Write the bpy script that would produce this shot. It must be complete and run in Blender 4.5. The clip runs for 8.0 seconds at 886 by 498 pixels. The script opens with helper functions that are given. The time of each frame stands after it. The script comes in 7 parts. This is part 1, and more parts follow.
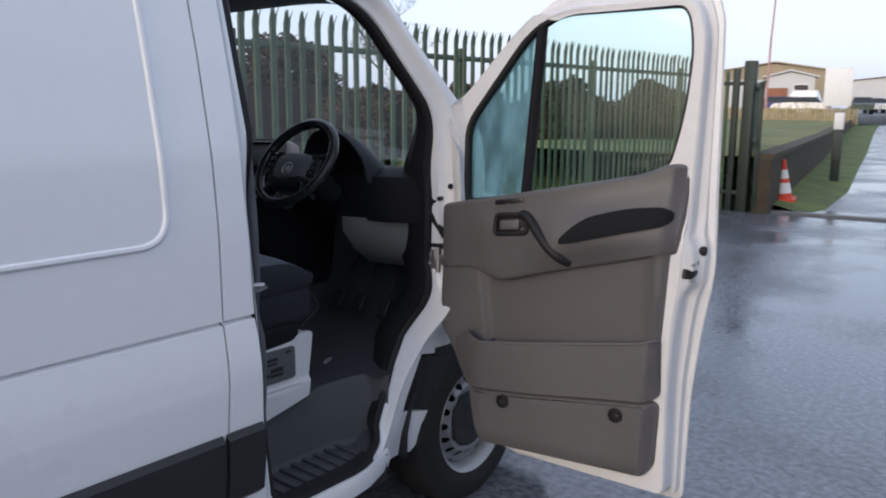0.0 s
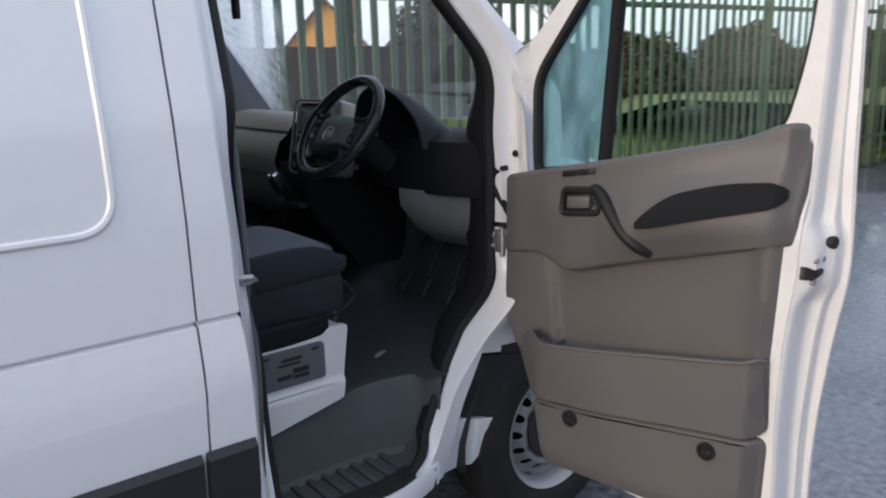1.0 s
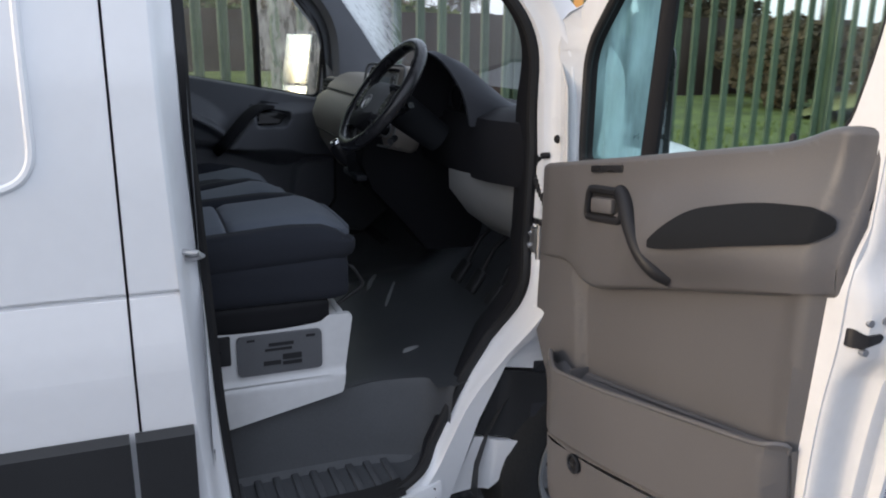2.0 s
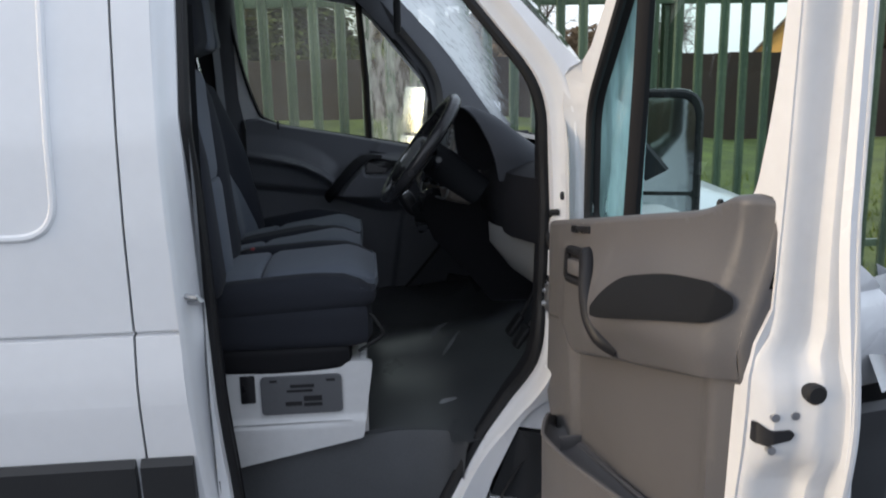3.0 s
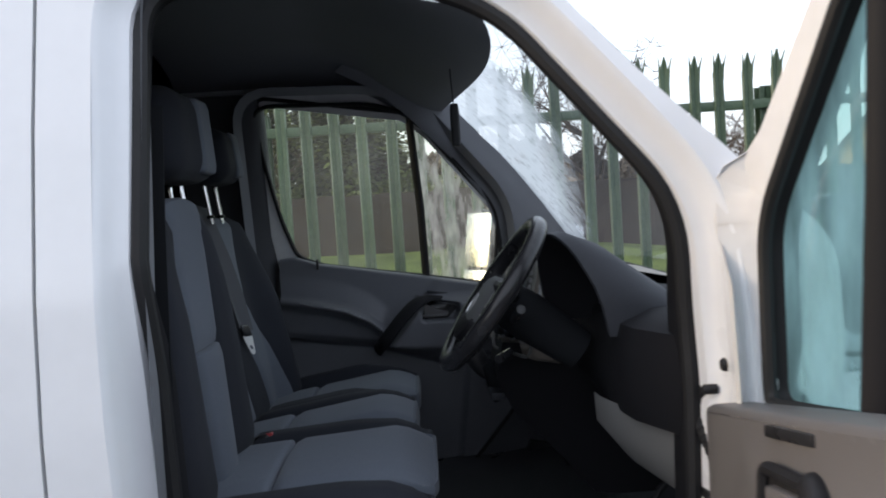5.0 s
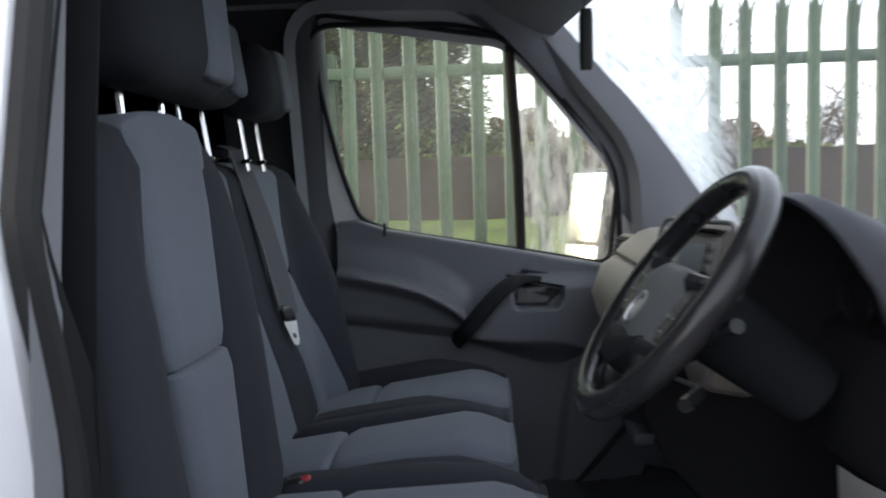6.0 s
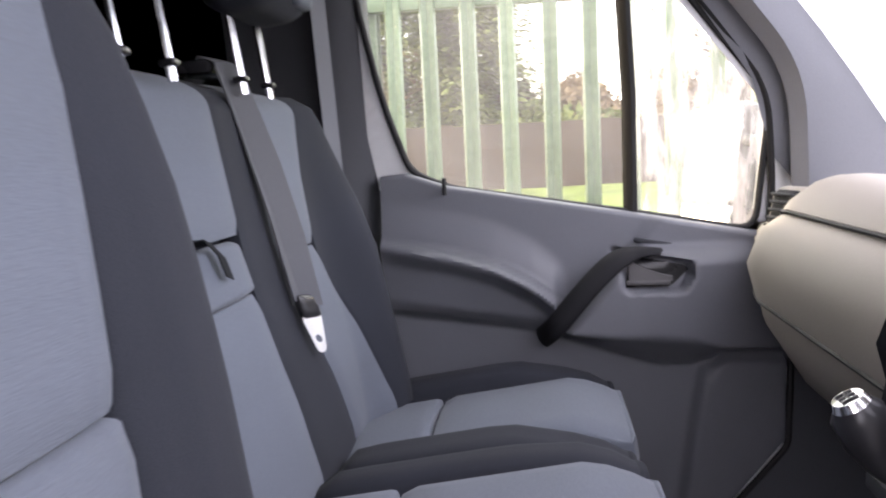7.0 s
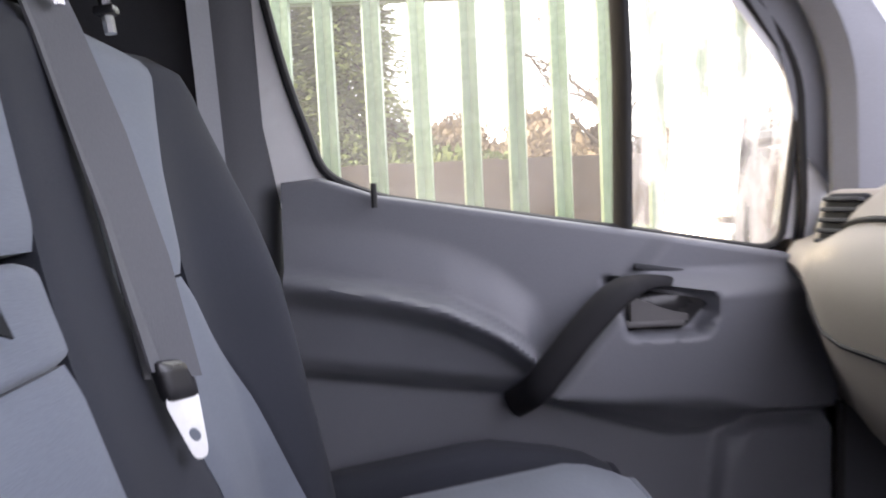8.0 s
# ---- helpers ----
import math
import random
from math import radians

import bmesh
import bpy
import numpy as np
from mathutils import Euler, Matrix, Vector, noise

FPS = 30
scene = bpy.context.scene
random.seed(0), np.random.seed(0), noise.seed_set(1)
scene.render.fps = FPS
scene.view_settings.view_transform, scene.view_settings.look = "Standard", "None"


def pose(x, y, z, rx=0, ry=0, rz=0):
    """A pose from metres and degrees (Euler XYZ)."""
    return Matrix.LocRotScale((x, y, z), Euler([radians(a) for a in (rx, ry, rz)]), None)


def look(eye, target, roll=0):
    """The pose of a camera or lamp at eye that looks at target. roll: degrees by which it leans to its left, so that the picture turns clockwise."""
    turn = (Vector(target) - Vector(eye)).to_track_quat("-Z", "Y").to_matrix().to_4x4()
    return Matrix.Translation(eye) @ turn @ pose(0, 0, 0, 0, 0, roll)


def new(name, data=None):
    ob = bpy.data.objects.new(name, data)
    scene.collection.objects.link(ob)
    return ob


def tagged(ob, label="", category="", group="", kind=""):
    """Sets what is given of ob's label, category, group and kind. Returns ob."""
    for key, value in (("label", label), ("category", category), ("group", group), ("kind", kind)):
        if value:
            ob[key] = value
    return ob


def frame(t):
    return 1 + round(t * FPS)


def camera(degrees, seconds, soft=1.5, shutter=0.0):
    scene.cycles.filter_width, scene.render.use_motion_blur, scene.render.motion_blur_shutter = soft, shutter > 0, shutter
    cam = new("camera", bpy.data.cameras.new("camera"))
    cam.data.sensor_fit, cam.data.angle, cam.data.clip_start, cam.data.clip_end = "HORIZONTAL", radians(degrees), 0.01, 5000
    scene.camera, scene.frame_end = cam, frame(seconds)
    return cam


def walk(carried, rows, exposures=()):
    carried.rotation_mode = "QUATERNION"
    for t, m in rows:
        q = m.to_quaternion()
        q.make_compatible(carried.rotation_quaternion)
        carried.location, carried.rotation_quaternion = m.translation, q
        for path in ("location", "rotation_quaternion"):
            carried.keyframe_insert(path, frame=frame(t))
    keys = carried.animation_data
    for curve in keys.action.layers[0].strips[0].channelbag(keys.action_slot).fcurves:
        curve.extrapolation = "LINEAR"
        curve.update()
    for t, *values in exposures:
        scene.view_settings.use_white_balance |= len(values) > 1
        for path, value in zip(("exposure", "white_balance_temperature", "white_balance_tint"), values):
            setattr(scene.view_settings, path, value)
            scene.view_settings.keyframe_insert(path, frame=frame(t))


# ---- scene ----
cam = camera(57.9, 8.0, soft=1.9, shutter=0.35)
PATH = [
    (0, (2.73, -2.415, 1.637), (1.498, -0.882, 1.275), 0.3),
    (0.5, (2.69, -2.124, 1.611), (1.327, -0.717, 1.206), -0.7),
    (1, (2.666, -1.796, 1.613), (1.139, -0.589, 1.152), -1.6),
    (1.2, (2.699, -1.653, 1.594), (1.106, -0.546, 1.109), -1.1),
    (2.3, (2.691, -0.956, 1.591), (0.837, -0.415, 1.071), 0.2),
    (2.5, (2.712, -0.842, 1.602), (0.827, -0.411, 1.093), -0.4),
    (3, (2.816, -0.621, 1.626), (0.871, -0.437, 1.201), -1.1),
    (3.5, (2.817, -0.577, 1.628), (0.848, -0.479, 1.286), -2.5),
    (4, (2.665, -0.605, 1.632), (0.693, -0.459, 1.334), -3.8),
    (4.5, (2.434, -0.619, 1.638), (0.447, -0.463, 1.47), -4.3),
    (4.7, (2.32, -0.583, 1.624), (0.325, -0.494, 1.507), -4.4),
    (6, (1.489, -0.682, 1.566), (-0.499, -0.809, 1.391), -1.7),
    (6.5, (1.133, -0.71, 1.536), (-0.825, -1.069, 1.343), -1.9),
    (7, (0.868, -0.799, 1.495), (-1.102, -1.042, 1.254), -2.6),
    (7.5, (0.689, -0.86, 1.468), (-1.292, -0.829, 1.192), -3.0),
    (8, (0.376, -0.948, 1.421), (-1.617, -0.874, 1.277), -2.6),
]
EXPOSURES = [
    (0.0, -0.45, 5950, 14), (0.5, -0.3, 6050, 14), (1.0, -0.08, 6200, 13), (2.5, 0.25, 6350, 11), (3.0, 0.1, 6400, 10), (3.5, -0.08, 6350, 10), (4.0, -0.1, 6350, 10), (4.5, 0.2, 6400, 10), (4.7, 0.25, 6450, 11),
    (6.0, 1.02, 6800, 12), (6.5, 2.0, 7200, 20), (7.0, 2.6, 7250, 26), (7.5, 2.7, 7200, 26), (8.0, 2.6, 7100, 26),
]
walk(cam, [(t, look(eye, target, roll)) for t, eye, target, roll in PATH], EXPOSURES)

# ---- daylight: a pale evening sky and a low soft sun behind the van ----
world = bpy.data.worlds.new("sky")
scene.world = world
world.use_nodes = True
wn = world.node_tree.nodes
wl = world.node_tree.links
sky = wn.new("ShaderNodeTexSky")
sky.sky_type = "NISHITA"
sky.sun_disc = False
sky.sun_elevation = radians(14)
sky.sun_rotation = radians(178)
sky.air_density, sky.dust_density, sky.ozone_density = 1.0, 3.0, 1.0
cloud = wn.new("ShaderNodeMixRGB")
cloud.blend_type = "ADD"
cloud.inputs["Fac"].default_value = 1.0
cloud.inputs["Color2"].default_value = (7.9, 8.4, 9.4, 1)
wl.new(sky.outputs["Color"], cloud.inputs["Color1"])
wl.new(cloud.outputs["Color"], wn["Background"].inputs["Color"])
wn["Background"].inputs["Strength"].default_value = 0.12
sun = new("sun", bpy.data.lights.new("sun", "SUN"))
sun.data.energy, sun.data.angle, sun.data.color = 0.82, radians(14), (1.0, 0.84, 0.66)
sun.matrix_world = look((0.06, -2.0, 0.5), (0, 0, 0))

# ---- materials ----


def mat(name, color, rough=0.6, metal=0.0, var=0.08, big=3.0, fine=60.0, bump=0.15, depth=0.002, coat=0.0, rvar=0.08, tint=None, stretch=(1, 1, 1), sheen=0.0, island=0.0, spec=0.35):
    """A surface with slow stains and fine grain in colour, gloss and relief."""
    m = bpy.data.materials.new(name)
    m.use_nodes = True
    n, l = m.node_tree.nodes, m.node_tree.links
    b = n["Principled BSDF"]
    b.inputs["Metallic"].default_value = metal
    b.inputs["Coat Weight"].default_value = coat
    b.inputs["Coat Roughness"].default_value = 0.08
    b.inputs["Sheen Weight"].default_value = sheen
    b.inputs["Specular IOR Level"].default_value = spec
    geo = n.new("ShaderNodeTexCoord")
    mp = n.new("ShaderNodeMapping")
    mp.inputs["Scale"].default_value = stretch
    l.new(geo.outputs["Object"], mp.inputs["Vector"])
    slow = n.new("ShaderNodeTexNoise")
    slow.inputs["Scale"].default_value, slow.inputs["Detail"].default_value = big, 6
    grain = n.new("ShaderNodeTexNoise")
    grain.inputs["Scale"].default_value, grain.inputs["Detail"].default_value = fine, 4
    for t in (slow, grain):
        l.new(mp.outputs["Vector"], t.inputs["Vector"])
    add = n.new("ShaderNodeMath")
    add.operation = "MULTIPLY_ADD"
    l.new(slow.outputs["Fac"], add.inputs[0])
    add.inputs[1].default_value = 0.6
    half_ = n.new("ShaderNodeMath")
    half_.operation = "MULTIPLY"
    half_.inputs[1].default_value = 0.4
    l.new(grain.outputs["Fac"], half_.inputs[0])
    l.new(half_.outputs[0], add.inputs[2])
    fac = add.outputs[0]
    if island:
        info = n.new("ShaderNodeObjectInfo")
        mixr = n.new("ShaderNodeMath")
        mixr.operation = "MULTIPLY_ADD"
        l.new(info.outputs["Random"], mixr.inputs[0])
        mixr.inputs[1].default_value = island
        l.new(fac, mixr.inputs[2])
        fac = mixr.outputs[0]
    ramp = n.new("ShaderNodeValToRGB")
    lo = [max(0.0, c * (1 - 2.2 * var)) for c in color]
    hi = [min(1.0, c * (1 + 2.2 * var)) for c in (tint or color)]
    ramp.color_ramp.elements[0].position, ramp.color_ramp.elements[1].position = 0.25, 0.75
    ramp.color_ramp.elements[0].color, ramp.color_ramp.elements[1].color = (*lo, 1), (*hi, 1)
    l.new(fac, ramp.inputs["Fac"])
    l.new(ramp.outputs["Color"], b.inputs["Base Color"])
    rr = n.new("ShaderNodeMapRange")
    rr.inputs["From Min"].default_value, rr.inputs["From Max"].default_value = 0.3, 0.7
    rr.inputs["To Min"].default_value, rr.inputs["To Max"].default_value = max(0.02, rough - rvar), min(1.0, rough + rvar)
    l.new(slow.outputs["Fac"], rr.inputs["Value"])
    l.new(rr.outputs["Result"], b.inputs["Roughness"])
    if bump:
        bp = n.new("ShaderNodeBump")
        bp.inputs["Strength"].default_value, bp.inputs["Distance"].default_value = bump, depth
        l.new(grain.outputs["Fac"], bp.inputs["Height"])
        l.new(bp.outputs["Normal"], b.inputs["Normal"])
    return m


def glass(name, color, fog=0.0, scale=9.0, streak=(1, 1, 1), low=0.45, high=0.62, haze=(0.8, 0.85, 0.86), patch=None):
    """A thin clear pane, glossy by its Fresnel; fog covers it with misted, light-scattering patches."""
    m = bpy.data.materials.new(name)
    m.use_nodes = True
    n, l = m.node_tree.nodes, m.node_tree.links
    n.remove(n["Principled BSDF"])
    clear = n.new("ShaderNodeBsdfTransparent")
    clear.inputs["Color"].default_value = (*color, 1)
    gloss = n.new("ShaderNodeBsdfGlossy")
    gloss.inputs["Roughness"].default_value = 0.02
    edge = n.new("ShaderNodeLayerWeight")
    edge.inputs["Blend"].default_value = 0.5
    steep = n.new("ShaderNodeMath")
    steep.operation = "POWER"
    steep.inputs[1].default_value = 5.0
    l.new(edge.outputs["Facing"], steep.inputs[0])
    fres = n.new("ShaderNodeMath")
    fres.operation = "MULTIPLY_ADD"
    fres.inputs[1].default_value, fres.inputs[2].default_value = 0.85, 0.05
    l.new(steep.outputs[0], fres.inputs[0])
    mix = n.new("ShaderNodeMixShader")
    l.new(fres.outputs[0], mix.inputs["Fac"])
    l.new(gloss.outputs["BSDF"], mix.inputs[2])
    base = clear.outputs["BSDF"]
    if fog:
        geo = n.new("ShaderNodeTexCoord")
        mp = n.new("ShaderNodeMapping")
        mp.inputs["Scale"].default_value = streak
        ns = n.new("ShaderNodeTexNoise")
        ns.inputs["Scale"].default_value, ns.inputs["Detail"].default_value = scale, 8
        l.new(geo.outputs["Object"], mp.inputs["Vector"])
        l.new(mp.outputs["Vector"], ns.inputs["Vector"])
        rr = n.new("ShaderNodeMapRange")
        rr.inputs["From Min"].default_value, rr.inputs["From Max"].default_value = low, high
        rr.inputs["To Min"].default_value, rr.inputs["To Max"].default_value = 0.0, fog
        l.new(ns.outputs["Fac"], rr.inputs["Value"])
        mask = rr.outputs["Result"]
        if patch:
            # the misted part ends along a slanting wiped edge
            xyz = n.new("ShaderNodeSeparateXYZ")
            l.new(geo.outputs["Object"], xyz.inputs["Vector"])
            slant = n.new("ShaderNodeMath")
            slant.operation = "MULTIPLY_ADD"
            slant.inputs[1].default_value = patch[2]
            l.new(xyz.outputs["Z"], slant.inputs[0])
            l.new(xyz.outputs["X"], slant.inputs[2])
            wob = n.new("ShaderNodeMath")
            wob.operation = "MULTIPLY_ADD"
            wob.inputs[1].default_value = 0.25
            l.new(ns.outputs["Fac"], wob.inputs[0])
            l.new(slant.outputs[0], wob.inputs[2])
            fall = n.new("ShaderNodeMapRange")
            fall.inputs["From Min"].default_value, fall.inputs["From Max"].default_value = patch[0], patch[1]
            fall.inputs["To Min"].default_value, fall.inputs["To Max"].default_value = 1.0, 0.06
            l.new(wob.outputs[0], fall.inputs["Value"])
            both = n.new("ShaderNodeMath")
            both.operation = "MULTIPLY"
            l.new(mask, both.inputs[0])
            l.new(fall.outputs["Result"], both.inputs[1])
            mask = both.outputs[0]
        mist = n.new("ShaderNodeBsdfTranslucent")
        mist.inputs["Color"].default_value = (*haze, 1)
        film = n.new("ShaderNodeMixShader")
        l.new(mask, film.inputs["Fac"])
        l.new(clear.outputs["BSDF"], film.inputs[1])
        l.new(mist.outputs["BSDF"], film.inputs[2])
        base = film.outputs["Shader"]
    l.new(base, mix.inputs[1])
    l.new(mix.outputs["Shader"], n["Material Output"].inputs["Surface"])
    return m


WHITE = mat("white_paint", (0.74, 0.75, 0.77), 0.3, 0, 0.015, 1.5, 30, 0.03, 0.0004, coat=0.5, rvar=0.06)
WHITE_IN = mat("white_primer_paint", (0.64, 0.64, 0.645), 0.42, 0, 0.03, 5, 40, 0.05, 0.0005, rvar=0.1)
BLACK_TRIM = mat("black_textured_plastic", (0.022, 0.023, 0.025), 0.5, 0, 0.15, 4, 350, 0.35, 0.0008)
RUBBER = mat("black_rubber_seal", (0.012, 0.012, 0.013), 0.6, 0, 0.1, 6, 200, 0.2, 0.0006)
TYRE = mat("tyre_rubber", (0.016, 0.016, 0.016), 0.75, 0, 0.25, 8, 120, 0.4, 0.0015)
STEEL = mat("silver_wheel_paint", (0.3, 0.305, 0.31), 0.45, 0.5, 0.1, 9, 80, 0.1, 0.0006)
BELT_STEEL = mat("pale_plated_steel", (0.78, 0.78, 0.77), 0.35, 0.25, 0.04, 10, 120, 0.05, 0.0003)
CHROME = mat("bright_metal", (0.72, 0.72, 0.73), 0.18, 1.0, 0.03, 10, 120, 0.03, 0.0003)
DULL_METAL = mat("zinc_plated_metal", (0.45, 0.45, 0.46), 0.35, 0.9, 0.08, 10, 120, 0.1, 0.0004)
CARD = mat("grey_door_card_plastic", (0.099, 0.095, 0.097), 0.46, 0, 0.05, 4, 420, 0.3, 0.0005)
CARD_DARK = mat("charcoal_door_card_plastic", (0.122, 0.126, 0.141), 0.46, 0, 0.06, 4, 420, 0.3, 0.0005)
INSERT = mat("black_armrest_fabric", (0.014, 0.015, 0.017), 0.9, 0, 0.1, 6, 500, 0.4, 0.0006, spec=0.1)
HANDLE_BLACK = mat("grained_black_plastic", (0.014, 0.014, 0.016), 0.5, 0, 0.1, 6, 300, 0.15, 0.0003, spec=0.25)
GLOSS_BLACK = mat("satin_black_plastic", (0.018, 0.018, 0.02), 0.28, 0, 0.1, 6, 200, 0.08, 0.0003)
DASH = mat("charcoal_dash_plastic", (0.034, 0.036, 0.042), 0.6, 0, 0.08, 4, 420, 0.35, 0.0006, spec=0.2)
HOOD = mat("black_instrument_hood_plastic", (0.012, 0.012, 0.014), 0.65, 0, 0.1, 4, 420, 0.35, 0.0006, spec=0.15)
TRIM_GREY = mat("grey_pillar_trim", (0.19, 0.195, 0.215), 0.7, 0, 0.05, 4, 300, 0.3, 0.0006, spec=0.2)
DASH_GREY = mat("grey_dash_plastic", (0.17, 0.168, 0.165), 0.55, 0, 0.05, 4, 420, 0.3, 0.0005)
DASH_TAN = mat("warm_grey_dash_plastic", (0.275, 0.244, 0.21), 0.52, 0, 0.05, 4, 420, 0.3, 0.0005)
FABRIC_DARK = mat("dark_seat_cloth", (0.023, 0.025, 0.032), 0.9, 0, 0.12, 5, 650, 0.5, 0.0008, sheen=0.03, spec=0.15)
FABRIC_GREY = mat("grey_ribbed_seat_cloth", (0.1, 0.114, 0.14), 0.9, 0, 0.07, 4, 260, 0.5, 0.0008, sheen=0.08, stretch=(0.3, 1, 3))
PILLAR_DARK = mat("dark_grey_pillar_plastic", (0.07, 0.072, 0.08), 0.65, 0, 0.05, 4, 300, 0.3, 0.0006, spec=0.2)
PAD_GREY = mat("grey_airbag_plastic", (0.095, 0.098, 0.1), 0.6, 0, 0.05, 4, 420, 0.3, 0.0005, spec=0.2)
LINER = mat("grey_headliner_felt", (0.16, 0.165, 0.18), 0.95, 0, 0.06, 3, 300, 0.4, 0.0008)
BULKHEAD = mat("dark_bulkhead_board", (0.02, 0.02, 0.022), 0.8, 0, 0.1, 3, 100, 0.1, 0.0006)
# glossy rubber, paled so its colour carries the sky's sheen
MAT_SHEEN = mat("sheen_pale_rubber", (0.17, 0.175, 0.18), 0.22, 0, 0.1, 8, 90, 0.15, 0.001)
MAT_FLOOR = mat("grey_rubber_floor", (0.045, 0.048, 0.052), 0.32, 0, 0.05, 3, 240, 0.2, 0.0006, rvar=0.06)
STEP = mat("grey_step_plastic", (0.068, 0.071, 0.077), 0.5, 0, 0.1, 5, 200, 0.25, 0.0008)
PLATE = mat("grey_cover_plate", (0.11, 0.112, 0.12), 0.5, 0, 0.06, 8, 200, 0.15, 0.0005)
INK = mat("dark_label_ink", (0.02, 0.02, 0.022), 0.5, 0, 0.1)
BELT = mat("grey_belt_webbing", (0.092, 0.094, 0.103), 0.8, 0, 0.06, 6, 700, 0.5, 0.0006, stretch=(1, 1, 0.3))
RED = mat("red_buckle_button", (0.3, 0.03, 0.035), 0.4, 0, 0.05)
SCREEN = mat("dim_display_glass", (0.22, 0.24, 0.24), 0.15, 0, 0.04, 5, 60, 0.0)
RADIO_GREY = mat("grey_radio_plastic", (0.2, 0.196, 0.178), 0.5, 0, 0.05, 6, 300, 0.15, 0.0004)
SILVER = mat("silver_trim_plastic", (0.42, 0.42, 0.42), 0.35, 0.5, 0.04, 8, 200, 0.05, 0.0003)
GLASS_TINT = glass("green_tinted_glass", (0.8, 0.93, 0.87))
GLASS_MIST = glass("misted_green_glass", (0.5, 0.74, 0.69), 0.8, 14, (1, 1, 0.35), 0.1, 0.7, (0.42, 0.67, 0.64))
# its warm haze is a dirty film with veiling glare put into the pane
GLASS_HAZED = glass("hazed_window_glass", (0.88, 0.94, 0.8), 0.135, 5, (1, 1, 0.6), 0.2, 0.75, (0.95, 0.91, 0.82))
GLASS_WET = glass("rain_streaked_glass", (0.9, 0.95, 0.82), 0.58, 38, (1, 1, 0.2), 0.25, 0.72, (0.95, 0.92, 0.84))
GLASS_FROST = glass("condensation_streaked_windscreen", (0.93, 0.96, 0.97), 0.92, 24, (2.4, 1, 0.5), 0.05, 0.5, haze=(0.68, 0.71, 0.71), patch=(-1.93, -1.79, -0.78))
MIRROR = mat("wet_mirror_glass", (0.55, 0.6, 0.6), 0.07, 1.0, 0.0, 4, 40, 0.0, rvar=0.0)
MIRROR_WET = mat("rain_beaded_mirror_glass", (0.8, 0.82, 0.8), 0.2, 1.0, 0.0, 4, 140, 0.35, 0.003, rvar=0.02)
GREEN_STEEL = mat("green_powder_coated_steel", (0.044, 0.074, 0.048), 0.34, 0.0, 0.2, 3, 60, 0.1, 0.0008, tint=(0.072, 0.105, 0.064), island=0.25)
GREEN_DARK = mat("dark_green_gate_paint", (0.028, 0.04, 0.032), 0.5, 0.0, 0.2, 3, 60, 0.15, 0.0008)
ASPHALT_DRY = mat("far_asphalt", (0.06, 0.062, 0.066), 0.4, 0, 0.2, 0.4, 30, 0.3, 0.004, rvar=0.2)
GRASS = mat("winter_grass", (0.05, 0.085, 0.018), 0.85, 0, 0.35, 1.2, 40, 0.6, 0.02, tint=(0.1, 0.13, 0.035))
BLADE = mat("grass_blades", (0.06, 0.11, 0.02), 0.7, 0, 0.3, 2.0, 20, 0.0, tint=(0.12, 0.16, 0.04))
# lit copy of the grass: sunshine is put into its brighter, yellower colour
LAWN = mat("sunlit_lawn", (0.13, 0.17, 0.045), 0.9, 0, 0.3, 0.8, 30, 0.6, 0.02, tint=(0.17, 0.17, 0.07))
BRICK_WALL = mat("dark_mossy_brick", (0.05, 0.04, 0.026), 0.85, 0, 0.3, 2, 25, 0.6, 0.01, island=0.2)
BARK = mat("bark", (0.06, 0.045, 0.035), 0.9, 0, 0.25, 6, 40, 0.6, 0.01)
LEAF_DARK = mat("evergreen_leaves", (0.055, 0.08, 0.026), 0.7, 0, 0.4, 2, 20, 0.0, tint=(0.13, 0.155, 0.05))
HEDGE = mat("dark_winter_hedge_leaves", (0.045, 0.066, 0.03), 0.8, 0, 0.4, 2, 20, 0.0, tint=(0.065, 0.05, 0.03))
SCRUB = mat("pale_brown_scrub", (0.16, 0.115, 0.075), 0.85, 0, 0.3, 2, 20, 0.0, tint=(0.3, 0.22, 0.14))
TWIG = mat("bare_twigs", (0.1, 0.075, 0.055), 0.9, 0, 0.3, 3, 30, 0.0)
TIMBER_DARK = mat("creosoted_timber", (0.031, 0.021, 0.017), 0.8, 0, 0.25, 2, 30, 0.3, 0.004, island=0.2)
TIMBER = mat("pale_weathered_timber", (0.33, 0.27, 0.15), 0.75, 0, 0.15, 4, 40, 0.3, 0.003, island=0.2)
SHED = mat("tan_cladding", (0.36, 0.3, 0.2), 0.6, 0, 0.06, 0.5, 8, 0.1, 0.01)
SHED_GREY = mat("pale_grey_cladding", (0.6, 0.6, 0.6), 0.6, 0, 0.05, 0.5, 8, 0.1, 0.01)
SHED_DARK = mat("brown_roof_cladding", (0.16, 0.12, 0.09), 0.7, 0, 0.1, 0.5, 8, 0.1, 0.01)
BRICK_RED = mat("red_brick", (0.3, 0.13, 0.08), 0.8, 0, 0.12, 1, 12, 0.2, 0.01)
HOUSE_WALL = mat("orange_brick_gable", (0.62, 0.33, 0.1), 0.8, 0, 0.12, 0.8, 14, 0.2, 0.01)
ROOF_TILE = mat("dark_roof_tile", (0.1, 0.075, 0.06), 0.8, 0, 0.2, 1, 10, 0.3, 0.01)
CONE_RED = mat("orange_cone_plastic", (0.62, 0.07, 0.03), 0.5, 0, 0.08)
CONE_WHITE = mat("reflective_white_sleeve", (0.75, 0.75, 0.74), 0.4, 0, 0.05)
SIGN_WHITE = mat("white_sign_board", (0.8, 0.8, 0.8), 0.5, 0, 0.03)
CAR_BLUE = mat("blue_car_paint", (0.03, 0.04, 0.16), 0.25, 0.2, 0.04, coat=0.6)
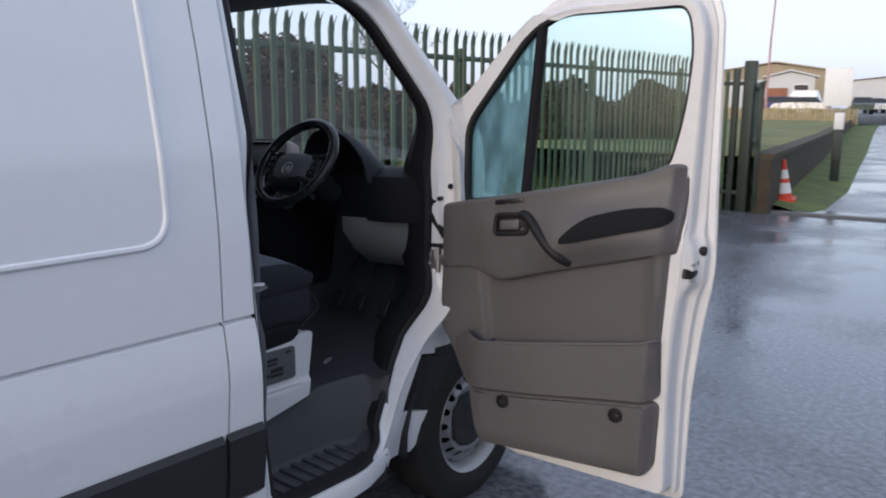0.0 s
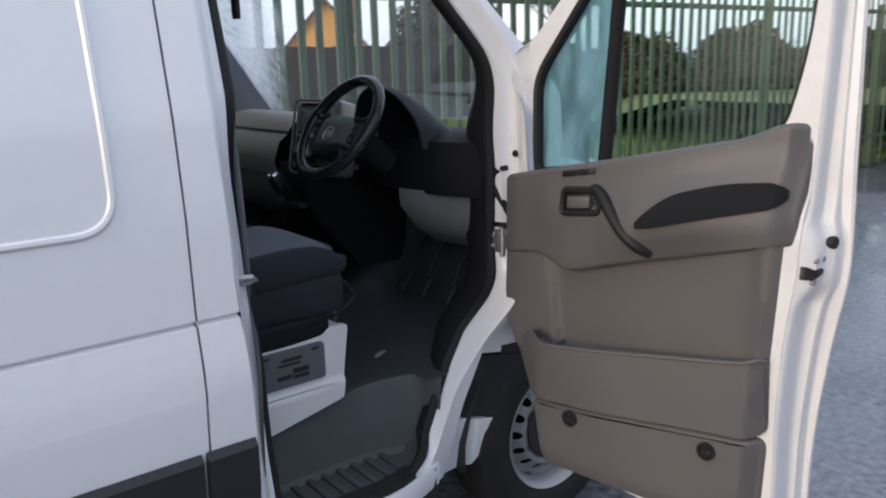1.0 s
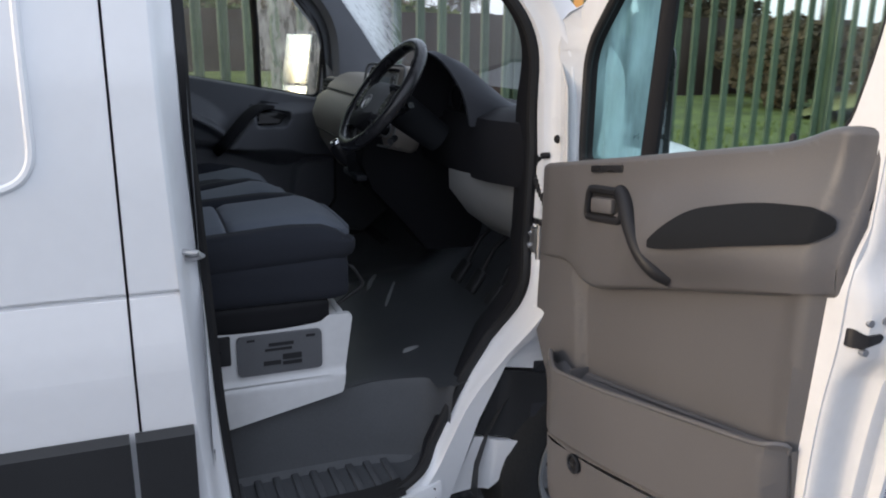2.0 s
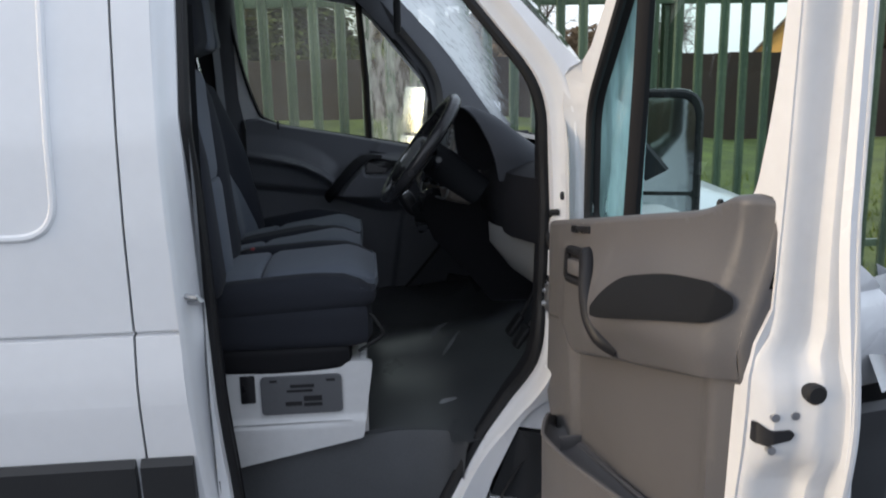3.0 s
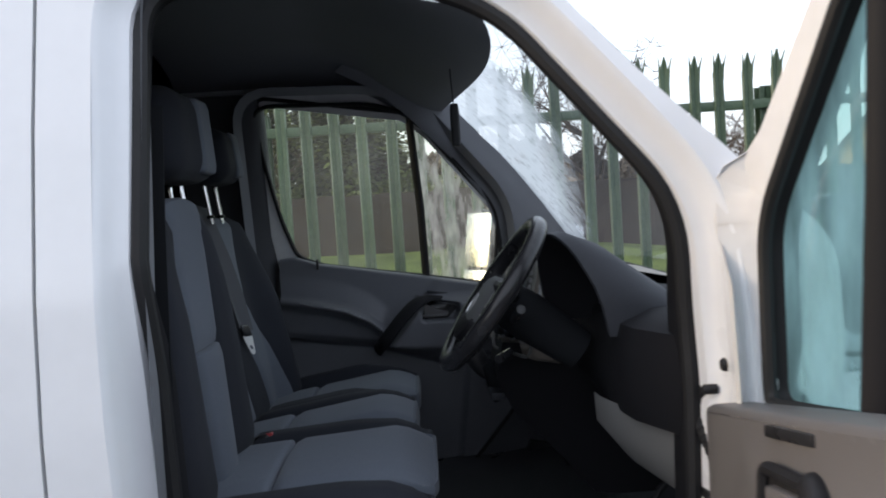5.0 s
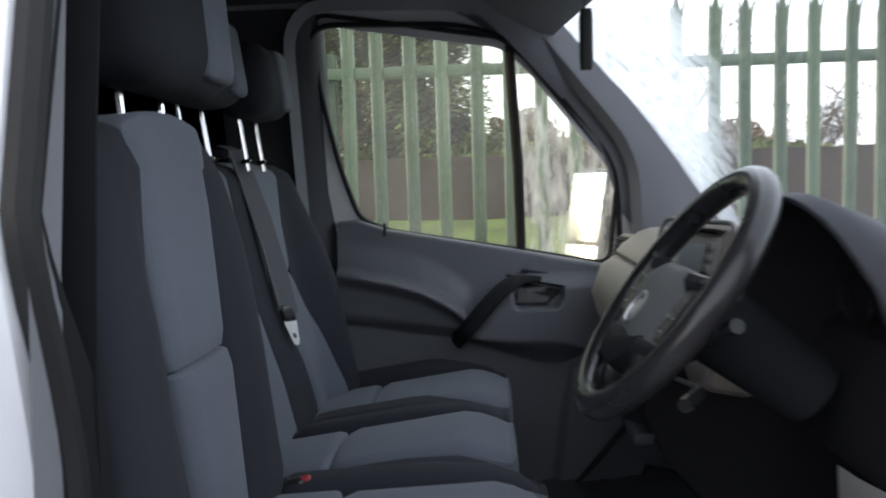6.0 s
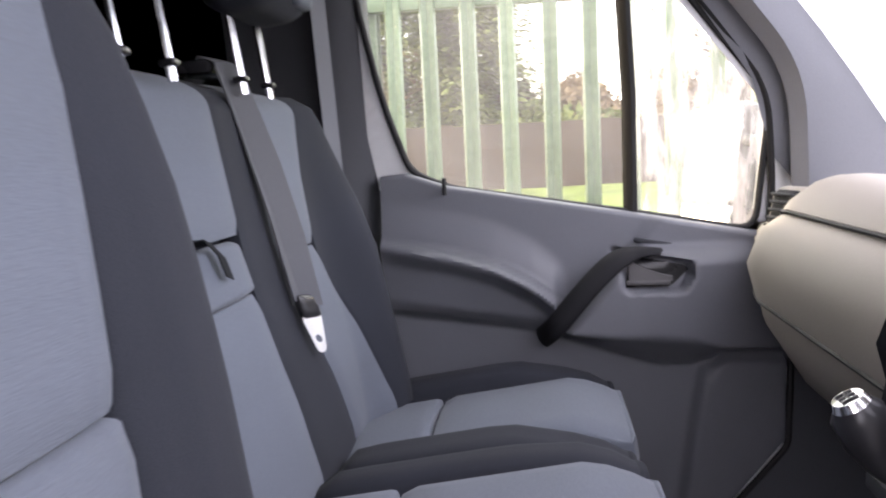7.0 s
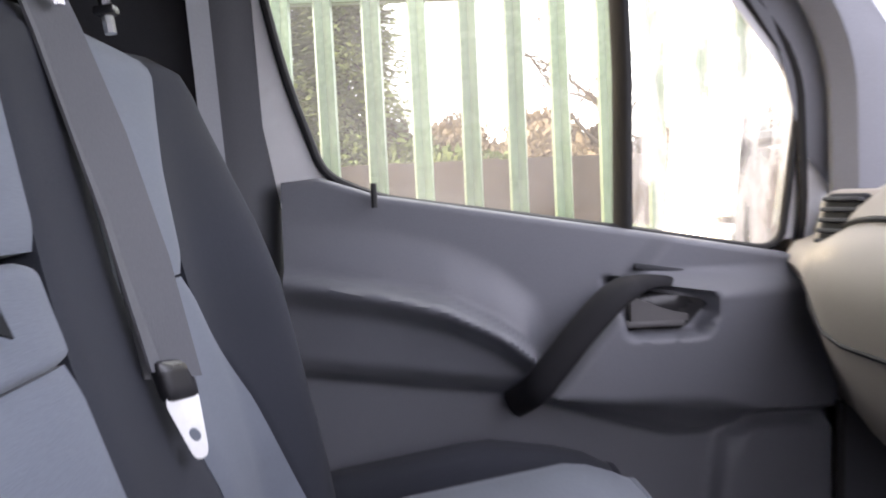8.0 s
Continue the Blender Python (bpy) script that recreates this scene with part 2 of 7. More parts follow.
CAR_SILVER = mat("silver_car_paint", (0.42, 0.46, 0.5), 0.3, 0.5, 0.04, coat=0.6)
CAR_DARK = mat("dark_green_car_paint", (0.05, 0.075, 0.07), 0.25, 0.2, 0.04, coat=0.6)
DARK_GLASS = mat("dark_car_glass", (0.03, 0.035, 0.04), 0.06, 0, 0.05)
LAMP_GLASS = mat("headlamp_lens", (0.55, 0.57, 0.6), 0.08, 0.3, 0.05)
PINK_STEEL = mat("faded_red_mast_paint", (0.5, 0.3, 0.27), 0.6, 0, 0.1)


def wet_asphalt():
    m = bpy.data.materials.new("wet_asphalt")
    m.use_nodes = True
    n, l = m.node_tree.nodes, m.node_tree.links
    b = n["Principled BSDF"]
    geo = n.new("ShaderNodeTexCoord")
    big = n.new("ShaderNodeTexNoise")
    big.inputs["Scale"].default_value, big.inputs["Detail"].default_value = 0.55, 7
    stone = n.new("ShaderNodeTexVoronoi")
    stone.inputs["Scale"].default_value = 85
    fine = n.new("ShaderNodeTexNoise")
    fine.inputs["Scale"].default_value, fine.inputs["Detail"].default_value = 26, 8
    for t in (big, stone, fine):
        l.new(geo.outputs["Object"], t.inputs["Vector"])
    ramp = n.new("ShaderNodeValToRGB")
    ramp.color_ramp.elements[0].position, ramp.color_ramp.elements[1].position = 0.3, 0.75
    ramp.color_ramp.elements[0].color, ramp.color_ramp.elements[1].color = (0.05, 0.054, 0.064, 1), (0.19, 0.2, 0.225, 1)
    l.new(fine.outputs["Fac"], ramp.inputs["Fac"])
    l.new(ramp.outputs["Color"], b.inputs["Base Color"])
    rr = n.new("ShaderNodeMapRange")
    rr.inputs["From Min"].default_value, rr.inputs["From Max"].default_value = 0.38, 0.62
    rr.inputs["To Min"].default_value, rr.inputs["To Max"].default_value = 0.08, 0.34
    l.new(big.outputs["Fac"], rr.inputs["Value"])
    l.new(rr.outputs["Result"], b.inputs["Roughness"])
    mix = n.new("ShaderNodeMath")
    mix.operation = "ADD"
    l.new(stone.outputs["Distance"], mix.inputs[0])
    l.new(fine.outputs["Fac"], mix.inputs[1])
    bp = n.new("ShaderNodeBump")
    wet = n.new("ShaderNodeMapRange")
    wet.inputs["From Min"].default_value, wet.inputs["From Max"].default_value = 0.4, 0.6
    wet.inputs["To Min"].default_value, wet.inputs["To Max"].default_value = 0.06, 0.5
    l.new(big.outputs["Fac"], wet.inputs["Value"])
    l.new(wet.outputs["Result"], bp.inputs["Strength"])
    bp.inputs["Distance"].default_value = 0.004
    l.new(mix.outputs[0], bp.inputs["Height"])
    l.new(bp.outputs["Normal"], b.inputs["Normal"])
    return m


ASPHALT = wet_asphalt()

# ---- mesh helpers ----


def finish(name, bm, material, angle=38):
    bmesh.ops.recalc_face_normals(bm, faces=bm.faces)
    me = bpy.data.meshes.new(name)
    bm.to_mesh(me)
    bm.free()
    me.materials.append(material)
    for p in me.polygons:
        p.use_smooth = True
    me.set_sharp_from_angle(angle=radians(angle))
    return me


def part(name, bm, material, parent, label="", angle=38):
    ob = new(name, finish(name, bm, material, angle))
    ob.parent = parent
    if label:
        tagged(ob, label)
    return ob


def thing(name, label, category, group="", kind="", at=None):
    ob = new(name)
    ob.empty_display_size = 0.2
    if at is not None:
        ob.matrix_basis = at
    return tagged(ob, label, category, group, kind)


def single(name, bm, material, label, category, group="", kind="", angle=38):
    return tagged(new(name, finish(name, bm, material, angle)), label, category, group, kind)


def rounded(pts, r, n=5, closed=True):
    """An outline with its corners rounded; r: one radius or one for each corner."""
    out, m = [], len(pts)
    for i, p in enumerate(pts):
        rad = (r[i] if i < len(r) else 0.0) if isinstance(r, (list, tuple)) else r
        if rad <= 0 or (not closed and i in (0, m - 1)):
            out.append(Vector(p).to_2d() if len(p) == 2 else Vector(p))
            continue
        p = Vector(p)
        a, b = Vector(pts[i - 1]) - p, Vector(pts[(i + 1) % m]) - p
        k = min(rad, 0.48 * a.length, 0.48 * b.length)
        s, e = p + a.normalized() * k, p + b.normalized() * k
        for j in range(n + 1):
            t = j / n
            out.append(s * (1 - t) ** 2 + p * 2 * t * (1 - t) + e * t * t)
    return out


def circle(cx, cy, r, n=20):
    return [(cx + r * math.cos(2 * math.pi * i / n), cy + r * math.sin(2 * math.pi * i / n)) for i in range(n)]


def sheet(bm, outer, holes, to3d, thick, step=None, cuts=()):
    """A plate with holes, laid out in a plane (a, b), cut into a mesh, bent by to3d and given thickness."""
    tmp = bmesh.new()
    edges = []
    for loop in (outer, *holes):
        vs = [tmp.verts.new((p[0], p[1], 0)) for p in loop]
        edges += [tmp.edges.new((vs[i], vs[(i + 1) % len(vs)])) for i in range(len(vs))]
    bmesh.ops.triangle_fill(tmp, use_beauty=True, use_dissolve=False, edges=edges)
    if step:
        for ax in (0, 1):
            if not step[ax]:
                continue
            lo, hi = min(p[ax] for p in outer), max(p[ax] for p in outer)
            k = math.ceil(lo / step[ax])
            while k * step[ax] < hi:
                co, no = [0, 0, 0], [0, 0, 0]
                co[ax], no[ax] = k * step[ax] + 1e-5, 1
                bmesh.ops.bisect_plane(tmp, geom=tmp.verts[:] + tmp.edges[:] + tmp.faces[:], plane_co=co, plane_no=no, dist=1e-6)
                k += 1
    for ax, val in cuts:
        co, no = [0, 0, 0], [0, 0, 0]
        co[ax], no[ax] = val, 1
        bmesh.ops.bisect_plane(tmp, geom=tmp.verts[:] + tmp.edges[:] + tmp.faces[:], plane_co=co, plane_no=no, dist=1e-6)
    bmesh.ops.recalc_face_normals(tmp, faces=tmp.faces)
    for v in tmp.verts:
        v.co = Vector(to3d(v.co.x, v.co.y))
    if isinstance(thick, tuple):
        back = {v: tmp.verts.new(v.co + Vector(thick)) for v in list(tmp.verts)}
        rim = [e for e in tmp.edges if len(e.link_faces) == 1]
        for f in list(tmp.faces):
            tmp.faces.new([back[v] for v in reversed(f.verts)])
        for e in rim:
            a, b = e.verts
            tmp.faces.new((a, b, back[b], back[a]))
    elif thick:
        bmesh.ops.solidify(tmp, geom=tmp.faces[:], thickness=thick)
    merge(bm, tmp)


def offset(loop, d):
    """A closed outline moved by d along its outward normals."""
    area = sum(a[0] * b[1] - b[0] * a[1] for a, b in zip(loop, list(loop[1:]) + [loop[0]]))
    s = 1 if area > 0 else -1
    out, n = [], len(loop)
    for i in range(n):
        k0, k1 = Vector(loop[i - 1]), Vector(loop[(i + 1) % n])
        t = (k1 - k0).normalized()
        out.append(Vector(loop[i]) + Vector((t.y, -t.x)) * d * s)
    return out


def merge(bm, tmp, m=None):
    """Adds one bmesh to another, moved by m, and frees it."""
    made = {}
    for v in tmp.verts:
        made[v] = bm.verts.new(m @ v.co if m else v.co)
    for f in tmp.faces:
        try:
            bm.faces.new([made[v] for v in f.verts])
        except ValueError:
            pass
    tmp.free()


def box(bm, x0, x1, y0, y1, z0, z1, bevel=0.0, m=None, seg=2):
    tmp = bmesh.new()
    bmesh.ops.create_cube(tmp, size=1)
    for v in tmp.verts:
        v.co = Vector(((x0 + x1) / 2 + v.co.x * (x1 - x0), (y0 + y1) / 2 + v.co.y * (y1 - y0), (z0 + z1) / 2 + v.co.z * (z1 - z0)))
    if bevel:
        bmesh.ops.bevel(tmp, geom=tmp.edges[:], offset=bevel, segments=seg, profile=0.5, affect="EDGES")
    merge(bm, tmp, m)


def pad(bm, size, r, m, cuts=10, shape=None):
    """A soft rounded block of that size; shape(x, y, z in -1..1) gives an offset."""
    tmp = bmesh.new()
    bmesh.ops.create_cube(tmp, size=2)
    bmesh.ops.subdivide_edges(tmp, edges=tmp.edges[:], cuts=cuts, use_grid_fill=True)
    h = Vector(size) / 2
    for v in tmp.verts:
        u = v.co.copy()
        p = Vector((u.x * h.x, u.y * h.y, u.z * h.z))
        q = Vector([max(-h[i] + r, min(h[i] - r, p[i])) for i in range(3)])
        d = p - q
        if d.length > 1e-6:
            p = q + d.normalized() * r
        if shape:
            p += Vector(shape(u.x, u.y, u.z))
        v.co = p
    merge(bm, tmp, m)


def loft(bm, rings, caps=True, closed=True):
    rows = [[bm.verts.new(p) for p in ring] for ring in rings]
    n = len(rows[0])
    for a, b in zip(rows, rows[1:]):
        for i in range(n if closed else n - 1):
            j = (i + 1) % n
            bm.faces.new((a[i], a[j], b[j], b[i]))
    if caps and closed:
        bm.faces.new(rows[0][::-1])
        bm.faces.new(rows[-1])


def tube(bm, path, r, n=8, closed=False, flat=(1.0, 1.0)):
    """A rod along a path; r: one radius or one for each point; flat squeezes its section."""
    pts = [Vector(p) for p in path]
    m = len(pts)
    rings, up = [], None
    for i, p in enumerate(pts):
        a = pts[(i - 1) % m] if closed or i else p
        b = pts[(i + 1) % m] if closed or i < m - 1 else p
        d = (b - a).normalized()
        if up is None:
            up = d.orthogonal().normalized()
        up = (up - d * up.dot(d)).normalized()
        side = d.cross(up)
        rad = (r[i] if i < len(r) else 0.0) if isinstance(r, (list, tuple)) else r
        rings.append([p + rad * (flat[0] * math.cos(2 * math.pi * k / n) * up + flat[1] * math.sin(2 * math.pi * k / n) * side) for k in range(n)])
    if closed:
        rows = [[bm.verts.new(q) for q in ring] for ring in rings]
        for i in range(m):
            a, b = rows[i], rows[(i + 1) % m]
            off = 0
            if i == m - 1:
                off = min(range(n), key=lambda k: (b[k].co - a[0].co).length)
            for k in range(n):
                bm.faces.new((a[k], a[(k + 1) % n], b[(k + 1 + off) % n], b[(k + off) % n]))
    else:
        loft(bm, rings)


def ribbon(bm, path, across, thick):
    """A flat strip along a path; across: half its width as a vector at each point."""
    rings = []
    for i, p in enumerate(path):
        p, a = Vector(p), Vector(across[i] if isinstance(across, list) else across)
        d = (Vector(path[min(i + 1, len(path) - 1)]) - Vector(path[max(i - 1, 0)])).normalized()
        nrm = a.cross(d).normalized() * thick / 2
        rings.append([p - a - nrm, p + a - nrm, p + a + nrm, p - a + nrm])
    loft(bm, rings)


def lathe(bm, profile, m, n=40):
    """Turned about the local z axis: profile of (radius, height)."""
    rows = []
    for r, h in profile:
        rows.append([bm.verts.new(m @ Vector((r * math.cos(2 * math.pi * i / n), r * math.sin(2 * math.pi * i / n), h))) for i in range(n)] if r > 1e-5 else [bm.verts.new(m @ Vector((0, 0, h)))])
    for a, b in zip(rows, rows[1:]):
        for i in range(n):
            j = (i + 1) % n
            if len(a) == 1 and len(b) > 1:
                bm.faces.new((a[0], b[j], b[i]))
            elif len(b) == 1 and len(a) > 1:
                bm.faces.new((a[i], a[j], b[0]))
            elif len(a) > 1:
                bm.faces.new((a[i], a[j], b[j], b[i]))


def smooth01(x):
    x = max(0.0, min(1.0, x))
    return x * x * (3 - 2 * x)


def band(x, a, b, soft):
    return smooth01((x - a) / soft + 0.5) * smooth01((b - x) / soft + 0.5)

# ---- ground ----
bm = bmesh.new()
sheet(bm, [(-300, -300), (300, -300), (300, 400), (-300, 400)], [], lambda a, b: (a, b, 0), 0)
tagged(new("ground", finish("ground", bm, ASPHALT)), "wet dark asphalt yard with shiny damp patches", "ground", kind="structure")
bm = bmesh.new()
sheet(bm, [(-2.42, -30), (-2.42, 10.1), (-3.6, 14), (-9, 30), (-15.0, 30), (-15.0, -30)], [], lambda a, b: (a, b, 0.03 + 0.02 * math.sin(a * 3 + b)), 0, (0.6, 1.0))
tagged(new("lawn", finish("lawn", bm, GRASS)), "rough green winter grass behind the fence", "grass", kind="structure")

# ---- the van ----
van = thing("van", "white panel van with its driver door open, parked on wet asphalt", "van")
HALF_Z = [0.3, 0.45, 0.74, 0.88, 0.94, 1.0, 1.043, 1.047, 1.053, 1.057, 1.3, 1.5, 1.75, 2.0, 2.2, 2.35, 2.42]
HALF_X = [0.93, 0.955, 0.982, 0.996, 0.995, 0.987, 0.98, 0.964, 0.964, 0.979, 0.978, 0.962, 0.92, 0.865, 0.81, 0.74, 0.66]
CREASE = [(1, z) for z in (0.88, 0.91, 0.94, 0.97, 1.0, 1.02, 1.043, 1.047, 1.053, 1.057, 1.07)]


def half(z):
    """Half the body's width at a height."""
    return float(np.interp(z, HALF_Z, HALF_X))


def tuck(y, z):
    """How far the lower corner behind the front wheel draws in."""
    return 0.09 * smooth01((y + 0.66) / 0.34) * smooth01((0.98 - z) / 0.25)


APERTURE = rounded([(-0.975, 0.405), (-0.55, 0.405), (-0.45, 0.455), (-0.35, 0.64), (-0.2, 0.83), (-0.175, 1.0), (-0.165, 1.33), (-0.183, 1.59), (-0.45, 1.925), (-0.6, 1.985), (-1.035, 2.0), (-1.035, 1.45), (-1.005, 0.75)],
                   [0.06, 0.05, 0.06, 0.06, 0.08, 0.1, 0.1, 0.09, 0.14, 0.1, 0.09, 0.1, 0.1], 6)
GAP_Y = -1.168
CAB_SIDE = rounded([(GAP_Y, 0.33), (GAP_Y, 2.42), (-0.78, 2.42), (-0.58, 2.2), (-0.44, 2.02), (-0.26, 1.8), (-0.1, 1.635), (0.02, 1.52), (0.02, 1.34), (-0.045, 1.2), (-0.045, 0.95), (-0.08, 0.875), (-0.165, 0.815), (-0.235, 0.75), (-0.315, 0.57), (-0.39, 0.33)],
                   [0, 0, 0.1, 0.1, 0.1, 0.1, 0.05, 0.05, 0.03, 0.05, 0.03, 0.03, 0.03, 0.04, 0.0], 4)


def arch(cy, cz, r, a0, a1, n=16):
    return [(cy + r * math.cos(radians(a0 + (a1 - a0) * i / n)), cz + r * math.sin(radians(a0 + (a1 - a0) * i / n))) for i in range(n + 1)]


def side_sheet(bm, outer, holes, s, thick=0.03, step=(0.0, 0.04), inset=0.0):
    sheet(bm, outer, holes, lambda y, z: (s * (half(z) - inset - tuck(y, z)), y, z), (-s * thick, 0, 0), step, CREASE)


# load-bay sides, with the pressed rounded frame
for s in (1, -1):
    bm = bmesh.new()
    rear_arch = arch(-3.25, 0.33, 0.42, 0, 180)
    low = [(GAP_Y - 0.006, 0.33)] + rear_arch + [(-4.22, 0.33), (-4.25, 0.6), (-4.22, 2.42), (GAP_Y - 0.006, 2.42)]
    side_sheet(bm, low, [], s, 0.03, (0.4, 0.04))
    cargo = part("cargo_side", bm, WHITE, van, "white pressed-steel load bay side")
    frame_path = rounded([(-1.318, 2.3)] + [(-1.318, 2.2 - 0.1 * k) for k in range(8)] + [(-1.318, 1.285), (-1.5, 1.285), (-4.05, 1.285)] + [(-4.05, 1.5 + 0.1 * k) for k in range(8)] + [(-4.05, 2.3)], [0.1] + [0] * 8 + [0.16, 0, 0.16] + [0] * 8 + [0.1], 14)
    bm = bmesh.new()
    tube(bm, [(s * (half(p[1]) - 0.002), p[0], p[1]) for p in frame_path], 0.0095, 8, True)
    part("pressed_swage", bm, WHITE, cargo)


def deep(p, s=1):
    """The jamb reaches further in down the pillars than over the top."""
    if s < 0:
        return 0.4 + 0.6 * smooth01((p.y - 1.2) / 0.2)
    return 1 - 0.55 * smooth01((0.5 - p.y) / 0.06) + 1.0 * smooth01((p.x + 0.4) / 0.2) * smooth01((1.65 - p.y) / 0.3) + smooth01((-0.9 - p.x) / 0.06) * (1.1 * smooth01((1.62 - p.y) / 0.3) - 0.7) * smooth01((2.02 - p.y) / 0.35)


def rim(opening, g):
    """The opening widened by g, and by less in its lower front corner."""
    wide, slim = offset(opening, g), offset(opening, g * 0.2)
    out = []
    for p, q in zip(wide, slim):
        k = smooth01((q.x + 0.55) / 0.15) * smooth01((1.05 - q.y) / 0.12)
        out.append(p.lerp(q, k))
    return out


# cab sides with the door openings; the passenger's reaches a little further back
APERTURE_L = [(-0.3 + (p[0] + 0.17) * 1.05, p[1] + 0.02) for p in APERTURE]
for s, opening in ((1, APERTURE), (-1, APERTURE_L)):
    hole = rim(opening, 0.05)
    outline = CAB_SIDE if s > 0 else [(y - (0.12 if y < -0.9 else 0.055 if z > 1.5 else 0.0), z) for y, z in CAB_SIDE]
    bm = bmesh.new()
    side_sheet(bm, outline, [hole], s, 0.012, (0.0, 0.035))
    part("cab_side", bm, WHITE, van)
    bm = bmesh.new()
    rows = []
    for g, d in ((0.05, 0.0), (0.046, 0.002), (0.038, 0.01), (0.028, 0.026), (0.016, 0.036), (0.004, 0.04), (0.0, 0.05), (-0.002, 0.06)):
        rows.append([(s * (half(p.y) - d * deep(p, s) - tuck(p.x, p.y)), p.x, p.y) for p in rim(opening, g)])
    loft(bm, rows, caps=False)
    part("door_jamb", bm, WHITE, van)
    bm = bmesh.new()
    tube(bm, [(s * (half(p.y) - 0.06 * deep(p, s) - (tuck(p.x, p.y) if s > 0 else 0.0)), p.x, p.y) for p in offset(opening, -0.009)], 0.014 if s > 0 else 0.008, 8, True)
    part("door_seal", bm, RUBBER, van, "black rubber door seal")
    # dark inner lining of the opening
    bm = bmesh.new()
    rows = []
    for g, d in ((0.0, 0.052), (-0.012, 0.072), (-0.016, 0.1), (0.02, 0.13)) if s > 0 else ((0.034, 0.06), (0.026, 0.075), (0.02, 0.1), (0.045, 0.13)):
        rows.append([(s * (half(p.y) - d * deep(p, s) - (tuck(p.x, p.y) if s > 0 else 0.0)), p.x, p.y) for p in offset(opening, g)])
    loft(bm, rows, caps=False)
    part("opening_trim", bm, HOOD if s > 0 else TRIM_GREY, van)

# striker on the rear pillar
bm = bmesh.new()
lathe(bm, [(0.0, 0.004), (0.022, 0.003), (0.026, 0.0), (0.026, -0.006)], Matrix.Translation((0.951, -1.062, 1.124)) @ Matrix(((0, -0.7, 0.714, 0), (0, 0.714, 0.7, 0), (-1, 0, 0, 0), (0, 0, 0, 1))) @ Matrix.Diagonal((1.25, 0.62, 1, 1)), 20)
tube(bm, [(0.945, -1.062, 1.13), (0.962, -1.045, 1.131), (0.968, -1.025, 1.13), (0.966, -1.015, 1.122), (0.955, -1.03, 1.114), (0.942, -1.06, 1.114)], 0.0065, 8)
part("door_striker", bm, DULL_METAL, van, "zinc plated door striker")

# black rubbing strip along the lower side
for s in (1, -1):
    for y0, y1 in ((-1.183, -1.06), (-2.8, -1.195)):
        bm = bmesh.new()
        prof = [(0.0, 0.52), (0.022, 0.54), (0.026, 0.63), (0.022, 0.725), (0.004, 0.742)]
        loft(bm, [[(s * (half(z) + d), y, z) for d, z in prof] + [(s * (half(0.63) - 0.01), y, 0.63)] for y in np.linspace(y0, y1, 8)])
        part("rub_strip", bm, BLACK_TRIM, van, "black textured rubbing strip")

# roof
bm = bmesh.new()
rows = []
for y in np.concatenate([np.linspace(-4.22, -0.78, 10), [-0.68, -0.6]]):
    drop = 0.0 if y <= -0.78 else (y + 0.78) * 1.0
    rows.append([(x, y, 2.42 + 0.1 * (1 - (abs(x) / 0.67) ** 2.4) - drop) for x in np.linspace(-0.67, 0.67, 25)])
loft(bm, rows, caps=False, closed=False)
part("roof", bm, WHITE, van)
bm = bmesh.new()
rows = []
for y in np.concatenate([np.linspace(-1.5, -0.95, 7), [-0.85, -0.75, -0.66, -0.58, -0.5, -0.44, -0.4]]):
    front = smooth01((y + 0.98) / 0.58)
    ring = []
    wide = 0.84 - 0.085 * smooth01((y + 1.0) / 0.2)
    for u in np.linspace(-1, 1, 29):
        x = wide * u if u > 0 else 0.84 * u
        side = (abs(x) / 0.84) ** 4
        ring.append((x, y - 0.13 * (abs(x) / 0.84) ** 2 * front, 2.2 - 0.14 * side * (1 - 0.3 * front) - 0.225 * front ** 1.3 * (1 - 0.25 * side)))
    rows.append(ring)
loft(bm, rows, caps=False, closed=False)
part("headliner", bm, LINER, van, "grey felt headliner")

# plain rear doors close the load bay
for s in (1, -1):
    edge = [(half(z) - 0.004, z) for z in np.linspace(0.4, 2.42, 20)]
    top = [(x, 2.42 + 0.1 * (1 - (x / 0.67) ** 2.4) - 0.004) for x in np.linspace(0.64, 0.004, 8)]
    bm = bmesh.new()
    sheet(bm, [(0.004, 0.4)] + edge + top, [], lambda a, b: (s * a, -4.222, b), (0, 0.03, 0))
    part("rear_door", bm, WHITE, van)

# bonnet, front and wings
bm = bmesh.new()
rows = []
for y, z, w in ((0.1, 1.335, 0.84), (0.3, 1.29, 0.84), (0.5, 1.235, 0.83), (0.7, 1.155, 0.8), (0.85, 1.07, 0.74), (0.93, 0.96, 0.66)):
    rows.append([(x, y - 0.14 * (abs(x) / w) ** 2 * (y > 0.6), z + 0.03 * (1 - (abs(x) / w) ** 2) - 0.05 * smooth01((abs(x) / w - 0.75) / 0.25)) for x in np.linspace(-w, w, 21)])
loft(bm, rows, caps=False, closed=False)
part("bonnet", bm, WHITE, van)
bm = bmesh.new()
rows = []
for z, y, w in ((0.98, 0.93, 0.66), (0.9, 0.95, 0.68), (0.72, 0.97, 0.72)):
    rows.append([(x, y - 0.1 * (abs(x) / w) ** 2, z) for x in np.linspace(-w, w, 17)])
loft(bm, rows, caps=False, closed=False)
part("grille", bm, BLACK_TRIM, van)
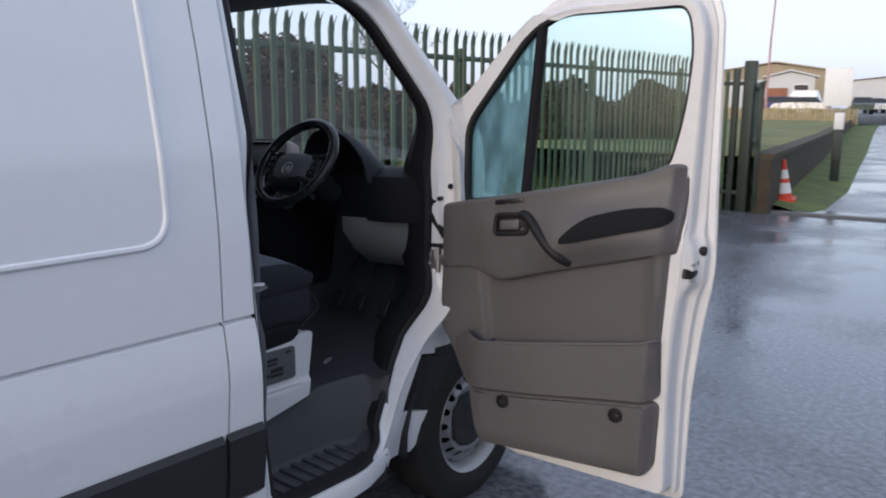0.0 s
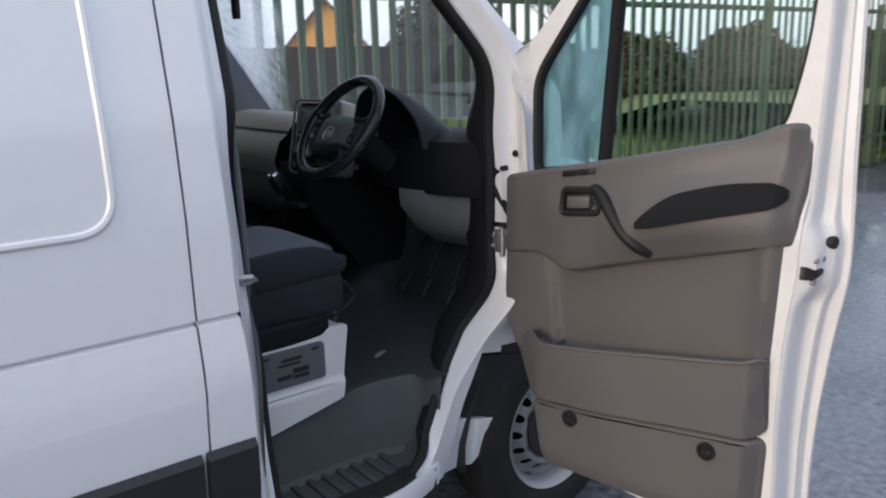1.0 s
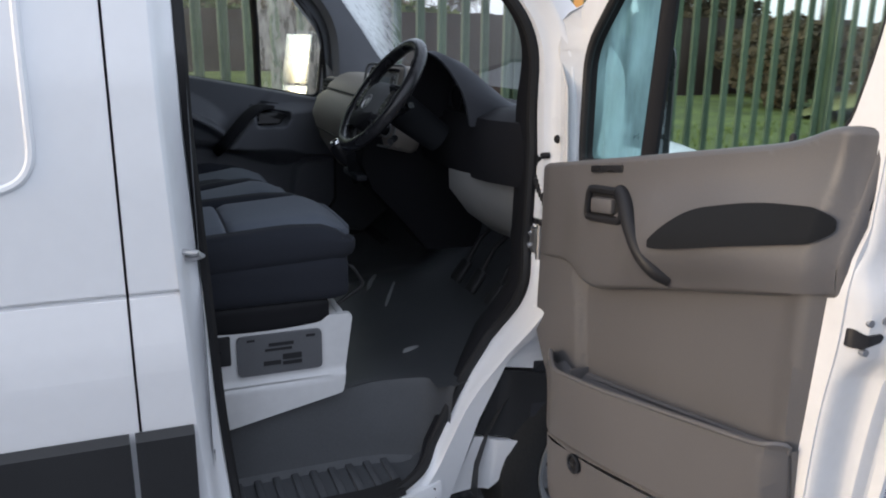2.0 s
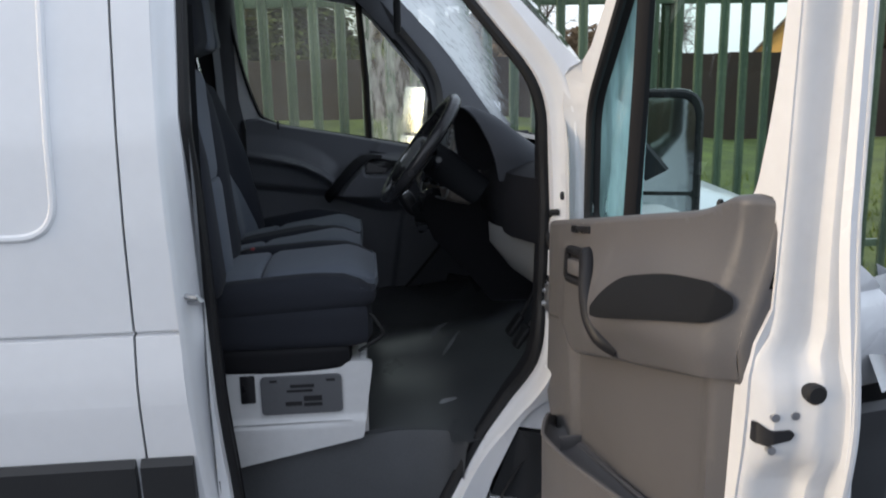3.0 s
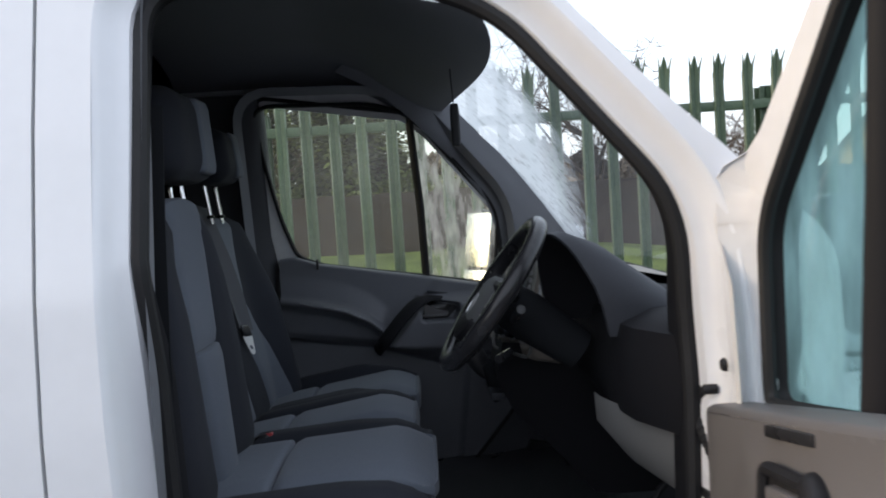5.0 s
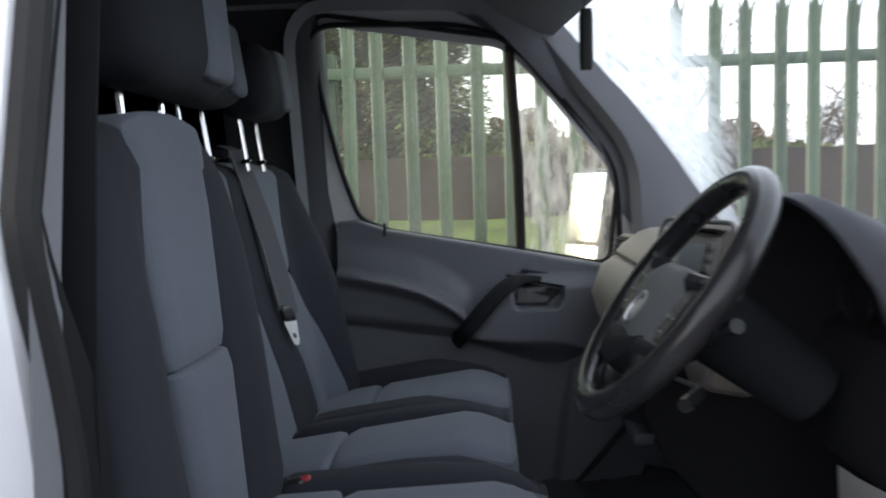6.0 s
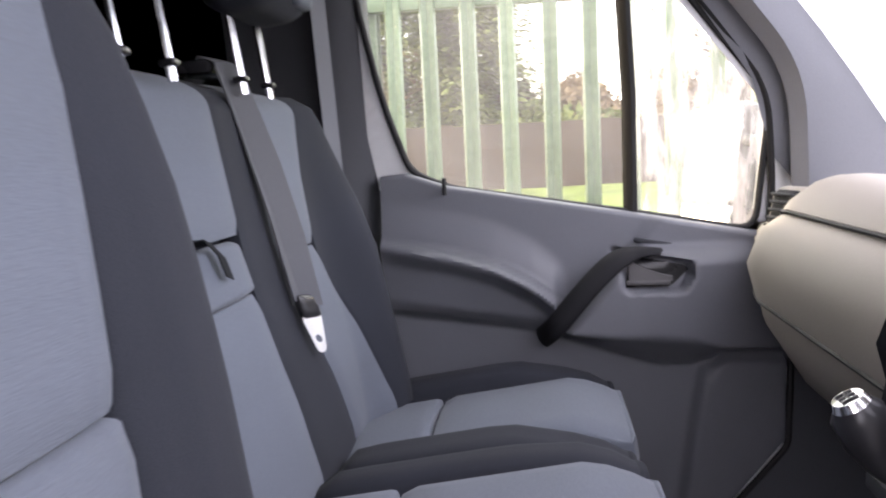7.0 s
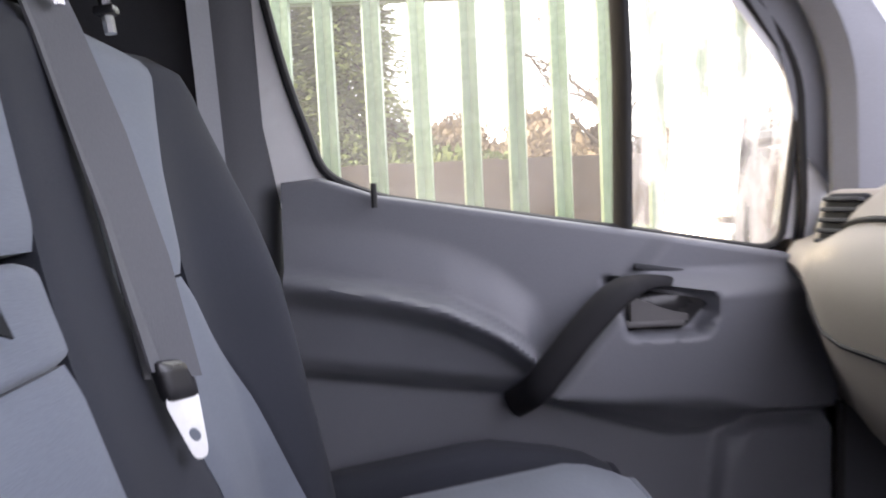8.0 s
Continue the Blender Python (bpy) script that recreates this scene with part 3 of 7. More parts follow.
for s in (1, -1):
    WING = rounded([(-0.035, 1.2), (0.03, 1.3), (0.12, 1.3), (0.4, 1.235), (0.62, 1.145), (0.74, 1.04), (0.8, 0.9), (0.82, 0.74)], [0.02, 0.02, 0.1, 0.1, 0.1, 0.1, 0.1, 0.0], 4, False) + arch(0.1, 0.36, 0.43, 62, 108, 12) + [(-0.05, 0.675), (-0.248, 0.715), (-0.227, 0.757), (-0.157, 0.822), (-0.072, 0.882), (-0.035, 0.96)]
    bm = bmesh.new()
    sheet(bm, WING, [], lambda y, z: (s * (half(min(z, 1.2)) - 0.012 - tuck(y, z) - 0.12 * smooth01((y - 0.45) / 0.5) - 0.1 * smooth01((z - 1.18) / 0.2)), y, z), (-0.02 * s, 0, 0), (0.06, 0.05))
    part("wing", bm, WHITE, van)
    bm = bmesh.new()
    sheet(bm, rounded([(-0.25, 0.708), (-0.05, 0.667), (-0.09, 0.61), (-0.15, 0.55), (-0.185, 0.485), (-0.25, 0.5), (-0.318, 0.515)], [0, 0.02, 0.03, 0.05, 0, 0.02, 0], 4), [], lambda y, z: (s * (half(z) - 0.012 - tuck(y, z) + 0.012 * smooth01((y + 0.26) / 0.03)), y, z), (-0.08 * s, 0, 0), (0.03, 0.03))
    part("arch_trim", bm, BLACK_TRIM, van, "black wheel arch trim")
    bm = bmesh.new()
    sheet(bm, [(-0.185, 0.478), (-0.25, 0.493), (-0.32, 0.508), (-0.385, 0.33), (-0.27, 0.33), (-0.205, 0.39)], [], lambda y, z: (s * (half(z) - 0.012 - tuck(y, z) + 0.02 * smooth01((y + 0.3) / 0.04)), y, z), (-0.07 * s, 0, 0), (0.015, 0.05))
    part("sill_end", bm, WHITE, van)
    # bumper corner
    bm = bmesh.new()
    rows = []
    for z, d in ((0.3, 0.03), (0.4, 0.0), (0.6, -0.01), (0.72, 0.0), (0.735, 0.03)):
        rows.append([(s * (half(z) - 0.02 - d), 0.4, z), (s * (half(z) - 0.03 - d), 0.6, z), (s * (half(z) - 0.07 - d), 0.8, z), (s * (0.72 - d), 0.95, z), (s * 0.4, 1.0 - d, z), (0, 1.02 - d, z)])
    loft(bm, rows, caps=False, closed=False)
    part("bumper", bm, BLACK_TRIM, van, "black front bumper")
    bm = bmesh.new()
    rows = []
    for k, z in enumerate((0.76, 0.85, 0.95, 1.05)):
        rows.append([(s * (0.9 - 0.02 * k), 0.75 - 0.03 * k, z), (s * (0.84 - 0.02 * k), 0.85 - 0.03 * k, z), (s * 0.72, 0.93 - 0.02 * k, z), (s * 0.62, 0.95 - 0.02 * k, z)])
    loft(bm, rows, caps=False, closed=False)
    part("headlamp", bm, LAMP_GLASS, van, "clear headlamp")

# inner wheel housings, underbody, rear wall
for s in (1, -1):
    for cy in (0.1, -3.25):
        bm = bmesh.new()
        loft(bm, [[(s * x, p[0], p[1]) for p in arch(cy, 0.36, 0.42, -5, 185, 14)] for x in (0.88, 0.55)], caps=False, closed=False)
        part("wheel_housing", bm, BLACK_TRIM, van)
bm = bmesh.new()
box(bm, -0.9, 0.9, -4.2, -0.45, 0.3, 0.4)
part("underbody", bm, BLACK_TRIM, van)

# sill, step well and cab floor
bm = bmesh.new()
loft(bm, [[(0.955 - tuck(y, 0.4), y, 0.34), (0.962 - tuck(y, 0.4), y, 0.385), (0.955 - tuck(y, 0.4), y, 0.408), (0.84, y, 0.412), (0.84, y, 0.33)] for y in np.linspace(-1.05, -0.43, 9)])
part("sill", bm, WHITE, van)
# the entry step: a curved riser round a flat ribbed tread
def step_top(y):
    return float(np.interp(y, [-0.95, -0.62, -0.34], [0.6, 0.635, 0.664]))


RISER = rounded([Vector(p) for p in ((0.69, -1.02), (0.69, -0.56), (0.75, -0.41), (0.845, -0.375))], [0, 0.12, 0.1, 0], 7, False)
bm = bmesh.new()
rows = []
for dz, g in ((0.004, -0.012), (0.0, 0.0), (-0.02, 0.008), (0.47, 0.025), (0.432, 0.035), (0.418, 0.055)):
    ring = []
    for i, p in enumerate(RISER):
        t = (Vector(RISER[min(i + 1, len(RISER) - 1)]) - Vector(RISER[max(i - 1, 0)])).normalized()
        ring.append((p[0] + t.y * g, p[1] - t.x * g, dz if dz > 0.3 else dz + step_top(p[1])))
    rows.append(ring)
loft(bm, rows, caps=False, closed=False)
sheet(bm, [(0.935, -1.02), (0.72, -1.02), (0.72, -0.58), (0.76, -0.45), (0.83, -0.4), (0.855, -0.44), (0.9, -0.52), (0.93, -0.62)], [], lambda a, b: (a, b, 0.418 + 0.05 * smooth01((b + 0.5) / 0.1)), 0, (0.05, 0.03))
box(bm, 0.68, 0.93, -1.03, -1.015, 0.41, 0.64)
step_well = part("step_well", bm, STEP, van, "grey moulded plastic entry step")
for i in range(9):
    bm = bmesh.new()
    y = -0.96 + i * 0.05
    box(bm, 0.74, 0.91, y, y + 0.02, 0.416, 0.428, 0.004)
    part("tread_rib", bm, STEP, step_well)
bm = bmesh.new()
loft(bm, [[(0.88 - tuck(y, 0.4), y, 0.41), (0.946 - tuck(y, 0.4), y, 0.411), (0.942 - tuck(y, 0.4), y, 0.428), (0.89 - tuck(y, 0.4), y, 0.432)] for y in np.linspace(-1.0, -0.54, 9)])
part("step_edge", bm, RUBBER, van, "black rubber step edge")
bm = bmesh.new()
rows = []
for y, z in ((-1.5, 0.6), (-0.95, 0.6), (-0.62, 0.635), (-0.34, 0.665), (-0.15, 0.69), (-0.02, 0.8), (0.05, 1.0), (0.1, 1.3)):
    rows.append([(x, y, z + 0.07 * math.exp(-((x - 0.06) / 0.2) ** 2)) for x in np.linspace(-0.9, 0.695, 24)])
loft(bm, rows, caps=False, closed=False)
rows = [[(0.69, y, z), (0.75, y - 0.02, z - 0.002), (0.83, y - 0.02, z - 0.004)] for y, z in ((-0.4, 0.662), (-0.34, 0.664), (-0.15, 0.69), (-0.02, 0.8), (0.05, 1.0), (0.1, 1.3))]
loft(bm, rows, caps=False, closed=False)
sheet(bm, [(0.685, -0.62)] + [(p[0], p[1]) for p in RISER[1:]] + [(0.845, -0.36), (0.685, -0.36)], [], lambda a, b: (a, b, step_top(b) + 0.003), 0, (0.05, 0.03))
part("cab_floor", bm, MAT_FLOOR, van, "scuffed grey rubber cab floor")
bm = bmesh.new()
sheet(bm, [(-0.9, 0.6), (0.9, 0.6), (0.93, 1.3), (0.84, 2.02), (0.6, 2.2), (-0.6, 2.2), (-0.84, 2.02), (-0.93, 1.3)], [], lambda a, b: (a, -1.46, b), 0.02)
# mat folds whose bright sky reflection is put into a pale colour
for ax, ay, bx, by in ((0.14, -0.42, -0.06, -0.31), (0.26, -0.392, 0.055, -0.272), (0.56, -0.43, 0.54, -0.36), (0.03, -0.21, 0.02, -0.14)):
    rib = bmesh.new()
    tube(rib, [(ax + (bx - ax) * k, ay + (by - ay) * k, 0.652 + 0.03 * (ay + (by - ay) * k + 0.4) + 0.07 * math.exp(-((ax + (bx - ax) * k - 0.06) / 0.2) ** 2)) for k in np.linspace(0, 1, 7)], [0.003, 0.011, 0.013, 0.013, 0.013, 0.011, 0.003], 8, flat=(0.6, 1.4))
    part("mat_fold", rib, MAT_SHEEN, van, "rubber mat fold with a sky sheen in its pale colour")
part("bulkhead", bm, BULKHEAD, van, "dark bulkhead board behind the seats")

# firewall and passenger kick panel close the footwells
bm = bmesh.new()
sheet(bm, [(-0.9, 0.55), (0.9, 0.55), (0.9, 1.36), (-0.9, 1.36)], [], lambda a, b: (a, 0.13, b), (0, 0.01, 0))
part("firewall", bm, BULKHEAD, van)
for s in (1, -1):
    bm = bmesh.new()
    rear = [(-0.25, 1.37), (-0.285, 0.95), (-0.29, 0.843), (-0.392, 0.72), (-0.53, 0.56)] if s < 0 else [(-0.14, 1.37), (-0.16, 0.55)]
    sheet(bm, rear + [(0.13, 0.55), (0.13, 1.37)], [], lambda y, z: (s * (0.868 if s > 0 else 0.848), y, z), (s * 0.01, 0, 0))
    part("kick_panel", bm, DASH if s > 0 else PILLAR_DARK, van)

# windscreen, with its pillars' inner trims
WS = [(-0.93, -0.02, 1.40), (-0.6, 0.18, 1.385), (0.0, 0.25, 1.38), (0.6, 0.18, 1.385), (0.86, 0.07, 1.40)]
WT = [(-0.79, -0.655, 2.14), (-0.45, -0.5, 2.18), (0.0, -0.47, 2.19), (0.45, -0.5, 2.18), (0.70, -0.55, 2.16)]
bm = bmesh.new()
rows = []
for k in np.linspace(0, 1, 9):
    rows.append([tuple(np.array(a) * (1 - k) + np.array(b) * k + np.array((0, 0.03, 0.03)) * math.sin(math.pi * k)) for a, b in zip(WS, WT)])
loft(bm, rows, caps=False, closed=False)
ws = part("windscreen", bm, GLASS_FROST, van, "windscreen streaked with condensation")
ws.visible_shadow = False
PILLAR = [(0.1, 1.39), (-0.02, 1.53), (-0.16, 1.69), (-0.32, 1.85), (-0.47, 2.0), (-0.58, 2.1), (-0.72, 2.17)]
for s in (1, -1):
    bm = bmesh.new()
    rows = []
    dy = 0.0 if s > 0 else -0.055
    k = 0.4 if s > 0 else 1.0
    w = 0.035 if s > 0 else 0.035
    for y, z in PILLAR:
        h = half(z) - 0.02 - 0.07 * smooth01((z - 1.84) / 0.14)
        fill = 0.0 if s > 0 else 0.14 * smooth01((1.8 - z) / 0.3)
        rows.append([(s * h, y + dy, z), (s * (h - w), y + 0.02 + dy, z), (s * (h - w - 0.01), y - 0.03 * k + dy, z - 0.02 * k), (s * (h - 0.05), y - 0.07 * k + dy - 0.6 * fill, z - 0.05 * k), (s * (h - 0.03), y - 0.1 * k + dy - fill, z - 0.07 * k)])
    loft(bm, rows)
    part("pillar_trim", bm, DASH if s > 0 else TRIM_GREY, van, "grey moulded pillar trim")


# wheels: tyre, rim with a ring of holes, hub cap
def wheel(y, s):
    m = Matrix.Translation((s * (0.87 if y > -1 else 0.915), y, 0.352)) @ Matrix.Rotation(s * math.pi / 2, 4, "Y")
    bm = bmesh.new()
    lathe(bm, [(0.215, -0.2), (0.29, -0.205), (0.335, -0.19), (0.35, -0.16), (0.352, -0.1), (0.35, -0.03), (0.336, 0.0), (0.3, 0.015), (0.25, 0.016), (0.222, 0.005), (0.215, -0.02)], m, 56)
    hub = part("wheel", bm, TYRE, van, "black tyre on a silver steel rim")
    bm = bmesh.new()
    lathe(bm, [(0.214, -0.2), (0.2, -0.19), (0.19, -0.1), (0.195, -0.03), (0.206, 0.0), (0.222, 0.012), (0.224, 0.006), (0.215, -0.01), (0.205, -0.02), (0.197, -0.05), (0.188, -0.045)], m, 56)
    part("rim", bm, STEEL, hub, "silver painted steel rim")
    bm = bmesh.new()
    holes = [circle(0.156 * math.cos(2 * math.pi * i / 16), 0.156 * math.sin(2 * math.pi * i / 16), 0.017, 12) for i in range(16)]
    sheet(bm, circle(0, 0, 0.19, 56), holes + [circle(0, 0, 0.06, 24)], lambda a, b: m @ Vector((a, b, -0.045 + 0.03 * band(math.hypot(a, b), 0.105, 0.155, 0.04))), 0.006, (0.04, 0.04))
    part("wheel_disc", bm, STEEL, hub)
    bm = bmesh.new()
    lathe(bm, [(0.118, -0.018), (0.115, -0.008), (0.1, -0.004), (0.06, -0.02), (0.03, -0.012), (0.0, -0.01)], m, 40)
    part("hub_cap", bm, BLACK_TRIM, hub, "black plastic hub cap")
    bm = bmesh.new()
    lathe(bm, [(0.19, -0.12), (0.05, -0.1), (0.0, -0.1)], m, 30)
    part("brake", bm, BLACK_TRIM, hub)


for wy in (0.1, -3.25):
    for ws_ in (1, -1):
        wheel(wy, ws_)

# ---- the open driver's door: local u along it from the hinges, v towards the cab side ----
HINGE = Vector((0.90, -0.02, 0.0))
SWING = radians(4)


def dv(u, v, z):
    return (HINGE.x + u * math.cos(SWING) + v * math.sin(SWING), HINGE.y + u * math.sin(SWING) - v * math.cos(SWING), z)


DOOR_OUT = rounded([(0.0, 0.86), (0.0, 1.6), (0.29, 1.9), (0.43, 2.0), (0.9, 2.0), (0.945, 1.9), (0.955, 1.45), (0.955, 1.1), (0.93, 0.95), (0.905, 0.7), (0.9, 0.33), (0.22, 0.33), (0.18, 0.55), (0.09, 0.74)],
                   [0.04, 0.06, 0.1, 0.1, 0.08, 0.1, 0.1, 0.08, 0.08, 0.1, 0.03, 0.05, 0.08, 0.08], 5)
WIN = rounded([(0.066, 1.272), (0.068, 1.555), (0.31, 1.86), (0.42, 1.925), (0.86, 1.93), (0.885, 1.8), (0.868, 1.6), (0.826, 1.43), (0.36, 1.315)],
              [0.04, 0.06, 0.08, 0.08, 0.06, 0.1, 0.1, 0.05, 0.02], 5)
door = thing("driver_door", "", "")
door.parent = van
tagged(door, "white van door standing open with a grey inner card")


def lean(z):
    """How far the door's frame leans towards the cab with height."""
    return 0.03 * smooth01((z - 1.1) / 0.35)


def frame_v(u, z):
    """The inner face of the window frame: proud at the hinge edge, shallower round the glass."""
    return min(0.138, 0.092 + 0.018 * smooth01((u - 0.3) / 0.4) + 0.043 * smooth01((0.07 - u) / 0.035) + 0.03 * smooth01((1.3 - z) / 0.08))


bm = bmesh.new()
sheet(bm, DOOR_OUT, [WIN], lambda u, z: dv(u, lean(z) + 0.006 * smooth01((z - 1.03) / 0.04), z), (0.0008, -0.012, 0), (0.08, 0.06))
part("outer_skin", bm, WHITE, door)
bm = bmesh.new()
c = Vector((0.5, 1.15))


def boxy(u, z):
    """The sloping front member is square in section, the rest of the edge is folded over softly."""
    return 1 - 0.88 * smooth01((0.42 - u) / 0.1) * smooth01((z - 1.5) / 0.1)


INNER_OUT = [tuple(Vector(p) + (c - Vector(p)).normalized() * 0.066 * boxy(*p)) for p in DOOR_OUT]
sheet(bm, INNER_OUT, [WIN], lambda u, z: dv(u, frame_v(u, z), z), (-0.0008, 0.012, 0), (0.03, 0.05))
part("inner_frame", bm, WHITE_IN, door, "white painted inner door frame")
# the folded edge between skin and frame, with its stepped flange
bm = bmesh.new()
rows = []
EDGE_LOOP = []
for p, q in zip(DOOR_OUT, DOOR_OUT[1:] + DOOR_OUT[:1]):
    n = max(1, int((Vector(q) - Vector(p)).length / 0.03))
    EDGE_LOOP += [Vector(p).lerp(Vector(q), i / n) for i in range(n)]
# how far in, how deep, and how far in beside the latch, where the channel is shallow
EDGE_FOLD = ((0.0, 0.004, 0.0), (0.004, 0.011, 0.004), (0.003, 0.016, 0.003), (-0.004, 0.019, -0.004), (-0.019, 0.02, -0.01), (-0.024, 0.024, -0.013), (-0.025, 0.047, -0.014), (-0.028, 0.053, -0.015), (-0.046, 0.058, -0.016), (-0.052, 0.064, -0.018),
             (-0.054, 0.074, -0.028), (-0.055, 0.085, -0.032), (-0.055, 0.112, -0.035), (-0.057, 0.122, -0.045), (-0.06, 0.1295, -0.058), (-0.064, 0.1345, -0.066), (-0.07, 0.1365, -0.072), (-0.085, 0.137, -0.085))
for g, v, near in EDGE_FOLD:
    ring = []
    for p in EDGE_LOOP:
        k = band(p.y, 1.06, 1.215, 0.05) * smooth01((p.x - 0.7) / 0.1)
        g2 = g + (near - g) * k
        q = p + (p - c).normalized() * (g2 * boxy(p.x, p.y) if g2 < 0 else g2)
        ring.append(dv(q.x, v * frame_v(p.x, p.y) / 0.139 + lean(p.y) * (1 - min(1, v / 0.1)), q.y))
    rows.append(ring)
loft(bm, rows, caps=False)
part("door_edge", bm, WHITE_IN, door)
bm = bmesh.new()
ring = offset(WIN, -0.006)
tube(bm, [dv(p.x, frame_v(p.x, p.y) - 0.008, p.y) for p in ring], [0.004 + 0.007 * smooth01((0.42 - p.x) / 0.06) for p in ring], 8, True)
loft(bm, [[dv(p.x, v, p.y) if v else dv(p.x, frame_v(p.x, p.y) - 0.004, p.y) for p in offset(WIN, g)] for g, v in ((0.001, 0), (-0.004, 0.075), (-0.012, 0.056), (-0.004, 0.03))], caps=False)
part("window_seal", bm, RUBBER, door, "black rubber window channel")
bm = bmesh.new()
tube(bm, [dv(0.312, 0.077, 1.3), dv(0.337, 0.075, 1.6), dv(0.363, 0.078, 1.89)], 0.019, 8, flat=(1, 0.8))
part("window_divider", bm, HOOD, door)
for nm, outline, material, lab in (("quarter_glass", [(0.066, 1.272), (0.066, 1.57), (0.31, 1.865), (0.36, 1.9), (0.32, 1.3)], GLASS_MIST, "misted green-tinted quarter light"), ("door_glass", [(0.32, 1.3), (0.365, 1.925), (0.86, 1.935), (0.89, 1.8), (0.875, 1.6), (0.835, 1.41)], GLASS_TINT, "green-tinted drop window")):
    bm = bmesh.new()
    sheet(bm, outline, [], lambda u, z: dv(u, 0.058, z), 0)
    pane = part(nm, bm, material, door, lab)
    pane.visible_shadow = False

UPPER = rounded([(0.022, 1.275), (0.02, 1.035), (0.165, 1.062), (0.27, 1.022), (0.52, 1.1), (0.88, 1.18), (0.886, 1.28), (0.9, 1.452), (0.835, 1.457), (0.76, 1.42), (0.4, 1.348)],
                [0.02, 0.01, 0.04, 0.06, 0.1, 0.01, 0.05, 0.02, 0.03, 0.06, 0.1], 6)
MIDDLE = rounded([(0.02, 1.045), (0.01, 0.84), (0.08, 0.72), (0.18, 0.65), (0.85, 0.72), (0.88, 1.2), (0.5, 1.12), (0.27, 1.04), (0.165, 1.08)], [0.01, 0.03, 0.05, 0, 0, 0, 0, 0, 0], 4)
POCKET = rounded([(0.05, 0.775), (0.11, 0.69), (0.17, 0.64), (0.3, 0.655), (0.85, 0.712), (0.842, 0.915), (0.79, 0.895), (0.36, 0.832), (0.22, 0.812), (0.16, 0.835)], [0.02, 0.05, 0.02, 0.02, 0.03, 0.02, 0.03, 0.06, 0.05, 0.02], 5)
KICK = rounded([(0.17, 0.632), (0.205, 0.5), (0.225, 0.44), (0.815, 0.45), (0.842, 0.485), (0.85, 0.702), (0.3, 0.647)], [0.02, 0.05, 0.03, 0.03, 0.03, 0.03, 0.0], 5)


def chamfer(u, z):
    """The card falls back to the frame along its rear edge."""
    edge = float(np.interp(z, [0.45, 0.7, 1.2, 1.45], [0.85, 0.856, 0.882, 0.899]))
    return 0.05 * smooth01((u - edge + 0.05) / 0.042)


def upper_v(u, z):
    """Top of the card with a swelling armrest that hoods over its lower edge."""
    low = float(np.interp(u, [0.02, 0.165, 0.27, 0.52, 0.87], [1.035, 1.062, 1.022, 1.1, 1.18]))
    k = z - low
    v = float(np.interp(u, [0.0, 0.06, 0.15, 0.3, 0.5, 0.66, 0.83, 0.91], [0.16, 0.172, 0.176, 0.182, 0.188, 0.178, 0.165, 0.158]))
    v += 0.012 * smooth01((u - 0.12) / 0.12) * band(k, 0.0, 0.2, 0.1)
    shelf = smooth01(k / 0.085) if k < 0.1 else 1 - smooth01((k - 0.1) / 0.12)
    v += 0.032 * smooth01((u - 0.36) / 0.14) * (1 - 0.75 * smooth01((u - 0.6) / 0.26)) * shelf
    return v - 0.022 * smooth01((u - 0.55) / 0.3) * smooth01((z - 1.2) / 0.15) - 0.6 * chamfer(u, z)


def lower_v(u, z):
    return 0.155 + 0.085 * smooth01((u - 0.04) / 0.2) * (1 - 0.5 * smooth01((u - 0.35) / 0.45)) - 0.02 * smooth01((0.5 - z) / 0.1) - chamfer(u, z)


def mid_v(u, z):
    return 0.148 + 0.018 * smooth01((0.19 + (1.07 - z) * 0.12 - u) / 0.02 + 0.5) + 0.012 * smooth01((u - 0.78) / 0.05) - 0.7 * chamfer(u, z)


def moulding(name, outline, depth, material, parent, label="", back=0.108, step=(0.015, 0.012)):
    """A moulded panel over the outline with a rolled edge."""
    bm = bmesh.new()
    inner = offset(outline, -0.011)
    sheet(bm, inner, [], lambda u, z: dv(u, depth(u, z), z), 0.0, step)
    rings = [[dv(p.x, depth(p.x, p.y), p.y) for p in inner]]
    for g, d in ((-0.004, 0.003), (0.0, 0.012)):
        rings.append([dv(q.x, depth(p.x, p.y) - d, q.y) for p, q in zip(inner, offset(outline, g))])
    rings.append([dv(p[0], back, p[1]) for p in outline])
    loft(bm, rings, caps=False)
    bmesh.ops.remove_doubles(bm, verts=bm.verts, dist=0.0004)
    return part(name, bm, material, parent, label, 50)


moulding("card_middle", MIDDLE, mid_v, CARD, door, "warm grey recessed card panel")
moulding("card_upper", UPPER, upper_v, CARD, door, "warm grey moulded armrest panel")
pocket_top = lambda u: float(np.interp(u, [0.05, 0.16, 0.22, 0.36, 0.79, 0.842], [0.775, 0.835, 0.812, 0.832, 0.895, 0.915]))
bm = bmesh.new()
sheet(bm, POCKET, [], lambda u, z: dv(u, lower_v(u, z), z), tuple(Vector(dv(0, -0.007, 0)) - Vector(dv(0, 0, 0))), (0.02, 0.02))
for i, p in enumerate(POCKET):
    q = POCKET[(i + 1) % len(POCKET)]
    if p[1] > pocket_top(p[0]) - 0.03 and q[1] > pocket_top(q[0]) - 0.03:
        continue
    bm.faces.new([bm.verts.new(dv(*w)) for w in ((p[0], lower_v(*p), p[1]), (q[0], lower_v(*q), q[1]), (q[0], 0.11, q[1]), (p[0], 0.11, p[1]))])
tube(bm, [dv(p[0], lower_v(*p) - 0.003, p[1]) for p in POCKET if p[1] > pocket_top(p[0]) - 0.03], 0.0055, 6)
rows = []
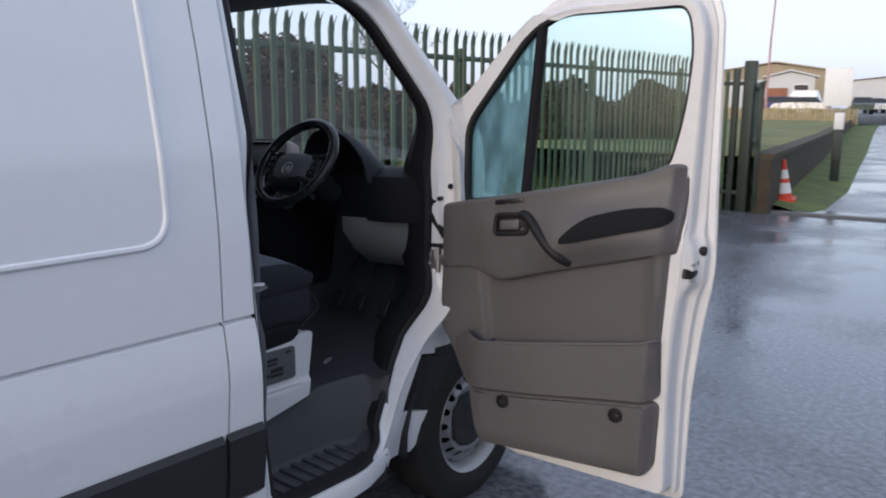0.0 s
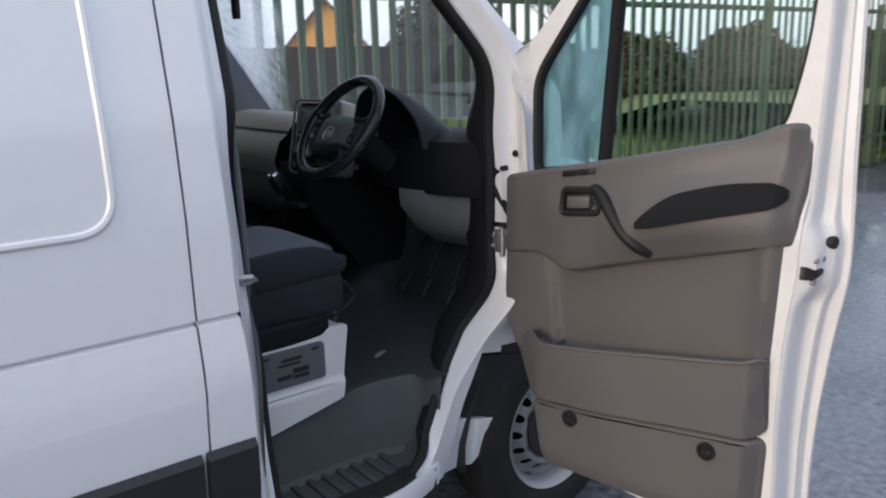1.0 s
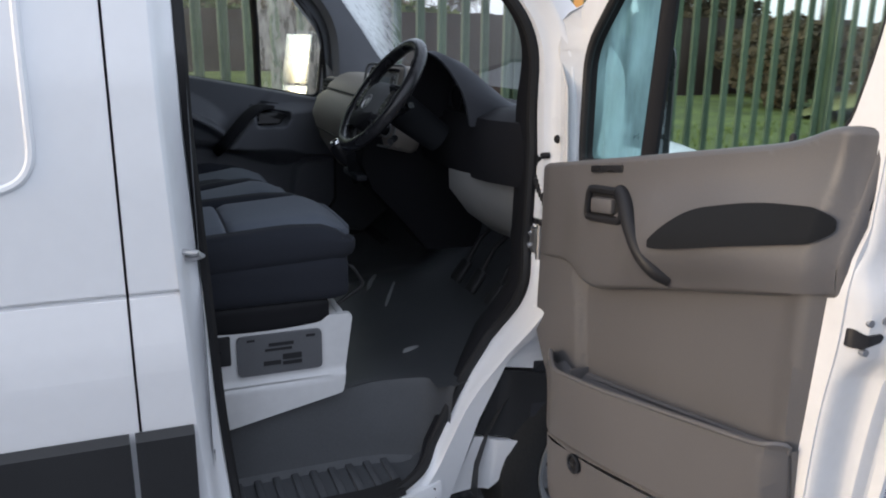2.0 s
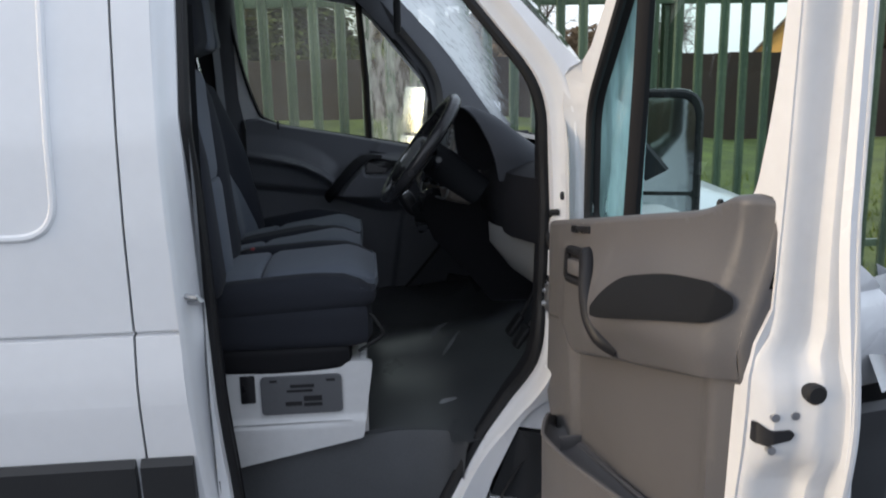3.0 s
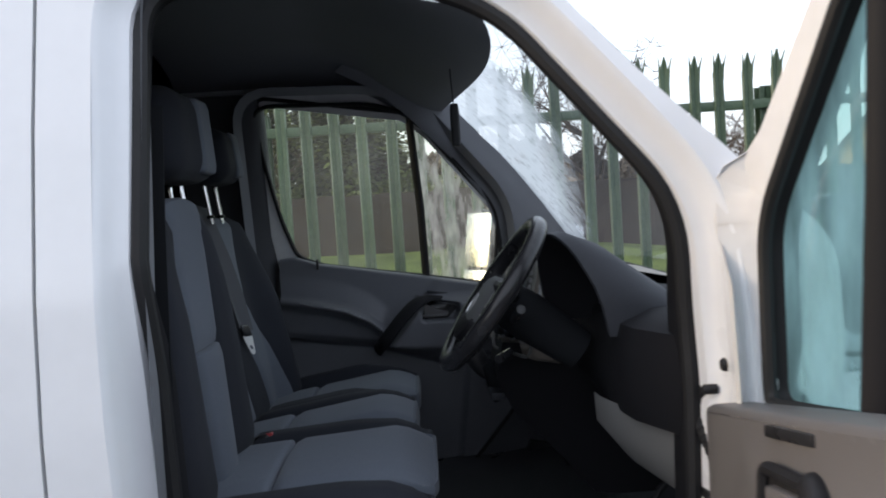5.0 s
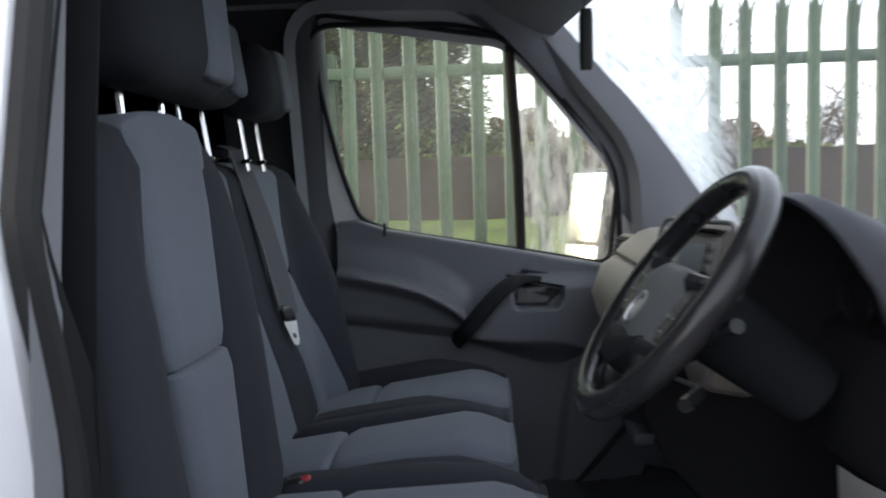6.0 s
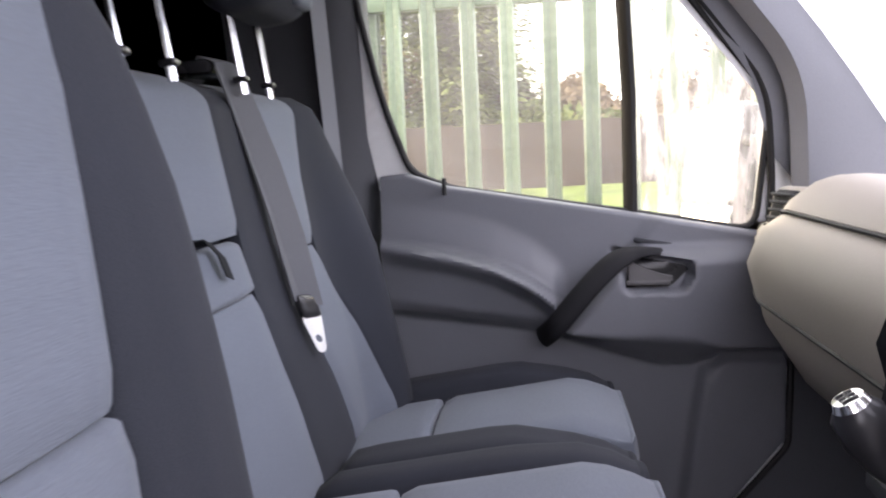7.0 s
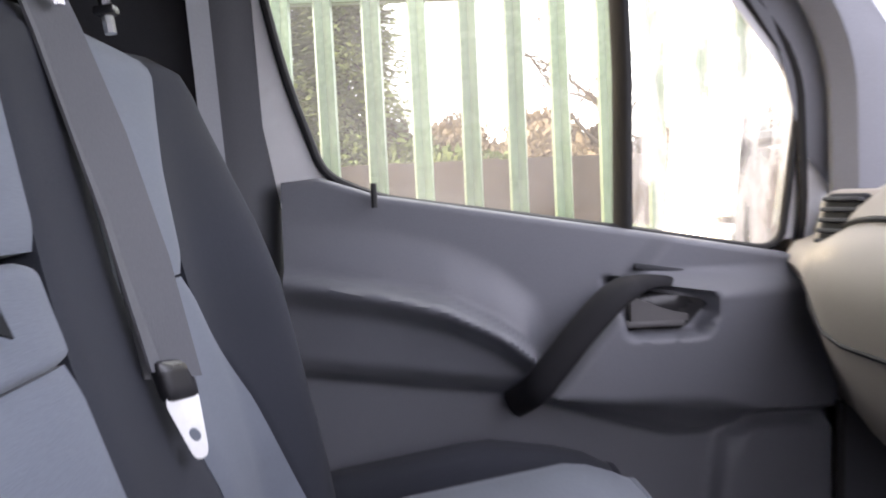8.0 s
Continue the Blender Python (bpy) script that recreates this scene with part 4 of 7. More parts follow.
for u in np.linspace(0.1, 0.84, 24):
    rows.append([dv(u, 0.15 + (lower_v(u, 0.8) - 0.154) * k, pocket_top(u) - 0.016 - 0.022 * math.sin(math.pi * k)) for k in np.linspace(0, 1, 6)])
loft(bm, rows, caps=False, closed=False)
box(bm, -0.003, 0.003, 0.0, 0.05, -0.05, 0.0, 0.001, Matrix.Translation(dv(0.235, 0.2, 0.812)))
part("card_pocket", bm, CARD, door, "warm grey open door pocket", 50)
moulding("card_kick_panel", KICK, lambda u, z: lower_v(u, z) - 0.003, CARD, door, "warm grey lower kick panel")


def card_v(u, z):
    return upper_v(u, z) if z > 1.0 else lower_v(u, z)


# dark padded insert over the armrest
bm = bmesh.new()
INS = rounded([(0.518, 1.2), (0.555, 1.242), (0.61, 1.284), (0.73, 1.318), (0.842, 1.328), (0.872, 1.308), (0.846, 1.28), (0.7, 1.244), (0.56, 1.206)], [0.015, 0.05, 0.05, 0.05, 0.03, 0.03, 0.03, 0.05, 0.05], 6)
sheet(bm, INS, [], lambda u, z: dv(u, card_v(u, z) + 0.011, z), 0.01, (0.015, 0.01))
part("armrest_insert", bm, INSERT, door, "black fabric armrest insert")
# pull handle, its dark lever recess and the lock slider
bm = bmesh.new()
path = [(0.345, 0.176, 1.258), (0.37, 0.194, 1.272), (0.4, 0.203, 1.255), (0.445, 0.22, 1.208), (0.486, 0.226, 1.168), (0.522, 0.217, 1.14), (0.543, 0.192, 1.126)]
tube(bm, [dv(*p) for p in rounded([Vector(p) for p in path], 0.03, 3, False)], 0.0165, 10, flat=(1, 0.85))
part("pull_handle", bm, HANDLE_BLACK, door, "satin black pull handle")
bm = bmesh.new()
box(bm, -0.06, 0.06, -0.01, 0.012, -0.032, 0.032, 0.008)
for v in bm.verts:
    v.co = Vector(dv(0.328 + v.co.x, card_v(0.3, 1.25) - v.co.y, 1.232 + v.co.z + v.co.x * 0.12))
ring = rounded([(0.262, 1.194), (0.385, 1.208), (0.392, 1.27), (0.27, 1.26)], 0.014, 4)
tube(bm, [dv(u, card_v(0.3, 1.25) + 0.012, z) for u, z in ring], 0.009, 8, True)
part("lever_recess", bm, HANDLE_BLACK, door)
bm = bmesh.new()
box(bm, -0.04, 0.035, 0.0, 0.022, -0.018, 0.016, 0.006)
for v in bm.verts:
    v.co = Vector(dv(0.325 + v.co.x, card_v(0.3, 1.25) + v.co.y, 1.232 + v.co.z + v.co.x * 0.12))
part("release_lever", bm, CARD, door)
bm = bmesh.new()
box(bm, -0.055, 0.055, -0.004, 0.006, -0.008, 0.008, 0.003)
for v in bm.verts:
    v.co = Vector(dv(0.31 + v.co.x, card_v(0.31, 1.31) + v.co.y, 1.308 + v.co.z + v.co.x * 0.16))
part("lock_slider", bm, GLOSS_BLACK, door)
for u, z in ((0.33, 0.621), (0.726, 0.649)):
    bm = bmesh.new()
    m = Matrix.Translation(dv(u, card_v(u, z) + 0.002, z)) @ Matrix.Rotation(math.pi / 2, 4, "X") @ Matrix.Rotation(SWING, 4, "Y")
    lathe(bm, [(0.024, 0.0), (0.024, 0.004), (0.018, 0.004), (0.016, -0.002), (0.0, -0.002)], m, 20)
    box(bm, -0.014, 0.014, -0.004, 0.004, 0.0, 0.004, 0.001, m)
    part("screw_cap", bm, GLOSS_BLACK, door, "black slotted trim screw")
bm = bmesh.new()
tube(bm, [dv(0.713, 0.098, 1.38), dv(0.713, 0.098, 1.422), dv(0.713, 0.098, 1.427)], [0.006, 0.006, 0.003], 10)
part("lock_pin", bm, RUBBER, door, "black lock pin")
# edge furniture: latch, holes, screws
bm = bmesh.new()
m = Matrix.Translation(dv(0.938, 0.063, 1.187)) @ Matrix.Rotation(math.pi / 2, 4, "Y")
lathe(bm, [(0.0, 0.003), (0.012, 0.003), (0.015, 0.0), (0.015, -0.04)], m, 20)
part("rubber_plug", bm, RUBBER, door)


def edge_u(v):
    """How far out the folded door edge stands at a depth."""
    return float(np.interp(v, [0.05, 0.063, 0.074, 0.085, 0.112, 0.122, 0.13, 0.137], [0.941, 0.937, 0.927, 0.923, 0.92, 0.91, 0.897, 0.87]))


for v, z in ((0.111, 1.15), (0.083, 1.152), (0.113, 1.1), (0.075, 0.72), (0.08, 0.6)):
    bm = bmesh.new()
    out = (Vector(dv(1.0, 0.15, 0)) - Vector(dv(0, 0, 0))).normalized()
    lathe(bm, [(0.0, 0.0005), (0.003, 0.0015), (0.0062, 0.0015), (0.007, -0.012)], Matrix.Translation(dv(edge_u(v) - (0.0 if z > 1 else 0.06), v, z)) @ out.to_track_quat("Z", "Y").to_matrix().to_4x4(), 12)
    part("latch_screw", bm, DULL_METAL, door)
bm = bmesh.new()
SLOT = rounded([(0.131, 1.106), (0.131, 1.137), (0.127, 1.138), (0.116, 1.13), (0.088, 1.131), (0.083, 1.125), (0.088, 1.116), (0.112, 1.111), (0.118, 1.106)], 0.003, 3)
sheet(bm, SLOT, [], lambda a, b: dv(edge_u(a) + 0.0025, a, b), (-0.006, 0, 0), (0.006, 0.0))
part("door_latch", bm, GLOSS_BLACK, door, "black slotted door latch")
bm = bmesh.new()
lathe(bm, [(0.0, 0.002), (0.009, 0.002), (0.011, -0.004)], Matrix.Translation(dv(0.035, frame_v(0.035, 1.336) + 0.003, 1.336)) @ Matrix.Rotation(math.pi / 2, 4, "X"), 14)
part("bung", bm, RUBBER, door)
# hinges and check strap between pillar and door
for z, w in ((1.065, 0.036), (0.93, 0.03)):
    bm = bmesh.new()
    box(bm, 0.845, 0.9, -0.178, -0.14, z - w, z + w, 0.006)
    box(bm, 0.88, 0.935, -0.17, -0.12, z - 0.018, z + 0.018, 0.004)
    tube(bm, [(0.9, -0.166, z - w - 0.012), (0.9, -0.166, z + w + 0.012)], 0.01, 10)
    hinge = part("door_hinge", bm, DULL_METAL if z > 1 else WHITE_IN, door, "dark greased door hinge" if z > 1 else "white painted door hinge")
    for dz in (-0.018, 0.018):
        bm = bmesh.new()
        lathe(bm, [(0.0, 0.008), (0.008, 0.007), (0.009, 0.0), (0.009, -0.005)], Matrix.Translation((0.865, -0.178, z + dz)) @ Matrix.Rotation(math.pi / 2, 4, "X"), 8)
        part("bolt", bm, DULL_METAL, hinge)
bm = bmesh.new()
box(bm, 0.85, 0.93, -0.175, -0.15, 1.108, 1.124, 0.004)
part("check_strap", bm, GLOSS_BLACK, door, "black door check strap")
bm = bmesh.new()
rows = []
for k in np.linspace(0, 1, 19):
    r = 0.013 + (0.003 if round(k * 18) % 2 else 0.0)
    c = Vector((0.855 + 0.06 * k, -0.168 + 0.02 * k, 1.245 - 0.09 * k))
    rows.append([c + Vector((0.3 * r * math.cos(a), r * math.sin(a), r * math.cos(a))) for a in np.linspace(0, 2 * math.pi, 13)[:-1]])
loft(bm, rows)
part("cable_gaiter", bm, RUBBER, door, "black ribbed rubber cable gaiter")
for y, z in ((-0.172, 0.985), (-0.172, 1.29), (-0.172, 0.89)):
    bm = bmesh.new()
    lathe(bm, [(0.0, 0.004), (0.006, 0.003), (0.008, 0.0), (0.008, -0.02)], Matrix.Translation((0.905, y, z)) @ Matrix.Rotation(math.pi / 2, 4, "X"), 10)
    part("jamb_plug", bm, RUBBER, van)

# door mirror on its arms outside the glass, swung round with the door
MIRROR_M = Matrix.Translation((0.893, 0.105, 1.405)) @ Matrix.Rotation(radians(72), 4, "Z") @ Matrix.Rotation(radians(0.5), 4, "X")


def mirror_shell(bm, m):
    """A deep housing with well-rounded top corners and a dished back."""
    rows = []
    for d, g in ((-0.004, -0.012), (-0.008, -0.004), (-0.002, 0.002), (0.03, 0.003), (0.07, -0.012), (0.095, -0.04), (0.1, -0.07)):
        ring = rounded([(-0.097, -0.175), (0.097, -0.175), (0.097, 0.175), (-0.097, 0.175)], [0.025, 0.025, 0.062, 0.045], 6)
        rows.append([m @ Vector((p.x, d, p.y)) for p in offset(ring, g)])
    loft(bm, rows)


def mirror_glass(bm, m, low, high, r):
    """A slightly domed pane."""
    ring = rounded([(-0.079, low), (0.079, low), (0.079, high), (-0.079, high)], [0.008, 0.008, r, r * 0.7], 6)
    sheet(bm, ring, [], lambda a, b: m @ Vector((a, -0.016 + (a * a + (b - 0.03) ** 2) / 2.6, b)), 0, (0.02, 0.02))


bm = bmesh.new()
mirror_shell(bm, MIRROR_M)
mirror = part("door_mirror", bm, GLOSS_BLACK, door, "black door mirror housing")
for low, high, r in ((-0.072, 0.156, 0.05), (-0.156, -0.082, 0.012)):
    bm = bmesh.new()
    mirror_glass(bm, MIRROR_M, low, high, r)
    part("mirror_glass", bm, MIRROR, mirror, "wet silvered mirror glass")
for z in (1.33, 1.5):
    bm = bmesh.new()
    tube(bm, [(0.905, -0.015, z - 0.02), (0.865, 0.015, z), (0.84, 0.06, z)], 0.016, 8)
    part("mirror_arm", bm, GLOSS_BLACK, mirror)

# ---- passenger door (closed), seen from inside ----
pdoor = thing("passenger_door", "", "")
pdoor.parent = van
tagged(pdoor, "closed passenger door with a charcoal grey card")


def px(z):
    return -(0.938 - 0.17 * max(0.0, z - 1.35) - 0.03 * max(0.0, 1.35 - z) * 0)


PD_OUT = rounded([(-1.02, 0.47), (-0.5, 0.47), (-0.34, 0.66), (-0.2, 0.85), (-0.18, 1.4), (-0.24, 1.62), (-0.45, 1.95), (-0.6, 2.025), (-1.25, 2.1), (-1.18, 1.6)], [0.03, 0.05, 0.06, 0.06, 0.1, 0.1, 0.1, 0.1, 0.1, 0.1], 4)
PD_WIN = rounded([(-1.085, 1.455), (-1.005, 1.415), (-0.6, 1.345), (-0.335, 1.295), (-0.315, 1.58), (-0.58, 1.9), (-0.65, 1.96), (-1.185, 2.045), (-1.18, 1.85), (-1.133, 1.6)],
                 [0.03, 0.05, 0.0, 0.05, 0.06, 0.03, 0.03, 0.05, 0.1, 0.1], 5)
bm = bmesh.new()
sheet(bm, PD_OUT, [PD_WIN], lambda y, z: (px(z), y, z), 0.03, (0.1, 0.06))
part("door_frame", bm, WHITE_IN, pdoor, "white painted window frame")
bm = bmesh.new()
sheet(bm, PD_OUT, [PD_WIN], lambda y, z: (px(z) - 0.033, y, z), 0.008, (0.1, 0.06))
part("outer_skin", bm, WHITE, pdoor)
bm = bmesh.new()
tube(bm, [(px(p[1]) + 0.006, p[0], p[1]) for p in PD_WIN], 0.0075, 8, True)
part("window_seal", bm, RUBBER, pdoor)
bm = bmesh.new()
tube(bm, [(px(1.34), -0.6, 1.335), (px(1.6), -0.605, 1.6), (px(1.95), -0.628, 1.95)], 0.017, 8, flat=(1.1, 0.7))
part("window_divider", bm, RUBBER, pdoor)
for nm, outline, material, lab in (("quarter_glass", [(-0.6, 1.34), (-0.33, 1.29), (-0.31, 1.585), (-0.575, 1.905), (-0.61, 1.94)], GLASS_WET, "rain-streaked quarter light"), ("door_glass", [(-1.09, 1.45), (-1.0, 1.41), (-0.6, 1.34), (-0.61, 1.94), (-0.65, 1.963), (-1.187, 2.05), (-1.184, 1.85), (-1.135, 1.6)], GLASS_HAZED, "clear drop window with dirty film and glare in its haze")):
    bm = bmesh.new()
    sheet(bm, outline, [], lambda y, z: (px(z) - 0.016, y, z), 0, None, [(1, 1.35)])
    pane = part(nm, bm, material, pdoor, lab)
    pane.visible_shadow = False
SILL_Y, SILL_Z = [-1.15, -1.09, -1.0, -0.6, -0.33, -0.28], [1.445, 1.45, 1.418, 1.345, 1.293, 1.283]
LEDGE_Y, LEDGE_Z = [-1.15, -1.0, -0.9, -0.82, -0.76], [1.29, 1.266, 1.24, 1.2, 1.152]
FOOT_Y, FOOT_Z = [-1.15, -0.8, -0.75, -0.645, -0.545, -0.49, -0.435, -0.41, -0.28], [1.142, 1.092, 1.076, 1.04, 1.012, 1.012, 1.026, 1.042, 1.04]
UNDER_Y, UNDER_H = [-0.77, -0.645, -0.545, -0.49, -0.435, -0.41], [0.014, 0.05, 0.08, 0.075, 0.04, 0.014]


def pcard_x(y, z):
    """One moulding: flat lower card, an armrest with a crisp ledge, and the pod round the handle."""
    foot = float(np.interp(y, FOOT_Y, FOOT_Z))
    x = -0.905 + 0.02 * smooth01((z - foot) / 0.02 + 0.5)
    ledge = float(np.interp(y, LEDGE_Y, LEDGE_Z))
    out = float(np.interp(y, [-1.15, -1.05, -0.9, -0.76], [0.035, 0.06, 0.078, 0.085]))
    face = smooth01((z - foot) / 0.035) * (0.3 + 0.2 * smooth01((z - foot) / max(0.03, ledge - foot)) + 0.5 * smooth01(1 - (ledge - z) / 0.045))
    top = 1 - 0.72 * smooth01((z - ledge) / 0.022) - 0.28 * smooth01((z - ledge - 0.015) / 0.09)
    x += out * (face if z < ledge else top) * (1 - smooth01((y + 0.775) / 0.03))
    # the pod lies ahead of the slanting grab handle
    slant = (y + 0.785) - (z - 1.09) * 0.85
    pod = smooth01(slant / 0.05) * smooth01((z - foot) / float(np.interp(y, UNDER_Y, UNDER_H))) * (1 - 0.75 * smooth01((z - 1.235) / 0.05)) * (1 - 0.45 * smooth01((y + 0.52) / 0.2))
    x += 0.06 * pod
    # the lower bin swells again towards the front
    x += 0.03 * smooth01((y + 0.45 + 0.15 * (1.05 - z)) / 0.02 + 0.5) * smooth01((foot - 0.01 - z) / 0.02)
    # recess behind the release lever
    x -= 0.04 * band(y, -0.632 + 0.3 * (1.23 - z), -0.487 - 0.55 * max(0.0, 1.215 - z), 0.018) * band(z, 1.183, 1.262 - 0.17 * (y + 0.6), 0.014)
    return x


bm = bmesh.new()
rows = []
for y in np.linspace(-1.15, -0.285, 116):
    low = float(np.interp(y, [-0.53, -0.39, -0.29], [0.55, 0.716, 0.84]))
    high = float(np.interp(y, SILL_Y, SILL_Z))
    ring = [(pcard_x(y, z), y, z) for z in np.concatenate([np.linspace(low, 1.0, 12)[:-1], np.linspace(1.0, high - 0.006, 70)])]
    rows.append(ring + [(ring[-1][0] - 0.006, y, high), (-0.94, y, high + 0.002)])
rows.insert(0, [(-0.95, -1.152, p[2]) for p in rows[0]])
loft(bm, rows, caps=False, closed=False)
part("door_card", bm, CARD_DARK, pdoor, "charcoal moulded plastic door card", 60)
bm = bmesh.new()
tube(bm, rounded([Vector(p) for p in ((-0.846, -0.284, 1.06), (-0.844, -0.29, 0.843), (-0.844, -0.392, 0.72), (-0.844, -0.53, 0.56))], 0.02, 4, False), 0.007, 8)
part("door_seal", bm, RUBBER, pdoor, "black rubber door seal")
bm = bmesh.new()
path = [(-0.862, -0.54, 1.262), (-0.838, -0.59, 1.27), (-0.82, -0.64, 1.258), (-0.806, -0.69, 1.215), (-0.8, -0.735, 1.165), (-0.805, -0.775, 1.115), (-0.84, -0.79, 1.095), (-0.87, -0.8, 1.08)]
tube(bm, rounded([Vector(p) for p in path], 0.03, 3, False), [0.01 + 0.012 * smooth01(i / 8) for i in range(100)], 10, flat=(0.55, 1.1))
part("pull_handle", bm, HOOD, pdoor, "dark grab handle")
bm = bmesh.new()
RECESS = rounded([(-0.617, 1.262), (-0.495, 1.24), (-0.482, 1.225), (-0.525, 1.182), (-0.632, 1.184)], [0.015, 0.012, 0.012, 0.015, 0.015], 4)
sheet(bm, offset(RECESS, -0.006), [], lambda y, z: (pcard_x(y, z) + 0.003, y, z), (-0.006, 0, 0), (0.02, 0.02))
part("lever_recess", bm, GLOSS_BLACK, pdoor)
bm = bmesh.new()
rows = []
for k in np.linspace(0, 1, 7):
    y = -0.615 + 0.09 * k
    h = 0.034 * (1 - k) ** 1.4 + 0.01
    rows.append([(-0.858, y, 1.203), (-0.846, y, 1.203), (-0.846, y, 1.203 + h), (-0.858, y, 1.203 + h)])
loft(bm, rows)
box(bm, -0.86, -0.845, -0.622, -0.53, 1.195, 1.205, 0.003)
part("release_lever", bm, CARD, pdoor, "grey release lever")
bm = bmesh.new()
box(bm, -0.878, -0.868, -0.6, -0.47, 1.276, 1.287, 0.004, Matrix.Translation((0, -0.55, 1.298)) @ Matrix.Rotation(radians(-9), 4, "X") @ Matrix.Translation((0, 0.55, -1.298)))
part("lock_slider", bm, DASH, pdoor)
bm = bmesh.new()
tube(bm, [(-0.872, -1.005, 1.4), (-0.872, -1.005, 1.438)], 0.005, 8)
part("lock_pin", bm, RUBBER, pdoor, "black lock pin")

PMIRROR_M = Matrix.Translation((-1.17, -0.38, 1.42)) @ Matrix.Rotation(radians(36), 4, "Z") @ Matrix.Rotation(radians(-9), 4, "X")
bm = bmesh.new()
pad(bm, (0.19, 0.1, 0.345), 0.045, PMIRROR_M @ Matrix.Translation((0, 0.05, 0)), 8)
pmirror = part("door_mirror", bm, GLOSS_BLACK, pdoor, "black door mirror housing")
bm = bmesh.new()
box(bm, -0.078, 0.078, -0.006, 0.004, -0.075, 0.152, 0.004)
box(bm, -0.078, 0.078, -0.006, 0.004, -0.152, -0.085, 0.004)
bmesh.ops.transform(bm, matrix=PMIRROR_M, verts=bm.verts)
part("mirror_glass", bm, MIRROR_WET, pmirror, "silvered mirror glass")
for z in (1.31, 1.49):
    bm = bmesh.new()
    tube(bm, [(-0.955, -0.27, z - 0.02), (-1.02, -0.29, z), (-1.1, -0.31, z)], 0.016, 8)
    part("mirror_arm", bm, GLOSS_BLACK, pmirror)

# ---- dashboard ----
dash = thing("dashboard", "charcoal and grey moulded van dashboard", "dashboard")


# long moulded body under the windscreen; passenger side warm grey
bm = bmesh.new()
prof = [(0.16, 1.36), (-0.02, 1.4), (-0.2, 1.425), (-0.245, 1.424), (-0.275, 1.415), (-0.32, 1.384), (-0.334, 1.366), (-0.33, 1.36)]
rows = []
for x in np.linspace(-0.9, -0.06, 16):
    k = smooth01((x + 0.9) / 0.3)
    rows.append([(x, y * (0.8 + 0.2 * k) - 0.03, z - 0.035 * (1 - k)) for y, z in prof])
loft(bm, rows, caps=False, closed=False)
part("top_pad", bm, DASH_TAN, dash, "warm grey dash top")
bm = bmesh.new()
prof = [(-0.33, 1.36), (-0.375, 1.33), (-0.4, 1.26), (-0.385, 1.205)]
rows = []
for x in np.linspace(-0.9, -0.06, 16):
    k = smooth01((x + 0.9) / 0.3)
    rows.append([(x, y * (0.8 + 0.2 * k) - 0.03, z + (-0.035 + 0.6 * (1.36 - z)) * (1 - k)) for y, z in prof])
loft(bm, rows, caps=False, closed=False)
part("glovebox_lid", bm, DASH_TAN, dash, "warm grey upper glovebox lid")
bm = bmesh.new()
prof = [(-0.377, 1.2), (-0.37, 1.16), (-0.3, 1.05), (-0.18, 0.98), (0.0, 0.95)]
rows = []
for x in np.linspace(-0.88, -0.06, 16):
    k = smooth01((x + 0.9) / 0.3)
    rows.append([(x, y * (0.8 + 0.2 * k) - 0.03, z + 0.061 * (1 - k) * smooth01((z - 1.0) / 0.2)) for y, z in prof])
loft(bm, rows, caps=False, closed=False)
part("lower_panel", bm, DASH_TAN, dash)
for y, z, e in ((-0.334, 1.362, -0.035), (-0.384, 1.203, 0.06)):
    bm = bmesh.new()
    tube(bm, [(x, y * (0.8 + 0.2 * smooth01((x + 0.9) / 0.3)) - 0.031, z + e * (1 - smooth01((x + 0.9) / 0.3))) for x in np.linspace(-0.84, -0.06, 14)], 0.0035, 6)
    part("panel_gap", bm, RUBBER, dash)
VENT = Matrix.Translation((-0.745, -0.334, 1.352)) @ Matrix.Rotation(radians(14), 4, "Z") @ Matrix.Rotation(radians(-14), 4, "X")
bm = bmesh.new()
pad(bm, (0.085, 0.03, 0.085), 0.012, VENT @ Matrix.Translation((0, 0.01, 0)), 6)
shell = bmesh.new()
pad(shell, (0.135, 0.07, 0.115), 0.028, VENT @ Matrix.Translation((0.0, 0.037, -0.004)), 8)
part("vent_housing", shell, DASH_TAN, dash)
vent = part("side_vent", bm, HOOD, dash, "dark slatted side vent")
for i in range(5):
    bm = bmesh.new()
    box(bm, -0.036, 0.036, -0.012, 0.006, -0.034 + 0.0155 * i, -0.028 + 0.0155 * i, 0.002, VENT)
    part("vent_slat", bm, DASH, vent)
bm = bmesh.new()
sheet(bm, rounded([(-0.055, -0.012), (0.055, -0.012), (0.05, 0.012), (-0.05, 0.012)], 0.008), [], lambda a, b: (-0.2 + a, -0.392 + b * 0.5, 1.17 + b), (0, 0.01, 0))
part("glovebox_latch", bm, HOOD, dash, "dark glovebox latch")
